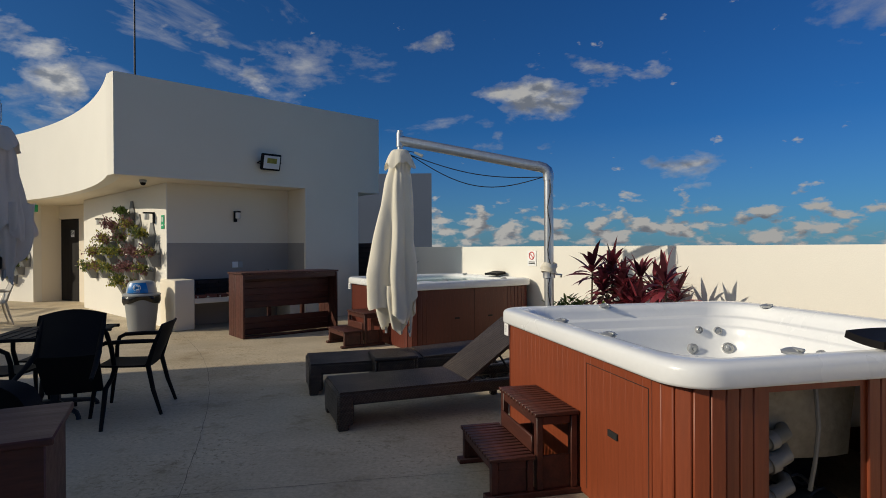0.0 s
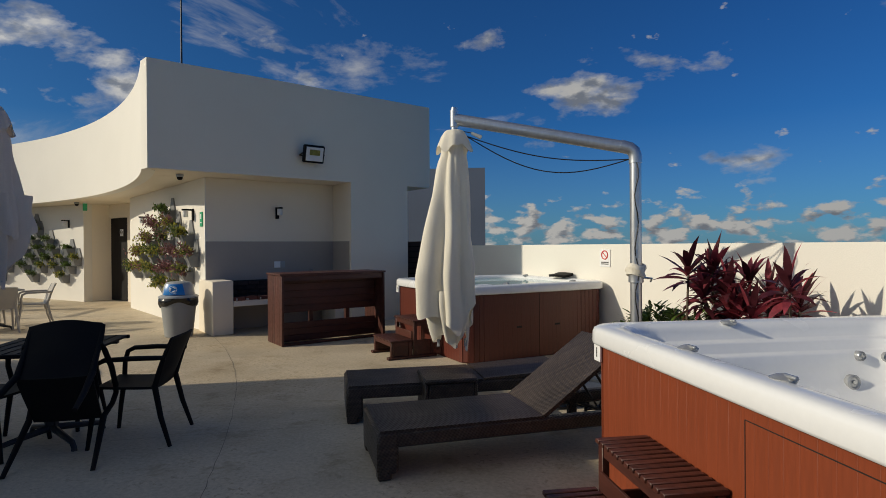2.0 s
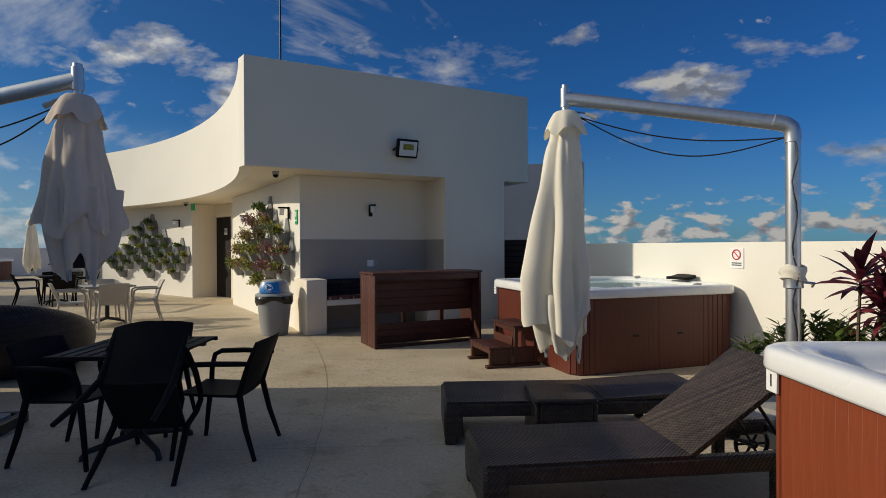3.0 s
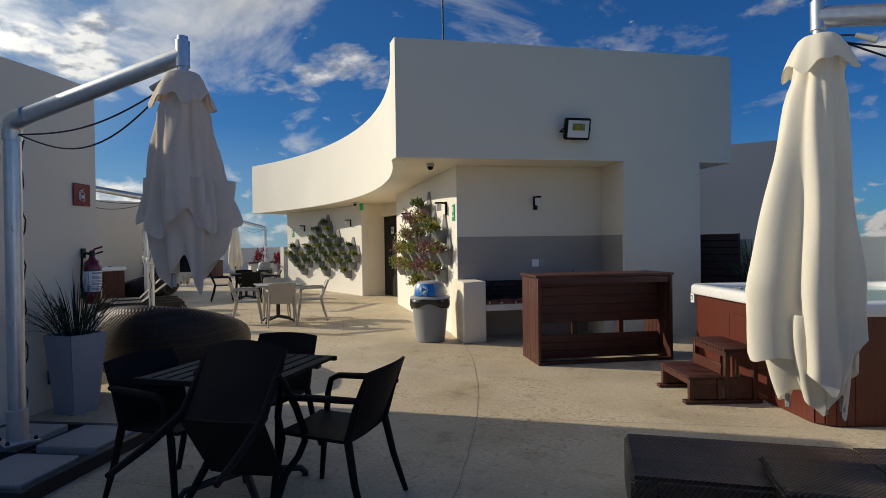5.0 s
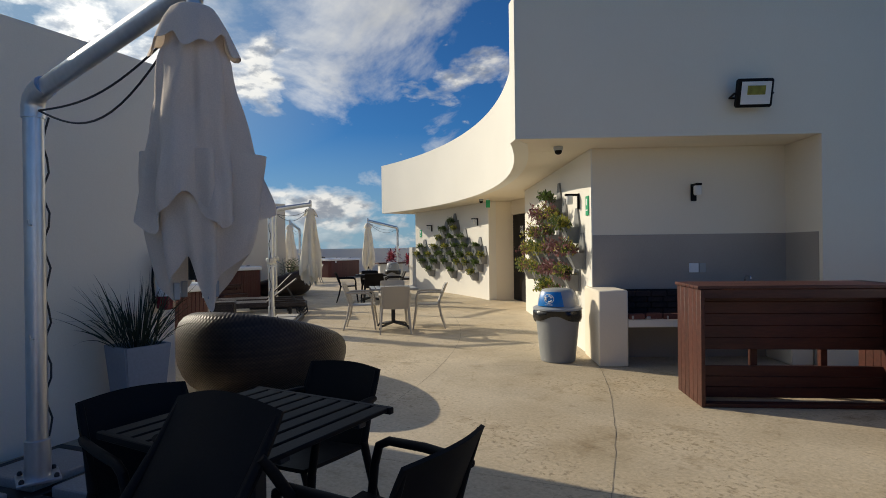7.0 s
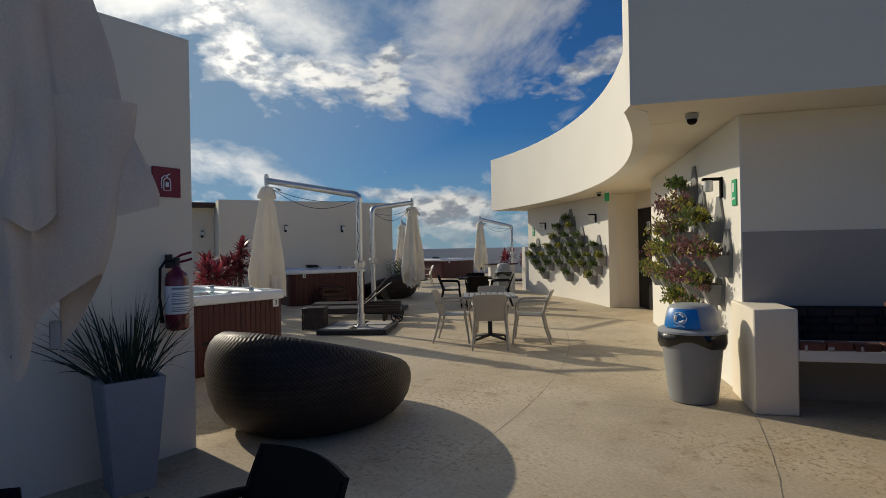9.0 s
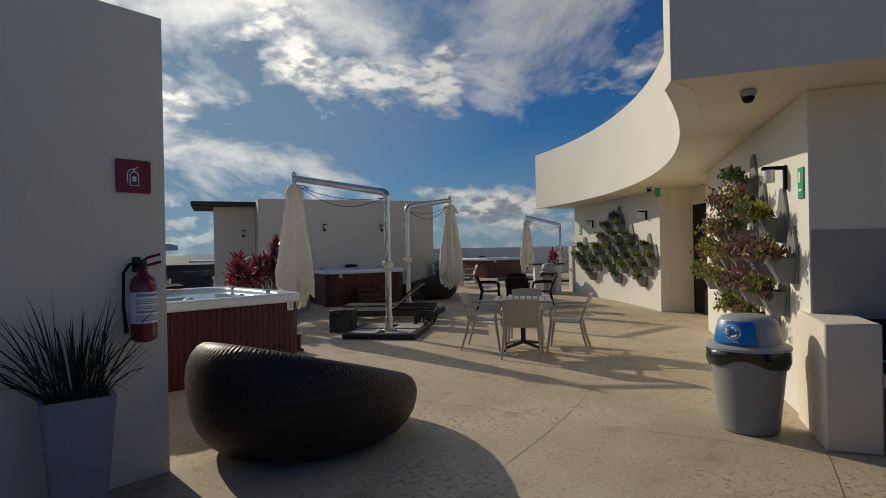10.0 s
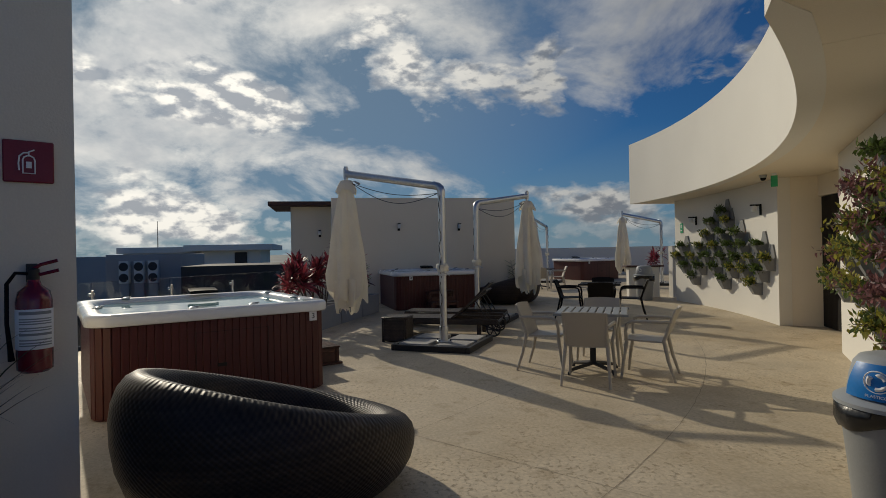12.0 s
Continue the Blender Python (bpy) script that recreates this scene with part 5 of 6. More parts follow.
def bowl_seat(m, label, R=0.97):
    bw = thing("wicker_daybed", m, label, "daybed", "round wicker daybeds")
    bm = bmesh.new()
    n = 72

    def rim(t):          # rim height round the seat, high at the back
        return 0.635 + 0.235 * math.cos(t)
    rings = []
    prof = [(0.58, 0.0), (0.68, 0.015), (0.77, 0.07), (0.86, 0.17), (0.925, 0.29), (0.972, 0.43), (0.996, 0.58), (1.0, 0.70), (0.985, 0.81), (0.95, 0.905), (0.90, 0.97), (0.845, 1.0), (0.79, 0.99), (0.745, 0.94), (0.715, 0.86), (0.69, 0.74), (0.64, 0.62), (0.5, 0.56), (0.2, 0.545)]
    for r, f in prof:
        rings.append([bm.verts.new((R * r * math.cos(t), R * 0.93 * r * math.sin(t), f * (rim(t) * min(1.0, 0.55 + 0.6 * f) + 0.27 * max(0.0, 0.45 - 0.6 * f)))) for t in [2 * math.pi * k / n for k in range(n)]])
    skin(bm, rings)
    part("shell", bm, WICKER_ROUND, bw, "glossy dark woven bowl", sharp=75)
    bm = bmesh.new()
    lathe(bm, [(0.45, 0.0), (0.48, 0.004), (0.48, 0.015), (0.4, 0.016)], 32)
    part("base_ring", bm, DARK_METAL, bw)
    return bw


bowl_seat(pose(-7.35, 6.51, 0, 0, 0, -56), "round dark wicker bowl daybed with an open rim", 0.93)
bowl_seat(pose(-18.85, 11.75, 0, 0, 0, 60), "round dark wicker bowl daybed by the far block")

# ---------- wooden bar ----------
bar = thing("bar_counter", frame_xy((-3.77, 9.07), (0.707, 0.707)), "dark red-brown stained wooden bar counter, open at the back", "bar counter")
BL, BD, BH = 1.75, 0.66, 1.09
for k in range(6):
    box_part("top_board", (BL / 2, 0.055 + 0.11 * k, BH - 0.015), (BL + 0.04, 0.106, 0.03), IPE, bar, 0.004)
for x in (0.02, BL - 0.02):
    for k in range(6):
        box_part("side_board", (x, 0.055 + 0.11 * k, (BH - 0.03) / 2), (0.035, 0.107, BH - 0.035), IPE, bar, 0.004)
for k in range(5):
    box_part("back_board", (BL / 2, 0.30, 0.475 + 0.112 * k + 0.055), (BL - 0.08, 0.025, 0.112), IPE, bar, 0.004)
for k in range(2):
    box_part("front_board", (BL / 2, BD - 0.05, 0.10 + 0.11 * k), (BL - 0.08, 0.022, 0.10), IPE, bar, 0.004)
for k in range(3):
    box_part("lower_board", (BL / 2, 0.31, 0.05 + 0.10 * k + 0.02), (BL - 0.08, 0.025, 0.097), IPE, bar, 0.004)
box_part("top_rail", (BL / 2, 0.035, BH - 0.075), (BL - 0.08, 0.03, 0.085), IPE, bar, 0.004)
for x in (0.62, 1.25):
    box_part("post", (x, 0.42, 0.50), (0.06, 0.06, 1.0), IPE, bar, 0.004)
box_part("base_board", (BL / 2, 0.06, 0.02), (BL - 0.08, 0.10, 0.035), IPE, bar, 0.004)

# ---------- masonry grill in the niche ----------
gm = frame_xy(fac(0, 0), FD)
grill = thing("masonry_grill", gm, "built-in cream masonry grill counter with a sooty brick firebox", "grill")
box_part("side_pier", (1.165, 0.55, 0.46), (0.35, 0.82, 0.92), STUCCO, grill, 0.012)
box_part("end_pier", (3.40, 0.46, 0.44), (0.26, 0.585, 0.88), STUCCO, grill, 0.012)
box_part("slab", (2.305, 0.46, 0.52), (1.925, 0.60, 0.10), STUCCO_W, grill, 0.008)
box_part("counter", (2.82, 0.46, 0.86), (0.895, 0.60, 0.05), GREY_TILE, grill, 0.006)
box_part("firebox_back", (1.95, 0.735, 0.73), (1.2, 0.03, 0.32), SOOT_AND_SHADE, grill, 0.004)
box_part("divider", (2.42, 0.46, 0.70), (0.10, 0.58, 0.26), SOOT_AND_SHADE, grill, 0.004)
for k in range(5):
    box_part("brick", (1.45 + 0.205 * k, 0.20, 0.60 + 0.006 * (k % 2)), (0.19, 0.10, 0.065), BRICK, grill, 0.006)
bm = bmesh.new()
bx(bm, (0, 0, 0), (0.192, 0.03, 0.066), 0.006)
lining = mesh_of("brick", bm, SOOTY_BRICK)
for row in range(4):
    for k in range(5):
        part("brick", lining, SOOTY_BRICK, grill, "", pose(1.46 + 0.202 * k + 0.05 * (row % 2) - 0.02, 0.712, 0.612 + 0.074 * row))
    for k in range(2):
        part("brick", lining, SOOTY_BRICK, grill, "", pose(1.358, 0.32 + 0.202 * k + 0.06 * (row % 2), 0.612 + 0.074 * row, 0, 0, 90))
rnd_b = random.Random(9)
for k in range(5):          # lumps of mortar squeezed out along the front course
    bm = bmesh.new()
    bx(bm, (1.38 + 0.205 * k + 0.04 * rnd_b.random(), 0.148, 0.578 + 0.02 * rnd_b.random()), (0.02 + 0.03 * rnd_b.random(), 0.018, 0.03 + 0.03 * rnd_b.random()), 0.006)
    part("mortar", bm, PAVER, grill)
bm = bmesh.new()
tube(bm, [(2.95, 0.62, 0.885), (2.95, 0.62, 1.02), (2.95, 0.58, 1.06), (2.95, 0.48, 1.05), (2.95, 0.46, 1.02)], 0.012, 8)
tube(bm, [(2.95, 0.62, 0.93), (3.02, 0.6, 0.96)], 0.008, 6)
part("tap", bm, STEEL_TAP, grill, "chrome tap")
sock = thing("wall_socket", gm, "white double socket on the grey splashback", "socket")
box_part("plate", (2.36, NB - 0.016, 1.16), (0.12, 0.016, 0.12), WHITE, sock, 0.003)
box_part("cover", (2.47, NB - 0.018, 1.16), (0.08, 0.02, 0.12), LID_GREY, sock, 0.003)

# ---------- fixtures on the walls ----------


def wall_lamp(m, label):
    """y points out of the wall."""
    wl = thing("wall_lamp", m, label, "wall lamp", "bracket wall lamps")
    box_part("bracket", (0, 0.012, 0.0), (0.07, 0.022, 0.22), BLACK, wl, 0.004)
    box_part("arm", (0, 0.11, 0.09), (0.07, 0.18, 0.03), BLACK, wl, 0.004)
    bm = bmesh.new()
    lathe(bm, [(0.045, 0.075), (0.048, 0.06), (0.048, -0.03), (0.04, -0.045)], 16, Matrix.Translation((0, 0.14, 0)))
    part("shade", bm, LAMP_GLASS, wl, "frosted glass shade")
    return wl


def on_arc(r, a, z):
    """A pose on a curved wall: y towards the centre of the terrace."""
    x, y = polar(r, a)
    return pose(x, y, z, 0, 0, a + 90)


def east_wall(s, z):
    """A pose s metres along the straight planted wall, y towards the terrace."""
    p = E0 + ED * s
    return frame_xy(p, ED, z)


wall_lamp(east_wall(0.62, 2.10), "black bracket lamp with a frosted shade on the planted wall")
wall_lamp(east_wall(3.75, 2.10), "black bracket lamp behind the trailing plants")
wall_lamp(on_arc(PW, 70.2, 2.20), "black bracket lamp beside the diamond of planters")
wall_lamp(on_arc(PW, 80.7, 2.14), "black bracket lamp at the end of the planted wall")
wall_lamp(frame_xy(fac(2.37, NB), -FD, 2.14), "black bracket lamp inside the grill niche")
wall_lamp(pose(-20.2, 8.92, 2.22, 0, 0, -90), "black bracket lamp on the far block")
wall_lamp(pose(-20.2, 10.74, 2.20, 0, 0, -90), "black bracket lamp on the far block")
wall_lamp(pose(-21.6, 6.62, 2.10, 0, 0, -90), "black bracket lamp on the annex")

fl = thing("floodlight", frame_xy(fac(2.70, 0), -FD, 3.18), "black square floodlight tilted down on the fascia", "floodlight")
tilt = pose(0, 0.16, 0.0, -14, 0, 0)
bm = bmesh.new()
bx(bm, (0, 0, 0), (0.40, 0.09, 0.32), 0.02, tilt)
housing = part("housing", bm, BLACK, fl)
bm = bmesh.new()
bx(bm, (0, 0.048, 0.0), (0.33, 0.008, 0.25), 0.003, tilt)
part("lens", bm, LAMP_GLASS, housing, "pale glass front")
bm = bmesh.new()
bx(bm, (0, 0.056, 0.03), (0.2, 0.008, 0.10), 0.003, tilt)
part("diode_panel", bm, LEAF_YEL, housing)
for k in range(7):
    bm = bmesh.new()
    bx(bm, (-0.15 + 0.05 * k, -0.06, 0), (0.008, 0.05, 0.26), 0.002, tilt)
    part("cooling_fin", bm, BLACK, housing)
bm = bmesh.new()
tube(bm, [(-0.215, 0.16, 0), (-0.215, 0.03, -0.02), (-0.12, 0.02, -0.02), (0.12, 0.02, -0.02), (0.215, 0.03, -0.02), (0.215, 0.16, 0)], 0.012, 6)
bx(bm, (0, 0.012, -0.02), (0.12, 0.024, 0.10), 0.004)
part("bracket", bm, BLACK, fl)


def dome_camera(x, y, z, label):
    dc = thing("security_camera", Matrix.Translation((x, y, z)), label, "camera")
    bm = bmesh.new()
    lathe(bm, [(0.06, 0.0), (0.062, -0.02), (0.055, -0.045), (0.05, -0.05)], 20)
    part("mount", bm, LID_GREY, dc)
    bm = bmesh.new()
    lathe(bm, [(0.048, -0.048), (0.046, -0.07), (0.034, -0.092), (0.015, -0.10)], 18)
    part("eye", bm, BLACK, dc)
    return dc


dome_camera(-5.98, 9.86, SOFFIT, "small white dome camera under the soffit")
dome_camera(*polar(17.45, 66.0), SOFFIT, "small white dome camera near the door")


def exit_sign(m, label):
    es = thing("exit_sign", m, label, "sign", "green exit signs")
    box_part("plate", (0, 0.008, 0), (0.14, 0.014, 0.26), GREEN_SIGN, es, 0.003)
    box_part("symbol", (0.005, 0.017, 0.05), (0.05, 0.004, 0.09), WHITE, es, 0.001)
    box_part("symbol", (0.0, 0.017, -0.06), (0.09, 0.004, 0.02), WHITE, es, 0.001)
    return es


exit_sign(east_wall(0.16, 2.0), "small green evacuation sign at the wall's corner")
exit_sign(on_arc(PW, 83.2, 1.98), "small green evacuation sign on the planted wall")
hs = exit_sign(frame_xy(polar(17.55, 65.2), (0.72, 0.70), 2.60) @ Matrix.Diagonal((0.75, 0.75, 0.75, 1)), "green exit sign hanging from the soffit")
box_part("hanger", (0, 0.008, 0.155), (0.10, 0.01, 0.055), WHITE, hs, 0.002)

# no-smoking notice on the parapet
ns = thing("no_smoking_sign", frame_xy(par(1.87), (-PDIR[0], -PDIR[1]), 1.30), "white no-smoking notice on the parapet", "sign")
ns.matrix_basis = pose(*par(1.87), 1.30, 0, 0, math.degrees(math.atan2(PDIR.y, PDIR.x)))
box_part("plate", (0, -0.006, 0), (0.21, 0.010, 0.25), WHITE, ns, 0.002)
bm = bmesh.new()
tube(bm, [(0.06 * math.cos(k * math.pi / 12), -0.014, 0.045 + 0.06 * math.sin(k * math.pi / 12)) for k in range(24)], 0.008, 6, True)
tube(bm, [(-0.04, -0.014, 0.085), (0.04, -0.014, 0.005)], 0.006, 6)
part("ring", bm, SIGN_RED, ns)
for z in (-0.06, -0.085):
    box_part("text_bar", (0, -0.013, z), (0.15, 0.004, 0.012), BLACK, ns, 0.001)

# extinguisher, its sign, socket and planter at the service block
AB = 29.55


def on_block(s, z, d=0.0):
    x, y = polar(14.2 + d, AB - math.degrees(s / 14.2))
    return pose(x, y, z, 0, 0, AB - math.degrees(s / 14.2) - 90)


es = thing("extinguisher_sign", on_block(0.205, 2.025), "maroon square extinguisher sign with a white pictogram", "sign")
box_part("plate", (0, 0.010, 0), (0.22, 0.014, 0.22), RED_SIGN, es, 0.006)
bm = bmesh.new()
tube(bm, [(-0.026, 0.02, -0.062), (-0.026, 0.02, 0.008), (-0.02, 0.02, 0.022), (-0.006, 0.02, 0.030), (0.006, 0.02, 0.030), (0.02, 0.02, 0.022), (0.026, 0.02, 0.008), (0.026, 0.02, -0.062)], 0.0042, 6, True)
tube(bm, [(0.0, 0.02, 0.030), (0.0, 0.02, 0.050), (-0.024, 0.02, 0.062)], 0.0042, 6)
tube(bm, [(0.0, 0.02, 0.046), (0.022, 0.02, 0.044), (0.040, 0.02, 0.026), (0.044, 0.02, -0.010), (0.042, 0.02, -0.048)], 0.0042, 6)
bx(bm, (0.0, 0.02, -0.018), (0.024, 0.006, 0.034), 0.001)
part("pictogram", bm, WHITE, es)
ex = thing("fire_extinguisher", on_block(0.20, 0.94, 0.0), "dark red fire extinguisher with a printed label, on a wall hook", "fire extinguisher")
bm = bmesh.new()
C0 = Matrix.Translation((0, 0.11, 0))
lathe(bm, [(0.06, 0.0), (0.078, 0.015), (0.08, 0.05), (0.08, 0.36), (0.07, 0.41), (0.035, 0.44), (0.025, 0.47)], 24, C0)
part("cylinder", bm, EXT_RED, ex)
bm = bmesh.new()
lathe(bm, [(0.0805, 0.12), (0.0815, 0.122), (0.0815, 0.32), (0.0805, 0.322)], 24, C0, False)
paper = part("paper_label", bm, WHITE, ex, "white printed label")
for z, h in ((0.295, 0.016), (0.270, 0.006), (0.258, 0.006), (0.246, 0.006), (0.225, 0.006), (0.213, 0.006), (0.19, 0.012), (0.165, 0.006), (0.15, 0.006), (0.138, 0.006)):
    bm = bmesh.new()
    ring = [(0.0822 * math.cos(a), 0.0822 * math.sin(a)) for a in [radians(35 + 11 * k) for k in range(11)]]
    for p, q in zip(ring, ring[1:]):
        bm.faces.new([bm.verts.new(C0 @ Vector(v)) for v in ((*p, z), (*q, z), (*q, z + h), (*p, z + h))])
    part("text_bar", bm, GREY, paper)
bm = bmesh.new()
lathe(bm, [(0.022, 0.46), (0.026, 0.47), (0.026, 0.52), (0.015, 0.53)], 12, C0)
part("valve", bm, DARK_METAL, ex)
bm = bmesh.new()
for dz, ln in ((0.545, 0.10), (0.495, 0.105)):
    tube(bm, [(0.02, 0.11, 0.51), (-0.03, 0.12, dz), (-ln, 0.14, dz + 0.02)], 0.010, 6)
part("lever", bm, EXT_RED, ex)
bm = bmesh.new()
tube(bm, [(0.02, 0.11, 0.50), (0.075, 0.10, 0.505), (0.11, 0.09, 0.45), (0.112, 0.08, 0.25), (0.10, 0.08, 0.12), (0.095, 0.08, 0.06)], [0.009, 0.009, 0.010, 0.010, 0.012, 0.016], 8)
part("hose", bm, BLACK, ex)
bm = bmesh.new()
bx(bm, (0, 0.012, 0.50), (0.05, 0.024, 0.10), 0.003)
tube(bm, [(0, 0.02, 0.50), (0, 0.09, 0.49)], 0.008, 6)
part("wall_hook", bm, DARK_METAL, ex)
so = thing("outdoor_socket", on_block(0.60, 0.30), "brown outdoor socket low on the wall", "socket")
box_part("plate", (0, 0.012, 0), (0.09, 0.02, 0.13), STEM, so, 0.004)
box_part("outlet", (0, 0.024, 0.025), (0.04, 0.008, 0.035), BLACK, so, 0.002)
box_part("outlet", (0, 0.024, -0.025), (0.04, 0.008, 0.035), BLACK, so, 0.002)

# ---------- litter bins ----------


def litter_bin(m, label, dome=BLUE):
    lb = thing("litter_bin", m, label, "litter bin", "domed litter bins")
    bm = bmesh.new()
    lathe(bm, [(0.19, 0.0), (0.205, 0.01), (0.25, 0.50), (0.262, 0.62), (0.27, 0.625), (0.27, 0.66), (0.25, 0.662)], 36)
    part("barrel", bm, GREY, lb, "grey tapered plastic barrel")
    bm = bmesh.new()
    n = 48
    rings = []
    for r, z, wob in ((0.262, 0.70, 0.0), (0.288, 0.685, 0.03), (0.290, 0.61, 0.06), (0.275, 0.575, 0.09), (0.265, 0.56, 0.10)):
        rings.append([bm.verts.new((r * (1 + wob * 0.18 * math.sin(9 * t)) * math.cos(t), r * (1 + wob * 0.18 * math.sin(9 * t)) * math.sin(t), z + wob * 0.45 * math.sin(2 * t + 1) + wob * 0.15 * math.sin(5 * t))) for t in [2 * math.pi * k / n for k in range(n)]])
    skin(bm, rings, False)
    part("bin_liner", bm, BAG, lb, "black plastic liner folded over the edge", sharp=70)
    bm = bmesh.new()
    lathe(bm, [(0.278, 0.685), (0.292, 0.69), (0.292, 0.712), (0.27, 0.726), (0.236, 0.738), (0.222, 0.84), (0.204, 0.915), (0.178, 0.952), (0.13, 0.966), (0.02, 0.970)], 36)
    part("lid", bm, LID_GREY, lb, "grey domed lid", sharp=50)
    bm = bmesh.new()
    panel(bm, lambda u, v: ((0.246 - 0.040 * v ** 2.0) * math.cos(radians(-40 + 80 * u) * (1 - 0.14 * v)), (0.246 - 0.040 * v ** 2.0) * math.sin(radians(-40 + 80 * u) * (1 - 0.14 * v)), 0.745 + 0.185 * v), 12, 8, 0.012)
    flap = part("flap", bm, dome, lb, "blue swing flap with a white symbol", sharp=60)
    bm = bmesh.new()
    for k in range(3):
        a0 = radians(120 * k + 20)
        pts = []
        for j in range(7):
            a = a0 + radians(80) * j / 6
            yy, zz = 0.038 * math.cos(a), 0.845 + 0.038 * math.sin(a)
            pts.append((0.238 - (yy * yy) / 0.5, yy, zz))
        tube(bm, [(x + 0.006, y, z) for x, y, z in pts], [0.012, 0.012, 0.011, 0.011, 0.012, 0.009, 0.003], 6)
    tube(bm, [(0.247 - (0.058 * math.cos(k * math.pi / 12)) ** 2 / 0.5, 0.058 * math.cos(k * math.pi / 12), 0.845 + 0.058 * math.sin(k * math.pi / 12)) for k in range(24)], 0.004, 5, True)
    part("symbol", bm, WHITE, flap)
    if dome is BLUE:
        text_part("PLASTICO", 0.022, WHITE, flap, pose(0.2535, 0, 0.768, 88, 0, 90), 0.001, "lettering")
    return lb


litter_bin(pose(-6.0, 9.83, 0, 0, 0, -74) @ Matrix.Diagonal((1.07, 1.07, 0.955, 1)), "grey litter bin with a blue swing lid and black liner")
litter_bin(pose(-18.1, 15.6, 0, 0, 0, -60), "grey litter bin with a domed lid at the far wall", LID_GREY)

# ---------- timber fence and planter behind the building's corner ----------
fence = thing("timber_screen", frame_xy((-3.15, 13.78), (0.95, -0.30)), "dark horizontal-slat timber screen", "screen")
for k in range(13):
    box_part("slat", (0.45, 0, 0.08 + 0.122 * k), (0.9, 0.025, 0.105), ROOF_BROWN, fence, 0.004)
box_part("backing", (0.45, 0.028, 0.80), (0.88, 0.012, 1.58), DOOR, fence, 0.002)
for x in (0.05, 0.45, 0.85):
    box_part("post", (x, 0.065, 0.80), (0.07, 0.05, 1.60), ROOF_BROWN, fence, 0.004)

# a low bar top at the far end of the planted wall
ct = thing("far_counter", frame_xy((-18.35, 16.1), (0.2, 0.98)), "low cream counter with a brown wooden top", "counter")
box_part("body", (-0.2, 0.45, 0.45), (0.9, 0.25, 0.90), STUCCO_W, ct, 0.01)
box_part("top", (-0.2, 0.45, 0.925), (1.1, 0.42, 0.05), ROOF_BROWN, ct, 0.006)

# ---------- foreground: wooden box and black tub chair by the start ----------
wb_m = frame_xy((-1.36, 2.12), (-0.85, -0.52))
cab = thing("wooden_side_cabinet", wb_m, "red-brown wooden side cabinet with a plain top", "cabinet")
box_part("top", (0.30, -0.26, 0.785), (0.64, 0.56, 0.03), IPE, cab, 0.006)
box_part("body", (0.30, -0.26, 0.385), (0.58, 0.50, 0.77), IPE, cab, 0.006)
tc2 = thing("tub_chair", frame_xy((-2.15, 2.55), (0.85, 0.52)), "black padded chair back beside the wooden cabinet", "chair")
bm = bmesh.new()
panel(bm, lambda u, v: ((u - 0.5) * (0.62 - 0.12 * v ** 4), 0.10 * math.sin(math.pi * u), 0.40 + 0.46 * v - 0.05 * (2 * u - 1) ** 4 * v), 14, 8, 0.09)
part("backrest", bm, BLACK, tc2, sharp=80)
bm = bmesh.new()
bx(bm, (0, -0.22, 0.38), (0.58, 0.5, 0.12), 0.03)
part("seat", bm, BLACK, tc2)
for x in (-0.24, 0.24):
    for y in (0.0, -0.42):
        box_part("leg", (x, y, 0.16), (0.04, 0.04, 0.33), BLACK, tc2)

# antenna on the roof
an = thing("antenna_mast", Matrix.Translation((-9.96, 15.68, 4.15)), "thin steel antenna mast on the roof", "antenna")
bm = bmesh.new()
tube(bm, [(0, 0, 0), (0, 0, 3.0), (0, 0, 6.5)], [0.032, 0.026, 0.015], 8)
part("mast", bm, DARK_METAL, an)
bm = bmesh.new()
bx(bm, (0, 0, 0.03), (0.3, 0.3, 0.06), 0.01)
part("base_plate", bm, DARK_METAL, an)

# ---------- glass balustrade and neighbours ----------
R0, R1 = Vector((-17.3, 5.75)), Vector((-10.0, 0.45))
rail = thing("glass_balustrade", frame_xy(R0, R1 - R0), "frameless glass balustrade with steel clamps", "balustrade")
n_p = 6
LR = (R1 - R0).length
for k in range(n_p):
    x0, x1 = LR * k / n_p, LR * (k + 1) / n_p
    bm = bmesh.new()
    bx(bm, ((x0 + x1) / 2, 0, 0.60), (x1 - x0 - 0.03, 0.012, 1.0), 0.002)
    g = part("pane", bm, GLASS, rail)
    g.visible_shadow = False
for k in range(n_p + 1):
    bm = bmesh.new()
    tube(bm, [(LR * k / n_p, 0.03, 0), (LR * k / n_p, 0.03, 0.97)], 0.022, 10)
    bx(bm, (LR * k / n_p, 0.0, 0.90), (0.10, 0.05, 0.05), 0.006)
    part("post", bm, METAL, rail)


def house(name, label, x0, x1, y0, y1, z0, z1, slab, windows, wall=STUCCO_W):
    hs = thing(name, Matrix.Translation((x0, y0, z0)), label, "building")
    box_part("wall", ((x1 - x0) / 2, (y1 - y0) / 2, (z1 - z0) / 2), (x1 - x0, y1 - y0, z1 - z0), wall, hs, 0.02)
    if slab:
        box_part("roof", ((x1 - x0) / 2, (y1 - y0) / 2, z1 - z0 + 0.25), (x1 - x0 + 2 * slab, y1 - y0 + 2 * slab, 0.5), wall, hs, 0.03)
    for wy, wz, ww, wh in windows:
        box_part("window", (x1 - x0 + 0.02, wy, wz), (0.08, ww, wh), FAR_DARK, hs, 0.02)
    return hs


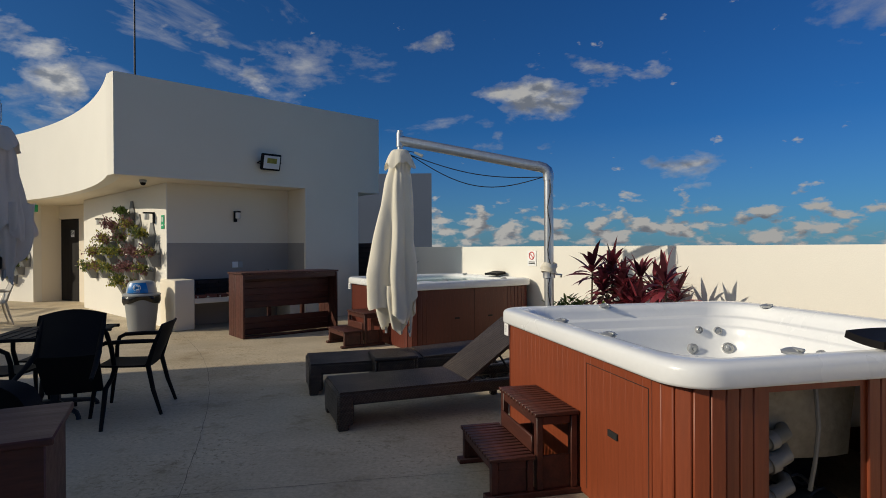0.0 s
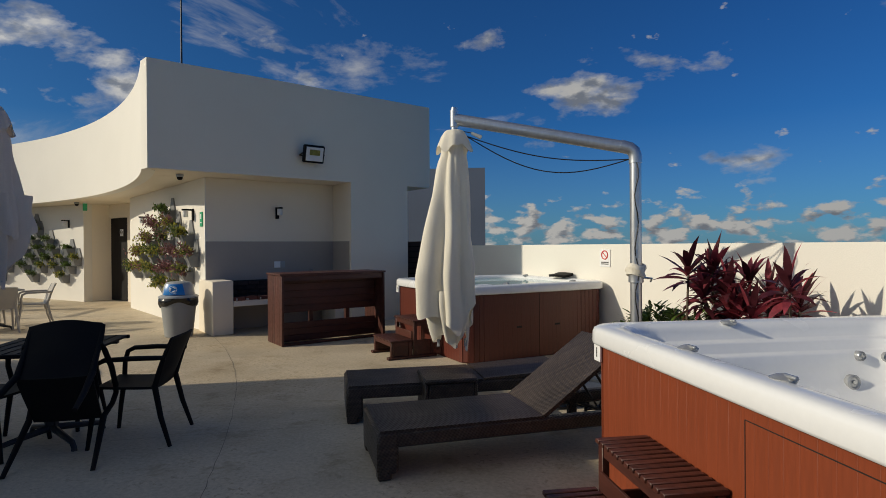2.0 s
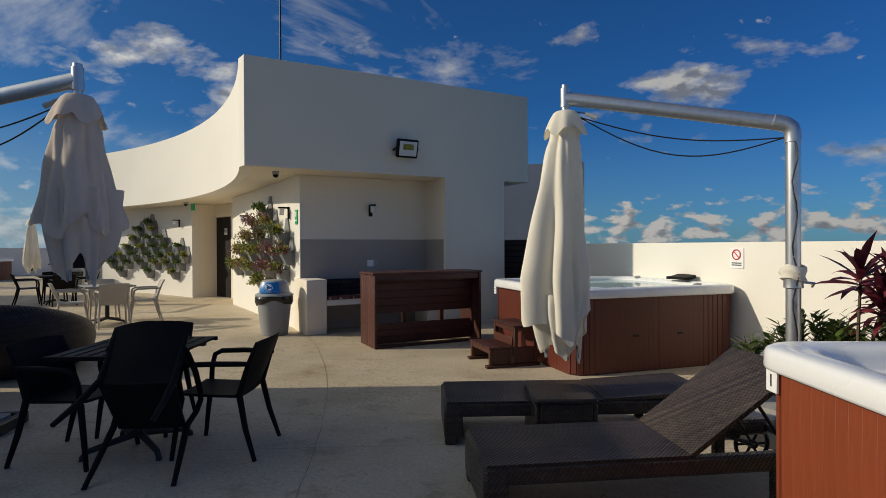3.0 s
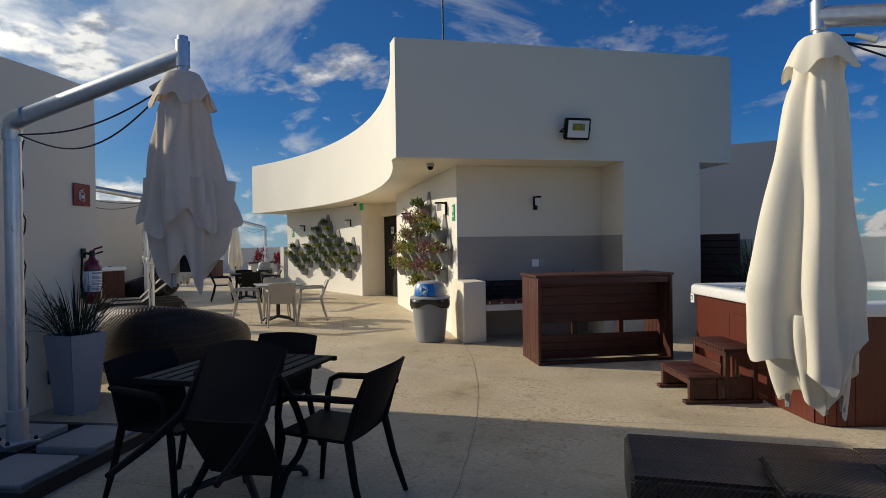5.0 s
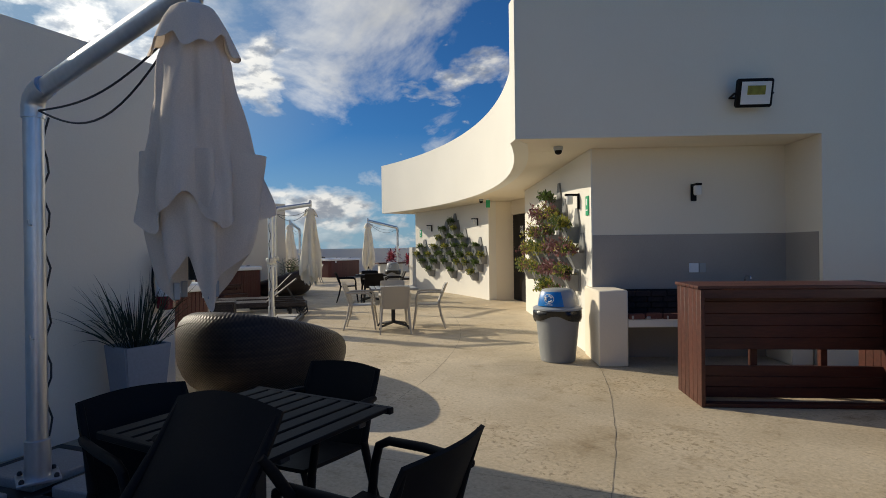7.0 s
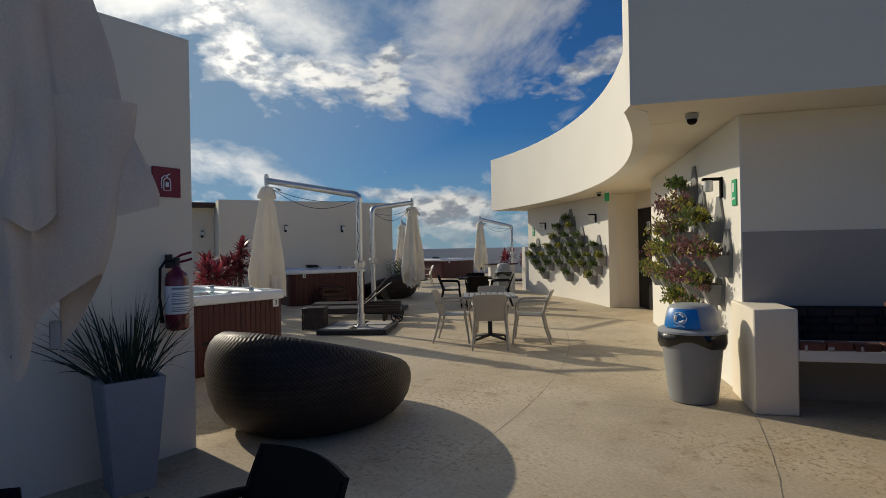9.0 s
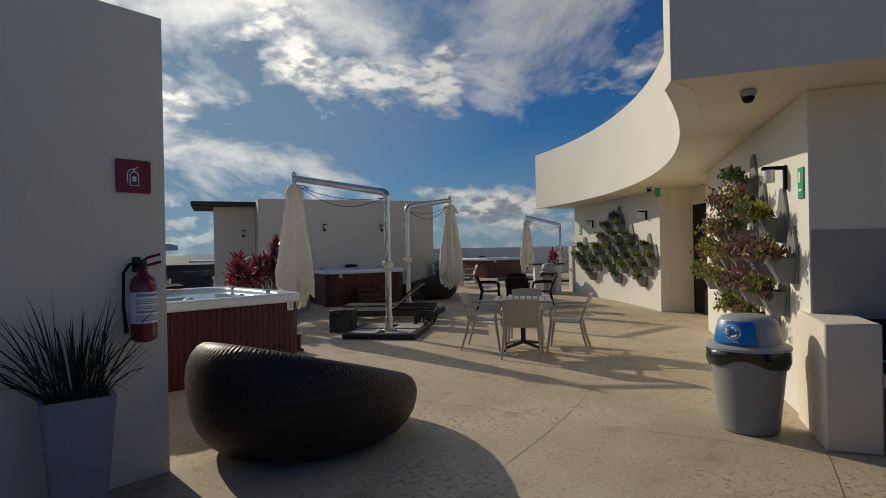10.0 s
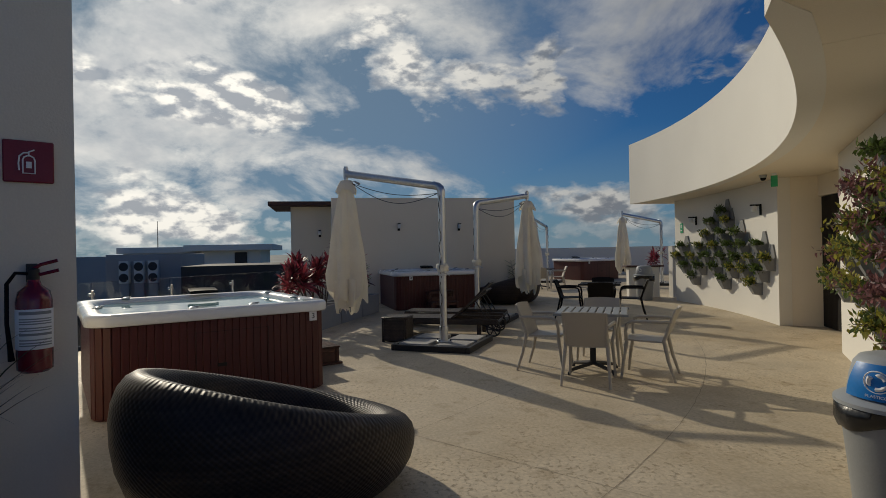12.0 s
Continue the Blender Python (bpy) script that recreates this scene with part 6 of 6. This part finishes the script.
house("villa", "white flat-roofed villa beyond the balustrade", -62, -54, -3.6, 1.2, -14, 1.8, 1.1, [(3.2, 15.1, 1.0, 1.1), (1.2, 12, 1.0, 1.2)])
house("neighbour_roof", "grey rooftop plant room with air conditioners", -46, -39.6, -5.8, -1.7, -14, 1.6, 0.0, [], FAR_GREY)
house("neighbour_slab", "low white roof behind the plant room", -64, -56, -10.2, -4.9, -14, 1.7, 0.4, [], STUCCO_W)
house("neighbour_pale", "pale low rooftop with a dark window", -62, -54, -19, -10.3, -14, 1.5, 0.0, [(3.0, 14.2, 1.4, 0.9)], FAR_GREY)
house("neighbour_dark", "dark timber-clad building below", -44, -36.5, -1.0, 6.0, -14, 0.88, 0.0, [], FAR_DARK)
house("low_building", "dark low building below the balustrade", -30, -26, -22, 5.0, -14, -0.6, 0.0, [], FAR_DARK)
for k in range(7):
    a = 62 + 9 * k
    d = 160 + 50 * ((k * 37) % 5)
    x, y = -d * math.sin(radians(a)) * 1.0, d * math.cos(radians(a))
    house("distant_building", "pale distant building near the horizon", x - 8, x + 8, y - 6 - (k % 3) * 5, y + 6, -14, -4.5 + (k * 5 % 4), 0.4, [(4 + 3 * j, 6, 1.6, 1.8) for j in range(3)], STUCCO_W if k % 2 else FAR_GREY)
for y in (-4.72, -3.92, -3.16):
    ac = thing("air_conditioner", Matrix.Translation((-39.38, y, -0.08)), "white air-conditioning unit with twin fans", "air conditioner", "air conditioners")
    box_part("case", (0, 0, 0.65), (0.4, 0.52, 1.3), STUCCO_W, ac, 0.02)
    for z in (0.33, 0.97):
        bm = bmesh.new()
        tube(bm, [(0.21, 0.22 * math.cos(t), z + 0.22 * math.sin(t)) for t in [k * math.pi / 10 for k in range(20)]], 0.03, 6, True)
        lathe(bm, [(0.21, 0.0), (0.21, 0.012), (0.06, 0.02)], 18, Matrix.Translation((0.2, 0, z)) @ pose(0, 0, 0, 0, 90, 0))
        part("fan_grille", bm, FAR_DARK, ac)
    box_part("stand", (0, 0, -6.96), (0.3, 0.5, 13.9), FAR_GREY, ac, 0.02)
copy_thing(an, Matrix.Translation((-58, -8.0, 2.1)) @ Matrix.Diagonal((1.3, 1.3, 0.38, 1)))

# ---------- planting ----------


def leaf(bm, base, d, length, width, droop=0.4, roll=0.0, segs=4):
    """A tapering, folded and drooping blade."""
    d = Vector(d).normalized()
    side = d.cross(Vector((0, 0, 1)))
    if side.length < 0.05:
        side = Vector((1, 0, 0))
    side.normalize()
    upv = side.cross(d).normalized()
    side = (side * math.cos(roll) + upv * math.sin(roll)).normalized()
    prev = None
    p = Vector(base)
    for i in range(segs + 1):
        f = i / segs
        w = width * (0.25 + 1.6 * f) if f < 0.4 else width * (0.89 - 0.0) * (1 - ((f - 0.4) / 0.6) ** 1.8)
        l, r = bm.verts.new(p - side * w / 2), bm.verts.new(p + side * max(w, 0.001) / 2)
        if prev:
            bm.faces.new((prev[0], prev[1], r, l))
        prev = (l, r)
        p = p + d * (length / segs)
        d = (d + Vector((0, 0, -droop / segs * (1 + f)))).normalized()


def small_leaf(bm, p, d, ln, w):
    d = Vector(d).normalized()
    s = d.cross(Vector((random.random() - 0.5, random.random() - 0.5, random.random() + 0.1))).normalized() * w / 2
    p = Vector(p)
    a = [bm.verts.new(q) for q in (p, p + d * ln * 0.45 + s, p + d * ln, p + d * ln * 0.45 - s)]
    bm.faces.new(a)


def cordyline(m, label, stems, height, leaves=26, red=0.6, seed=0):
    rnd = random.Random(seed)
    cd = thing("cordyline", m, label, "plant", "red cordylines")
    bms = {LEAF_RED: bmesh.new(), LEAF_DARK: bmesh.new()}
    bt = bmesh.new()
    for s in range(stems):
        a = rnd.random() * 6.28
        r = 0.05 + 0.20 * rnd.random()
        h = height * (0.62 + 0.42 * rnd.random())
        top = Vector((r * math.cos(a) * 1.5, r * math.sin(a) * 1.5, h - 0.22))
        tube(bt, [(0.3 * r * math.cos(a), 0.3 * r * math.sin(a), 0), tuple(top * 0.5), tuple(top)], [0.016, 0.013, 0.010], 6)
        for k in range(leaves):
            f = k / leaves
            t = k * 2.4 + rnd.random()
            el = 1.35 - 1.75 * (1 - f) + 0.25 * rnd.random()
            d = Vector((math.cos(t) * math.cos(el), math.sin(t) * math.cos(el), math.sin(el)))
            ln = 0.24 + 0.15 * rnd.random()
            leaf(bms[LEAF_RED if rnd.random() < red else LEAF_DARK], top + Vector((0, 0, 0.16 * f - 0.10)), d, ln, 0.066 + 0.026 * rnd.random(), 0.3 + 0.9 * rnd.random(), rnd.random() - 0.5)
    tagged(part("stem", bt, STEM, cd), kind="stuff")
    for mat, b in bms.items():
        tagged(part("foliage", b, mat, cd, "glossy red strap leaves" if mat is LEAF_RED else "", sharp=80), kind="stuff")
    return cd


def bushy(m, label, mat, n, r, h, seed=0, ln=0.13, w=0.05):
    rnd = random.Random(seed)
    pl = thing("leafy_shrub", m, label, "plant", "green shrubs")
    b, bt = bmesh.new(), bmesh.new()
    for s in range(n):
        a, rr = rnd.random() * 6.28, r * math.sqrt(rnd.random())
        top = Vector((rr * math.cos(a), rr * math.sin(a), h * (0.6 + 0.4 * rnd.random())))
        foot = Vector((0.35 * top.x, 0.35 * top.y, 0))
        tube(bt, [tuple(foot), tuple(foot.lerp(top, 0.6)), tuple(top)], [0.008, 0.006, 0.003], 5)
        for k in range(12):
            p = foot.lerp(top, 0.35 + 0.65 * k / 12)
            t = k * 3.14 + a + 0.5 * rnd.random()
            leaf(b, p, (math.cos(t), math.sin(t), 0.7), ln * (0.8 + 0.5 * rnd.random()), w, 0.3, rnd.random() - 0.5, 3)
    tagged(part("stem", bt, STEM, pl), kind="stuff")
    tagged(part("foliage", b, mat, pl, sharp=80), kind="stuff")
    return pl


def trough(m, length, label, w=0.5, h=0.42):
    tr = thing("planter_trough", m, label, "planter", "grey planter troughs")
    bm = bmesh.new()
    for s in (-1, 1):
        bx(bm, (0, s * (w / 2 - 0.02), h / 2), (length, 0.04, h), 0.006)
        bx(bm, (s * (length / 2 - 0.02), 0, h / 2), (0.04, w - 0.08, h), 0.006)
    part("box", bm, PLANTER, tr)
    box_part("soil", (0, 0, h - 0.09), (length - 0.08, w - 0.08, 0.06), SOIL, tr, 0.0)
    return tr


PA = math.degrees(math.atan2(PDIR.y, PDIR.x))
trough(pose(*par(4.25, 0.72), 0, 0, 0, PA), 2.6, "long grey planter trough by the parapet")
for k, (s, d, hh, st) in enumerate(((3.98, 0.92, 1.26, 2), (4.22, 0.75, 1.06, 4), (4.52, 0.88, 1.06, 3), (4.62, 0.6, 1.04, 4), (4.95, 0.72, 1.14, 3))):
    cordyline(pose(*par(s, d), 0.36, 0, 0, 40 * k), "dark red cordyline in the parapet trough", st, hh - 0.1, 24, 0.45, 20 + k)
for k, (s, d) in enumerate(((3.42, 0.85), (3.66, 0.72), (3.88, 0.86), (4.2, 0.7))):
    bushy(pose(*par(s, d), 0.36, 0, 0, 50 * k), "glossy green shrub in the parapet trough", LEAF_GREEN, 14, 0.24, 0.48, 40 + k, 0.12, 0.05)
bushy(pose(0.95, 8.12, 0.0, 0, 0, 0), "low yellow-green shrub behind the filled tub", LEAF_GREEN, 14, 0.22, 0.62, 50, 0.16, 0.06)

TD = Vector((-2.5, 1.13)).normalized()
for k, t in enumerate((0.55, 1.75, 2.95)):
    p = Vector((-14.75, 6.42)) + TD * t
    trough(frame_xy(p, TD), 1.15, "grey planter trough behind the shaded tub", 0.5, 0.45)
for k, (x, y, hh) in enumerate(((-14.7, 6.15, 1.15), (-15.2, 6.5, 1.2), (-15.75, 6.75, 1.1), (-16.4, 7.05, 1.5), (-17.0, 7.3, 1.2))):
    cordyline(pose(x, y, 0.40, 0, 0, 70 * k), "bright red cordyline in a grey trough", 5, hh - 0.12, 32, 0.7, 60 + k)
bushy(pose(-17.35, 7.6, 0.4, 0, 0, 0), "dark green shrub in a grey trough", LEAF_GREEN, 10, 0.25, 0.9, 71, 0.2, 0.05)
bushy(pose(-19.95, 12.55, 0.0, 0, 0, 0), "dark green shrub by the far block", LEAF_GREEN, 14, 0.3, 1.2, 72, 0.24, 0.05)
cordyline(pose(-24.3, 19.9, 0.0, 0, 0, 0), "red cordyline by the far counter", 5, 1.55, 24, 0.7, 80)
cordyline(pose(-22.9, 19.9, 0.0, 0, 0, 0), "red cordyline by the far counter", 5, 1.35, 24, 0.7, 81)


def grass_planter(m, label, blades=150, seed=0, h=0.74, wt_=0.44, wb_=0.29, reach=0.62):
    rnd = random.Random(seed)
    gp = thing("grass_planter", m, label, "planter", "tapered planters")
    bm = bmesh.new()
    rings = []
    for z, w in ((0.0, wb_), (h, wt_), (h, wt_ - 0.05), (h - 0.08, wt_ - 0.06)):
        rings.append([bm.verts.new((sx * w / 2, sy * w / 2, z)) for sx, sy in ((-1, -1), (1, -1), (1, 1), (-1, 1))])
    skin(bm, rings)
    bmesh.ops.bevel(bm, geom=[e for e in bm.edges if abs(e.verts[0].co.z - e.verts[1].co.z) > 0.5], offset=0.012, segments=2, affect="EDGES")
    part("pot", bm, PLANTER, gp, "tapered square slate-grey pot")
    b = bmesh.new()
    for k in range(blades):
        a, r = rnd.random() * 6.28, 0.14 * math.sqrt(rnd.random())
        el = 0.75 + 0.8 * rnd.random()
        leaf(b, (r * math.cos(a), r * math.sin(a), h - 0.06), (math.cos(a) * math.cos(el), math.sin(a) * math.cos(el), math.sin(el)), reach * (0.55 + 0.6 * rnd.random()), 0.013, 0.25 + 1.1 * rnd.random() ** 2, rnd.random(), 6)
    tagged(part("grass", b, GRASS, gp, "", sharp=80), kind="stuff")
    return gp


grass_planter(pose(-6.42, 5.085, 0, 0, 0, 14.5), "tapered slate-grey planter with dark arching grass at the wall", 150, 5, 0.715, 0.365, 0.25, 0.60)
grass_planter(pose(-1.95, 12.7, 0, 0, 0, 20), "grey planter with upright grass by the timber screen", 150, 6, 0.8, 0.9, 0.8, 0.8)

# wall pots and their plants


def pot_mesh():
    bm = bmesh.new()
    # back plate with a pointed top, then the pocket
    pts = [(-0.105, -0.14), (0.105, -0.14), (0.125, 0.10), (0.045, 0.30), (-0.045, 0.30), (-0.125, 0.10)]
    fr = [bm.verts.new((x, 0.022, z)) for x, z in pts]
    bk = [bm.verts.new((x, 0.002, z)) for x, z in pts]
    bm.faces.new(fr)
    bm.faces.new(bk[::-1])
    for k in range(6):
        bm.faces.new((fr[k], fr[(k + 1) % 6], bk[(k + 1) % 6], bk[k]))
    rings = []
    for z, w, dpt in ((-0.135, 0.155, 0.10), (0.06, 0.235, 0.19), (0.06, 0.215, 0.17), (0.02, 0.205, 0.16)):
        rings.append([bm.verts.new(v) for v in ((-w / 2, 0.023, z), (w / 2, 0.023, z), (w / 2 - 0.03, dpt, z), (-w / 2 + 0.03, dpt, z))])
    skin(bm, rings)
    bmesh.ops.scale(bm, vec=(1.25, 1.25, 1.15), verts=bm.verts)
    return mesh_of("pot", bm, POT)


POT_MESH = pot_mesh()


def wall_pot(m, label, kinds, leaves, reach, hang, seed, group):
    rnd = random.Random(seed)
    random.seed(seed)
    wp = thing("wall_planter", m, label, "wall planter", group)
    part("pot", POT_MESH, POT, wp)
    bms = [bmesh.new() for _ in kinds]
    bt = bmesh.new()
    stems = max(4, leaves // 14)
    for s in range(stems):
        a = rnd.random() * 3.14
        b = bms[s % len(kinds)]
        ln = reach * (0.5 + 0.7 * rnd.random())
        p = Vector(((rnd.random() - 0.5) * 0.22, 0.07 + 0.12 * rnd.random(), 0.05))
        d = Vector((math.cos(a) * 0.8, 0.25 + 0.5 * rnd.random(), 0.35 + 0.9 * rnd.random())).normalized()
        pts = [tuple(p)]
        for k in range(7):
            p = p + d * ln / 7
            d = (d + Vector((0.12 * (rnd.random() - 0.5), 0.04, -hang * (0.10 + 0.16 * rnd.random())))).normalized()
            p.y = max(p.y, 0.04)
            pts.append(tuple(p))
            for j in range(max(1, leaves // stems // 7 + 1)):
                e = rnd.random() * 6.28
                small_leaf(b, p + Vector((0.02 * math.cos(e), 0.02 * math.sin(e * 1.3), 0.02 * math.sin(e))), (math.cos(e), 0.5 * math.sin(e * 2) + 0.2, math.sin(e) + 0.2), 0.045 + 0.045 * rnd.random(), 0.022 + 0.020 * rnd.random())
        tube(bt, pts, 0.003, 4)
    tagged(part("stem", bt, STEM, wp), kind="stuff")
    for b, mat in zip(bms, kinds):
        tagged(part("foliage", b, mat, wp, sharp=80), kind="stuff")
    return wp


# diamond on the west wall: (row height, how many, offset)
rows = [(2.20, [0.0]), (1.98, [-0.62, 0.18]), (1.70, [-0.86, 0.0, 0.71]), (1.42, [-2.15, -1.26, -0.45, 0.24, 0.98, 1.8]), (1.16, [-2.42, -1.67, -0.9, -0.08, 0.67, 1.43, 2.15]),
        (0.93, [-2.1, -1.26, -0.45, 0.37, 1.08, 1.86]), (0.66, [-1.6, -0.04, 1.5])]
G5 = "wall planters on the west wall"
sd = 200
for z, offs in rows:
    for o in offs:
        sd += 1
        a = 75.4 - math.degrees(o / PW)
        kinds = [[LEAF_MID, LEAF_GREEN], [LEAF_MID], [LEAF_GREEN, LEAF_MID], [LEAF_YEL, LEAF_MID], [LEAF_MID, LEAF_YEL]][sd % 5]
        wall_pot(on_arc(PW, a, z), "grey wall pot with %s" % ["leafy green succulents", "pale green succulents", "dark green foliage", "yellow-green foliage", "mixed green foliage"][sd % 5], kinds, 260, 0.135, 0.3, sd, G5)
G6 = "wall planters on the east wall"
spots = [(1.85, 2.15), (1.45, 1.86), (2.45, 1.86), (0.70, 1.66), (1.90, 1.58), (3.05, 1.58), (0.42, 1.30), (1.15, 1.30), (2.0, 1.28), (2.9, 1.30), (3.8, 1.30), (0.72, 0.98), (1.65, 0.98), (2.6, 0.95), (3.5, 0.98), (4.4, 0.95), (1.05, 0.66), (2.1, 0.68)]
for k, (s, z) in enumerate(spots):
    kinds = [[LEAF_PUR, LEAF_MID], [LEAF_PUR, LEAF_MID, LEAF_YEL], [LEAF_PUR], [LEAF_YEL, LEAF_MID], [LEAF_PUR, LEAF_MID]][k % 5]
    if s > 2.5:
        kinds = [LEAF_YEL, LEAF_PUR, LEAF_YEL]
    if s > 1.8 and z < 1.5 and k % 2:
        kinds = [LEAF_YEL, LEAF_MID]
    if k == 0:
        kinds = [LEAF_GREEN, LEAF_MID]
    wall_pot(east_wall(s, z), "grey wall pot with %s" % ("yellow-green and purple foliage" if s > 2.5 else "green foliage" if k == 0 else "purple trailing plants"), kinds, 330, 0.30 if k else 0.2, 0.7, 300 + k, G6)
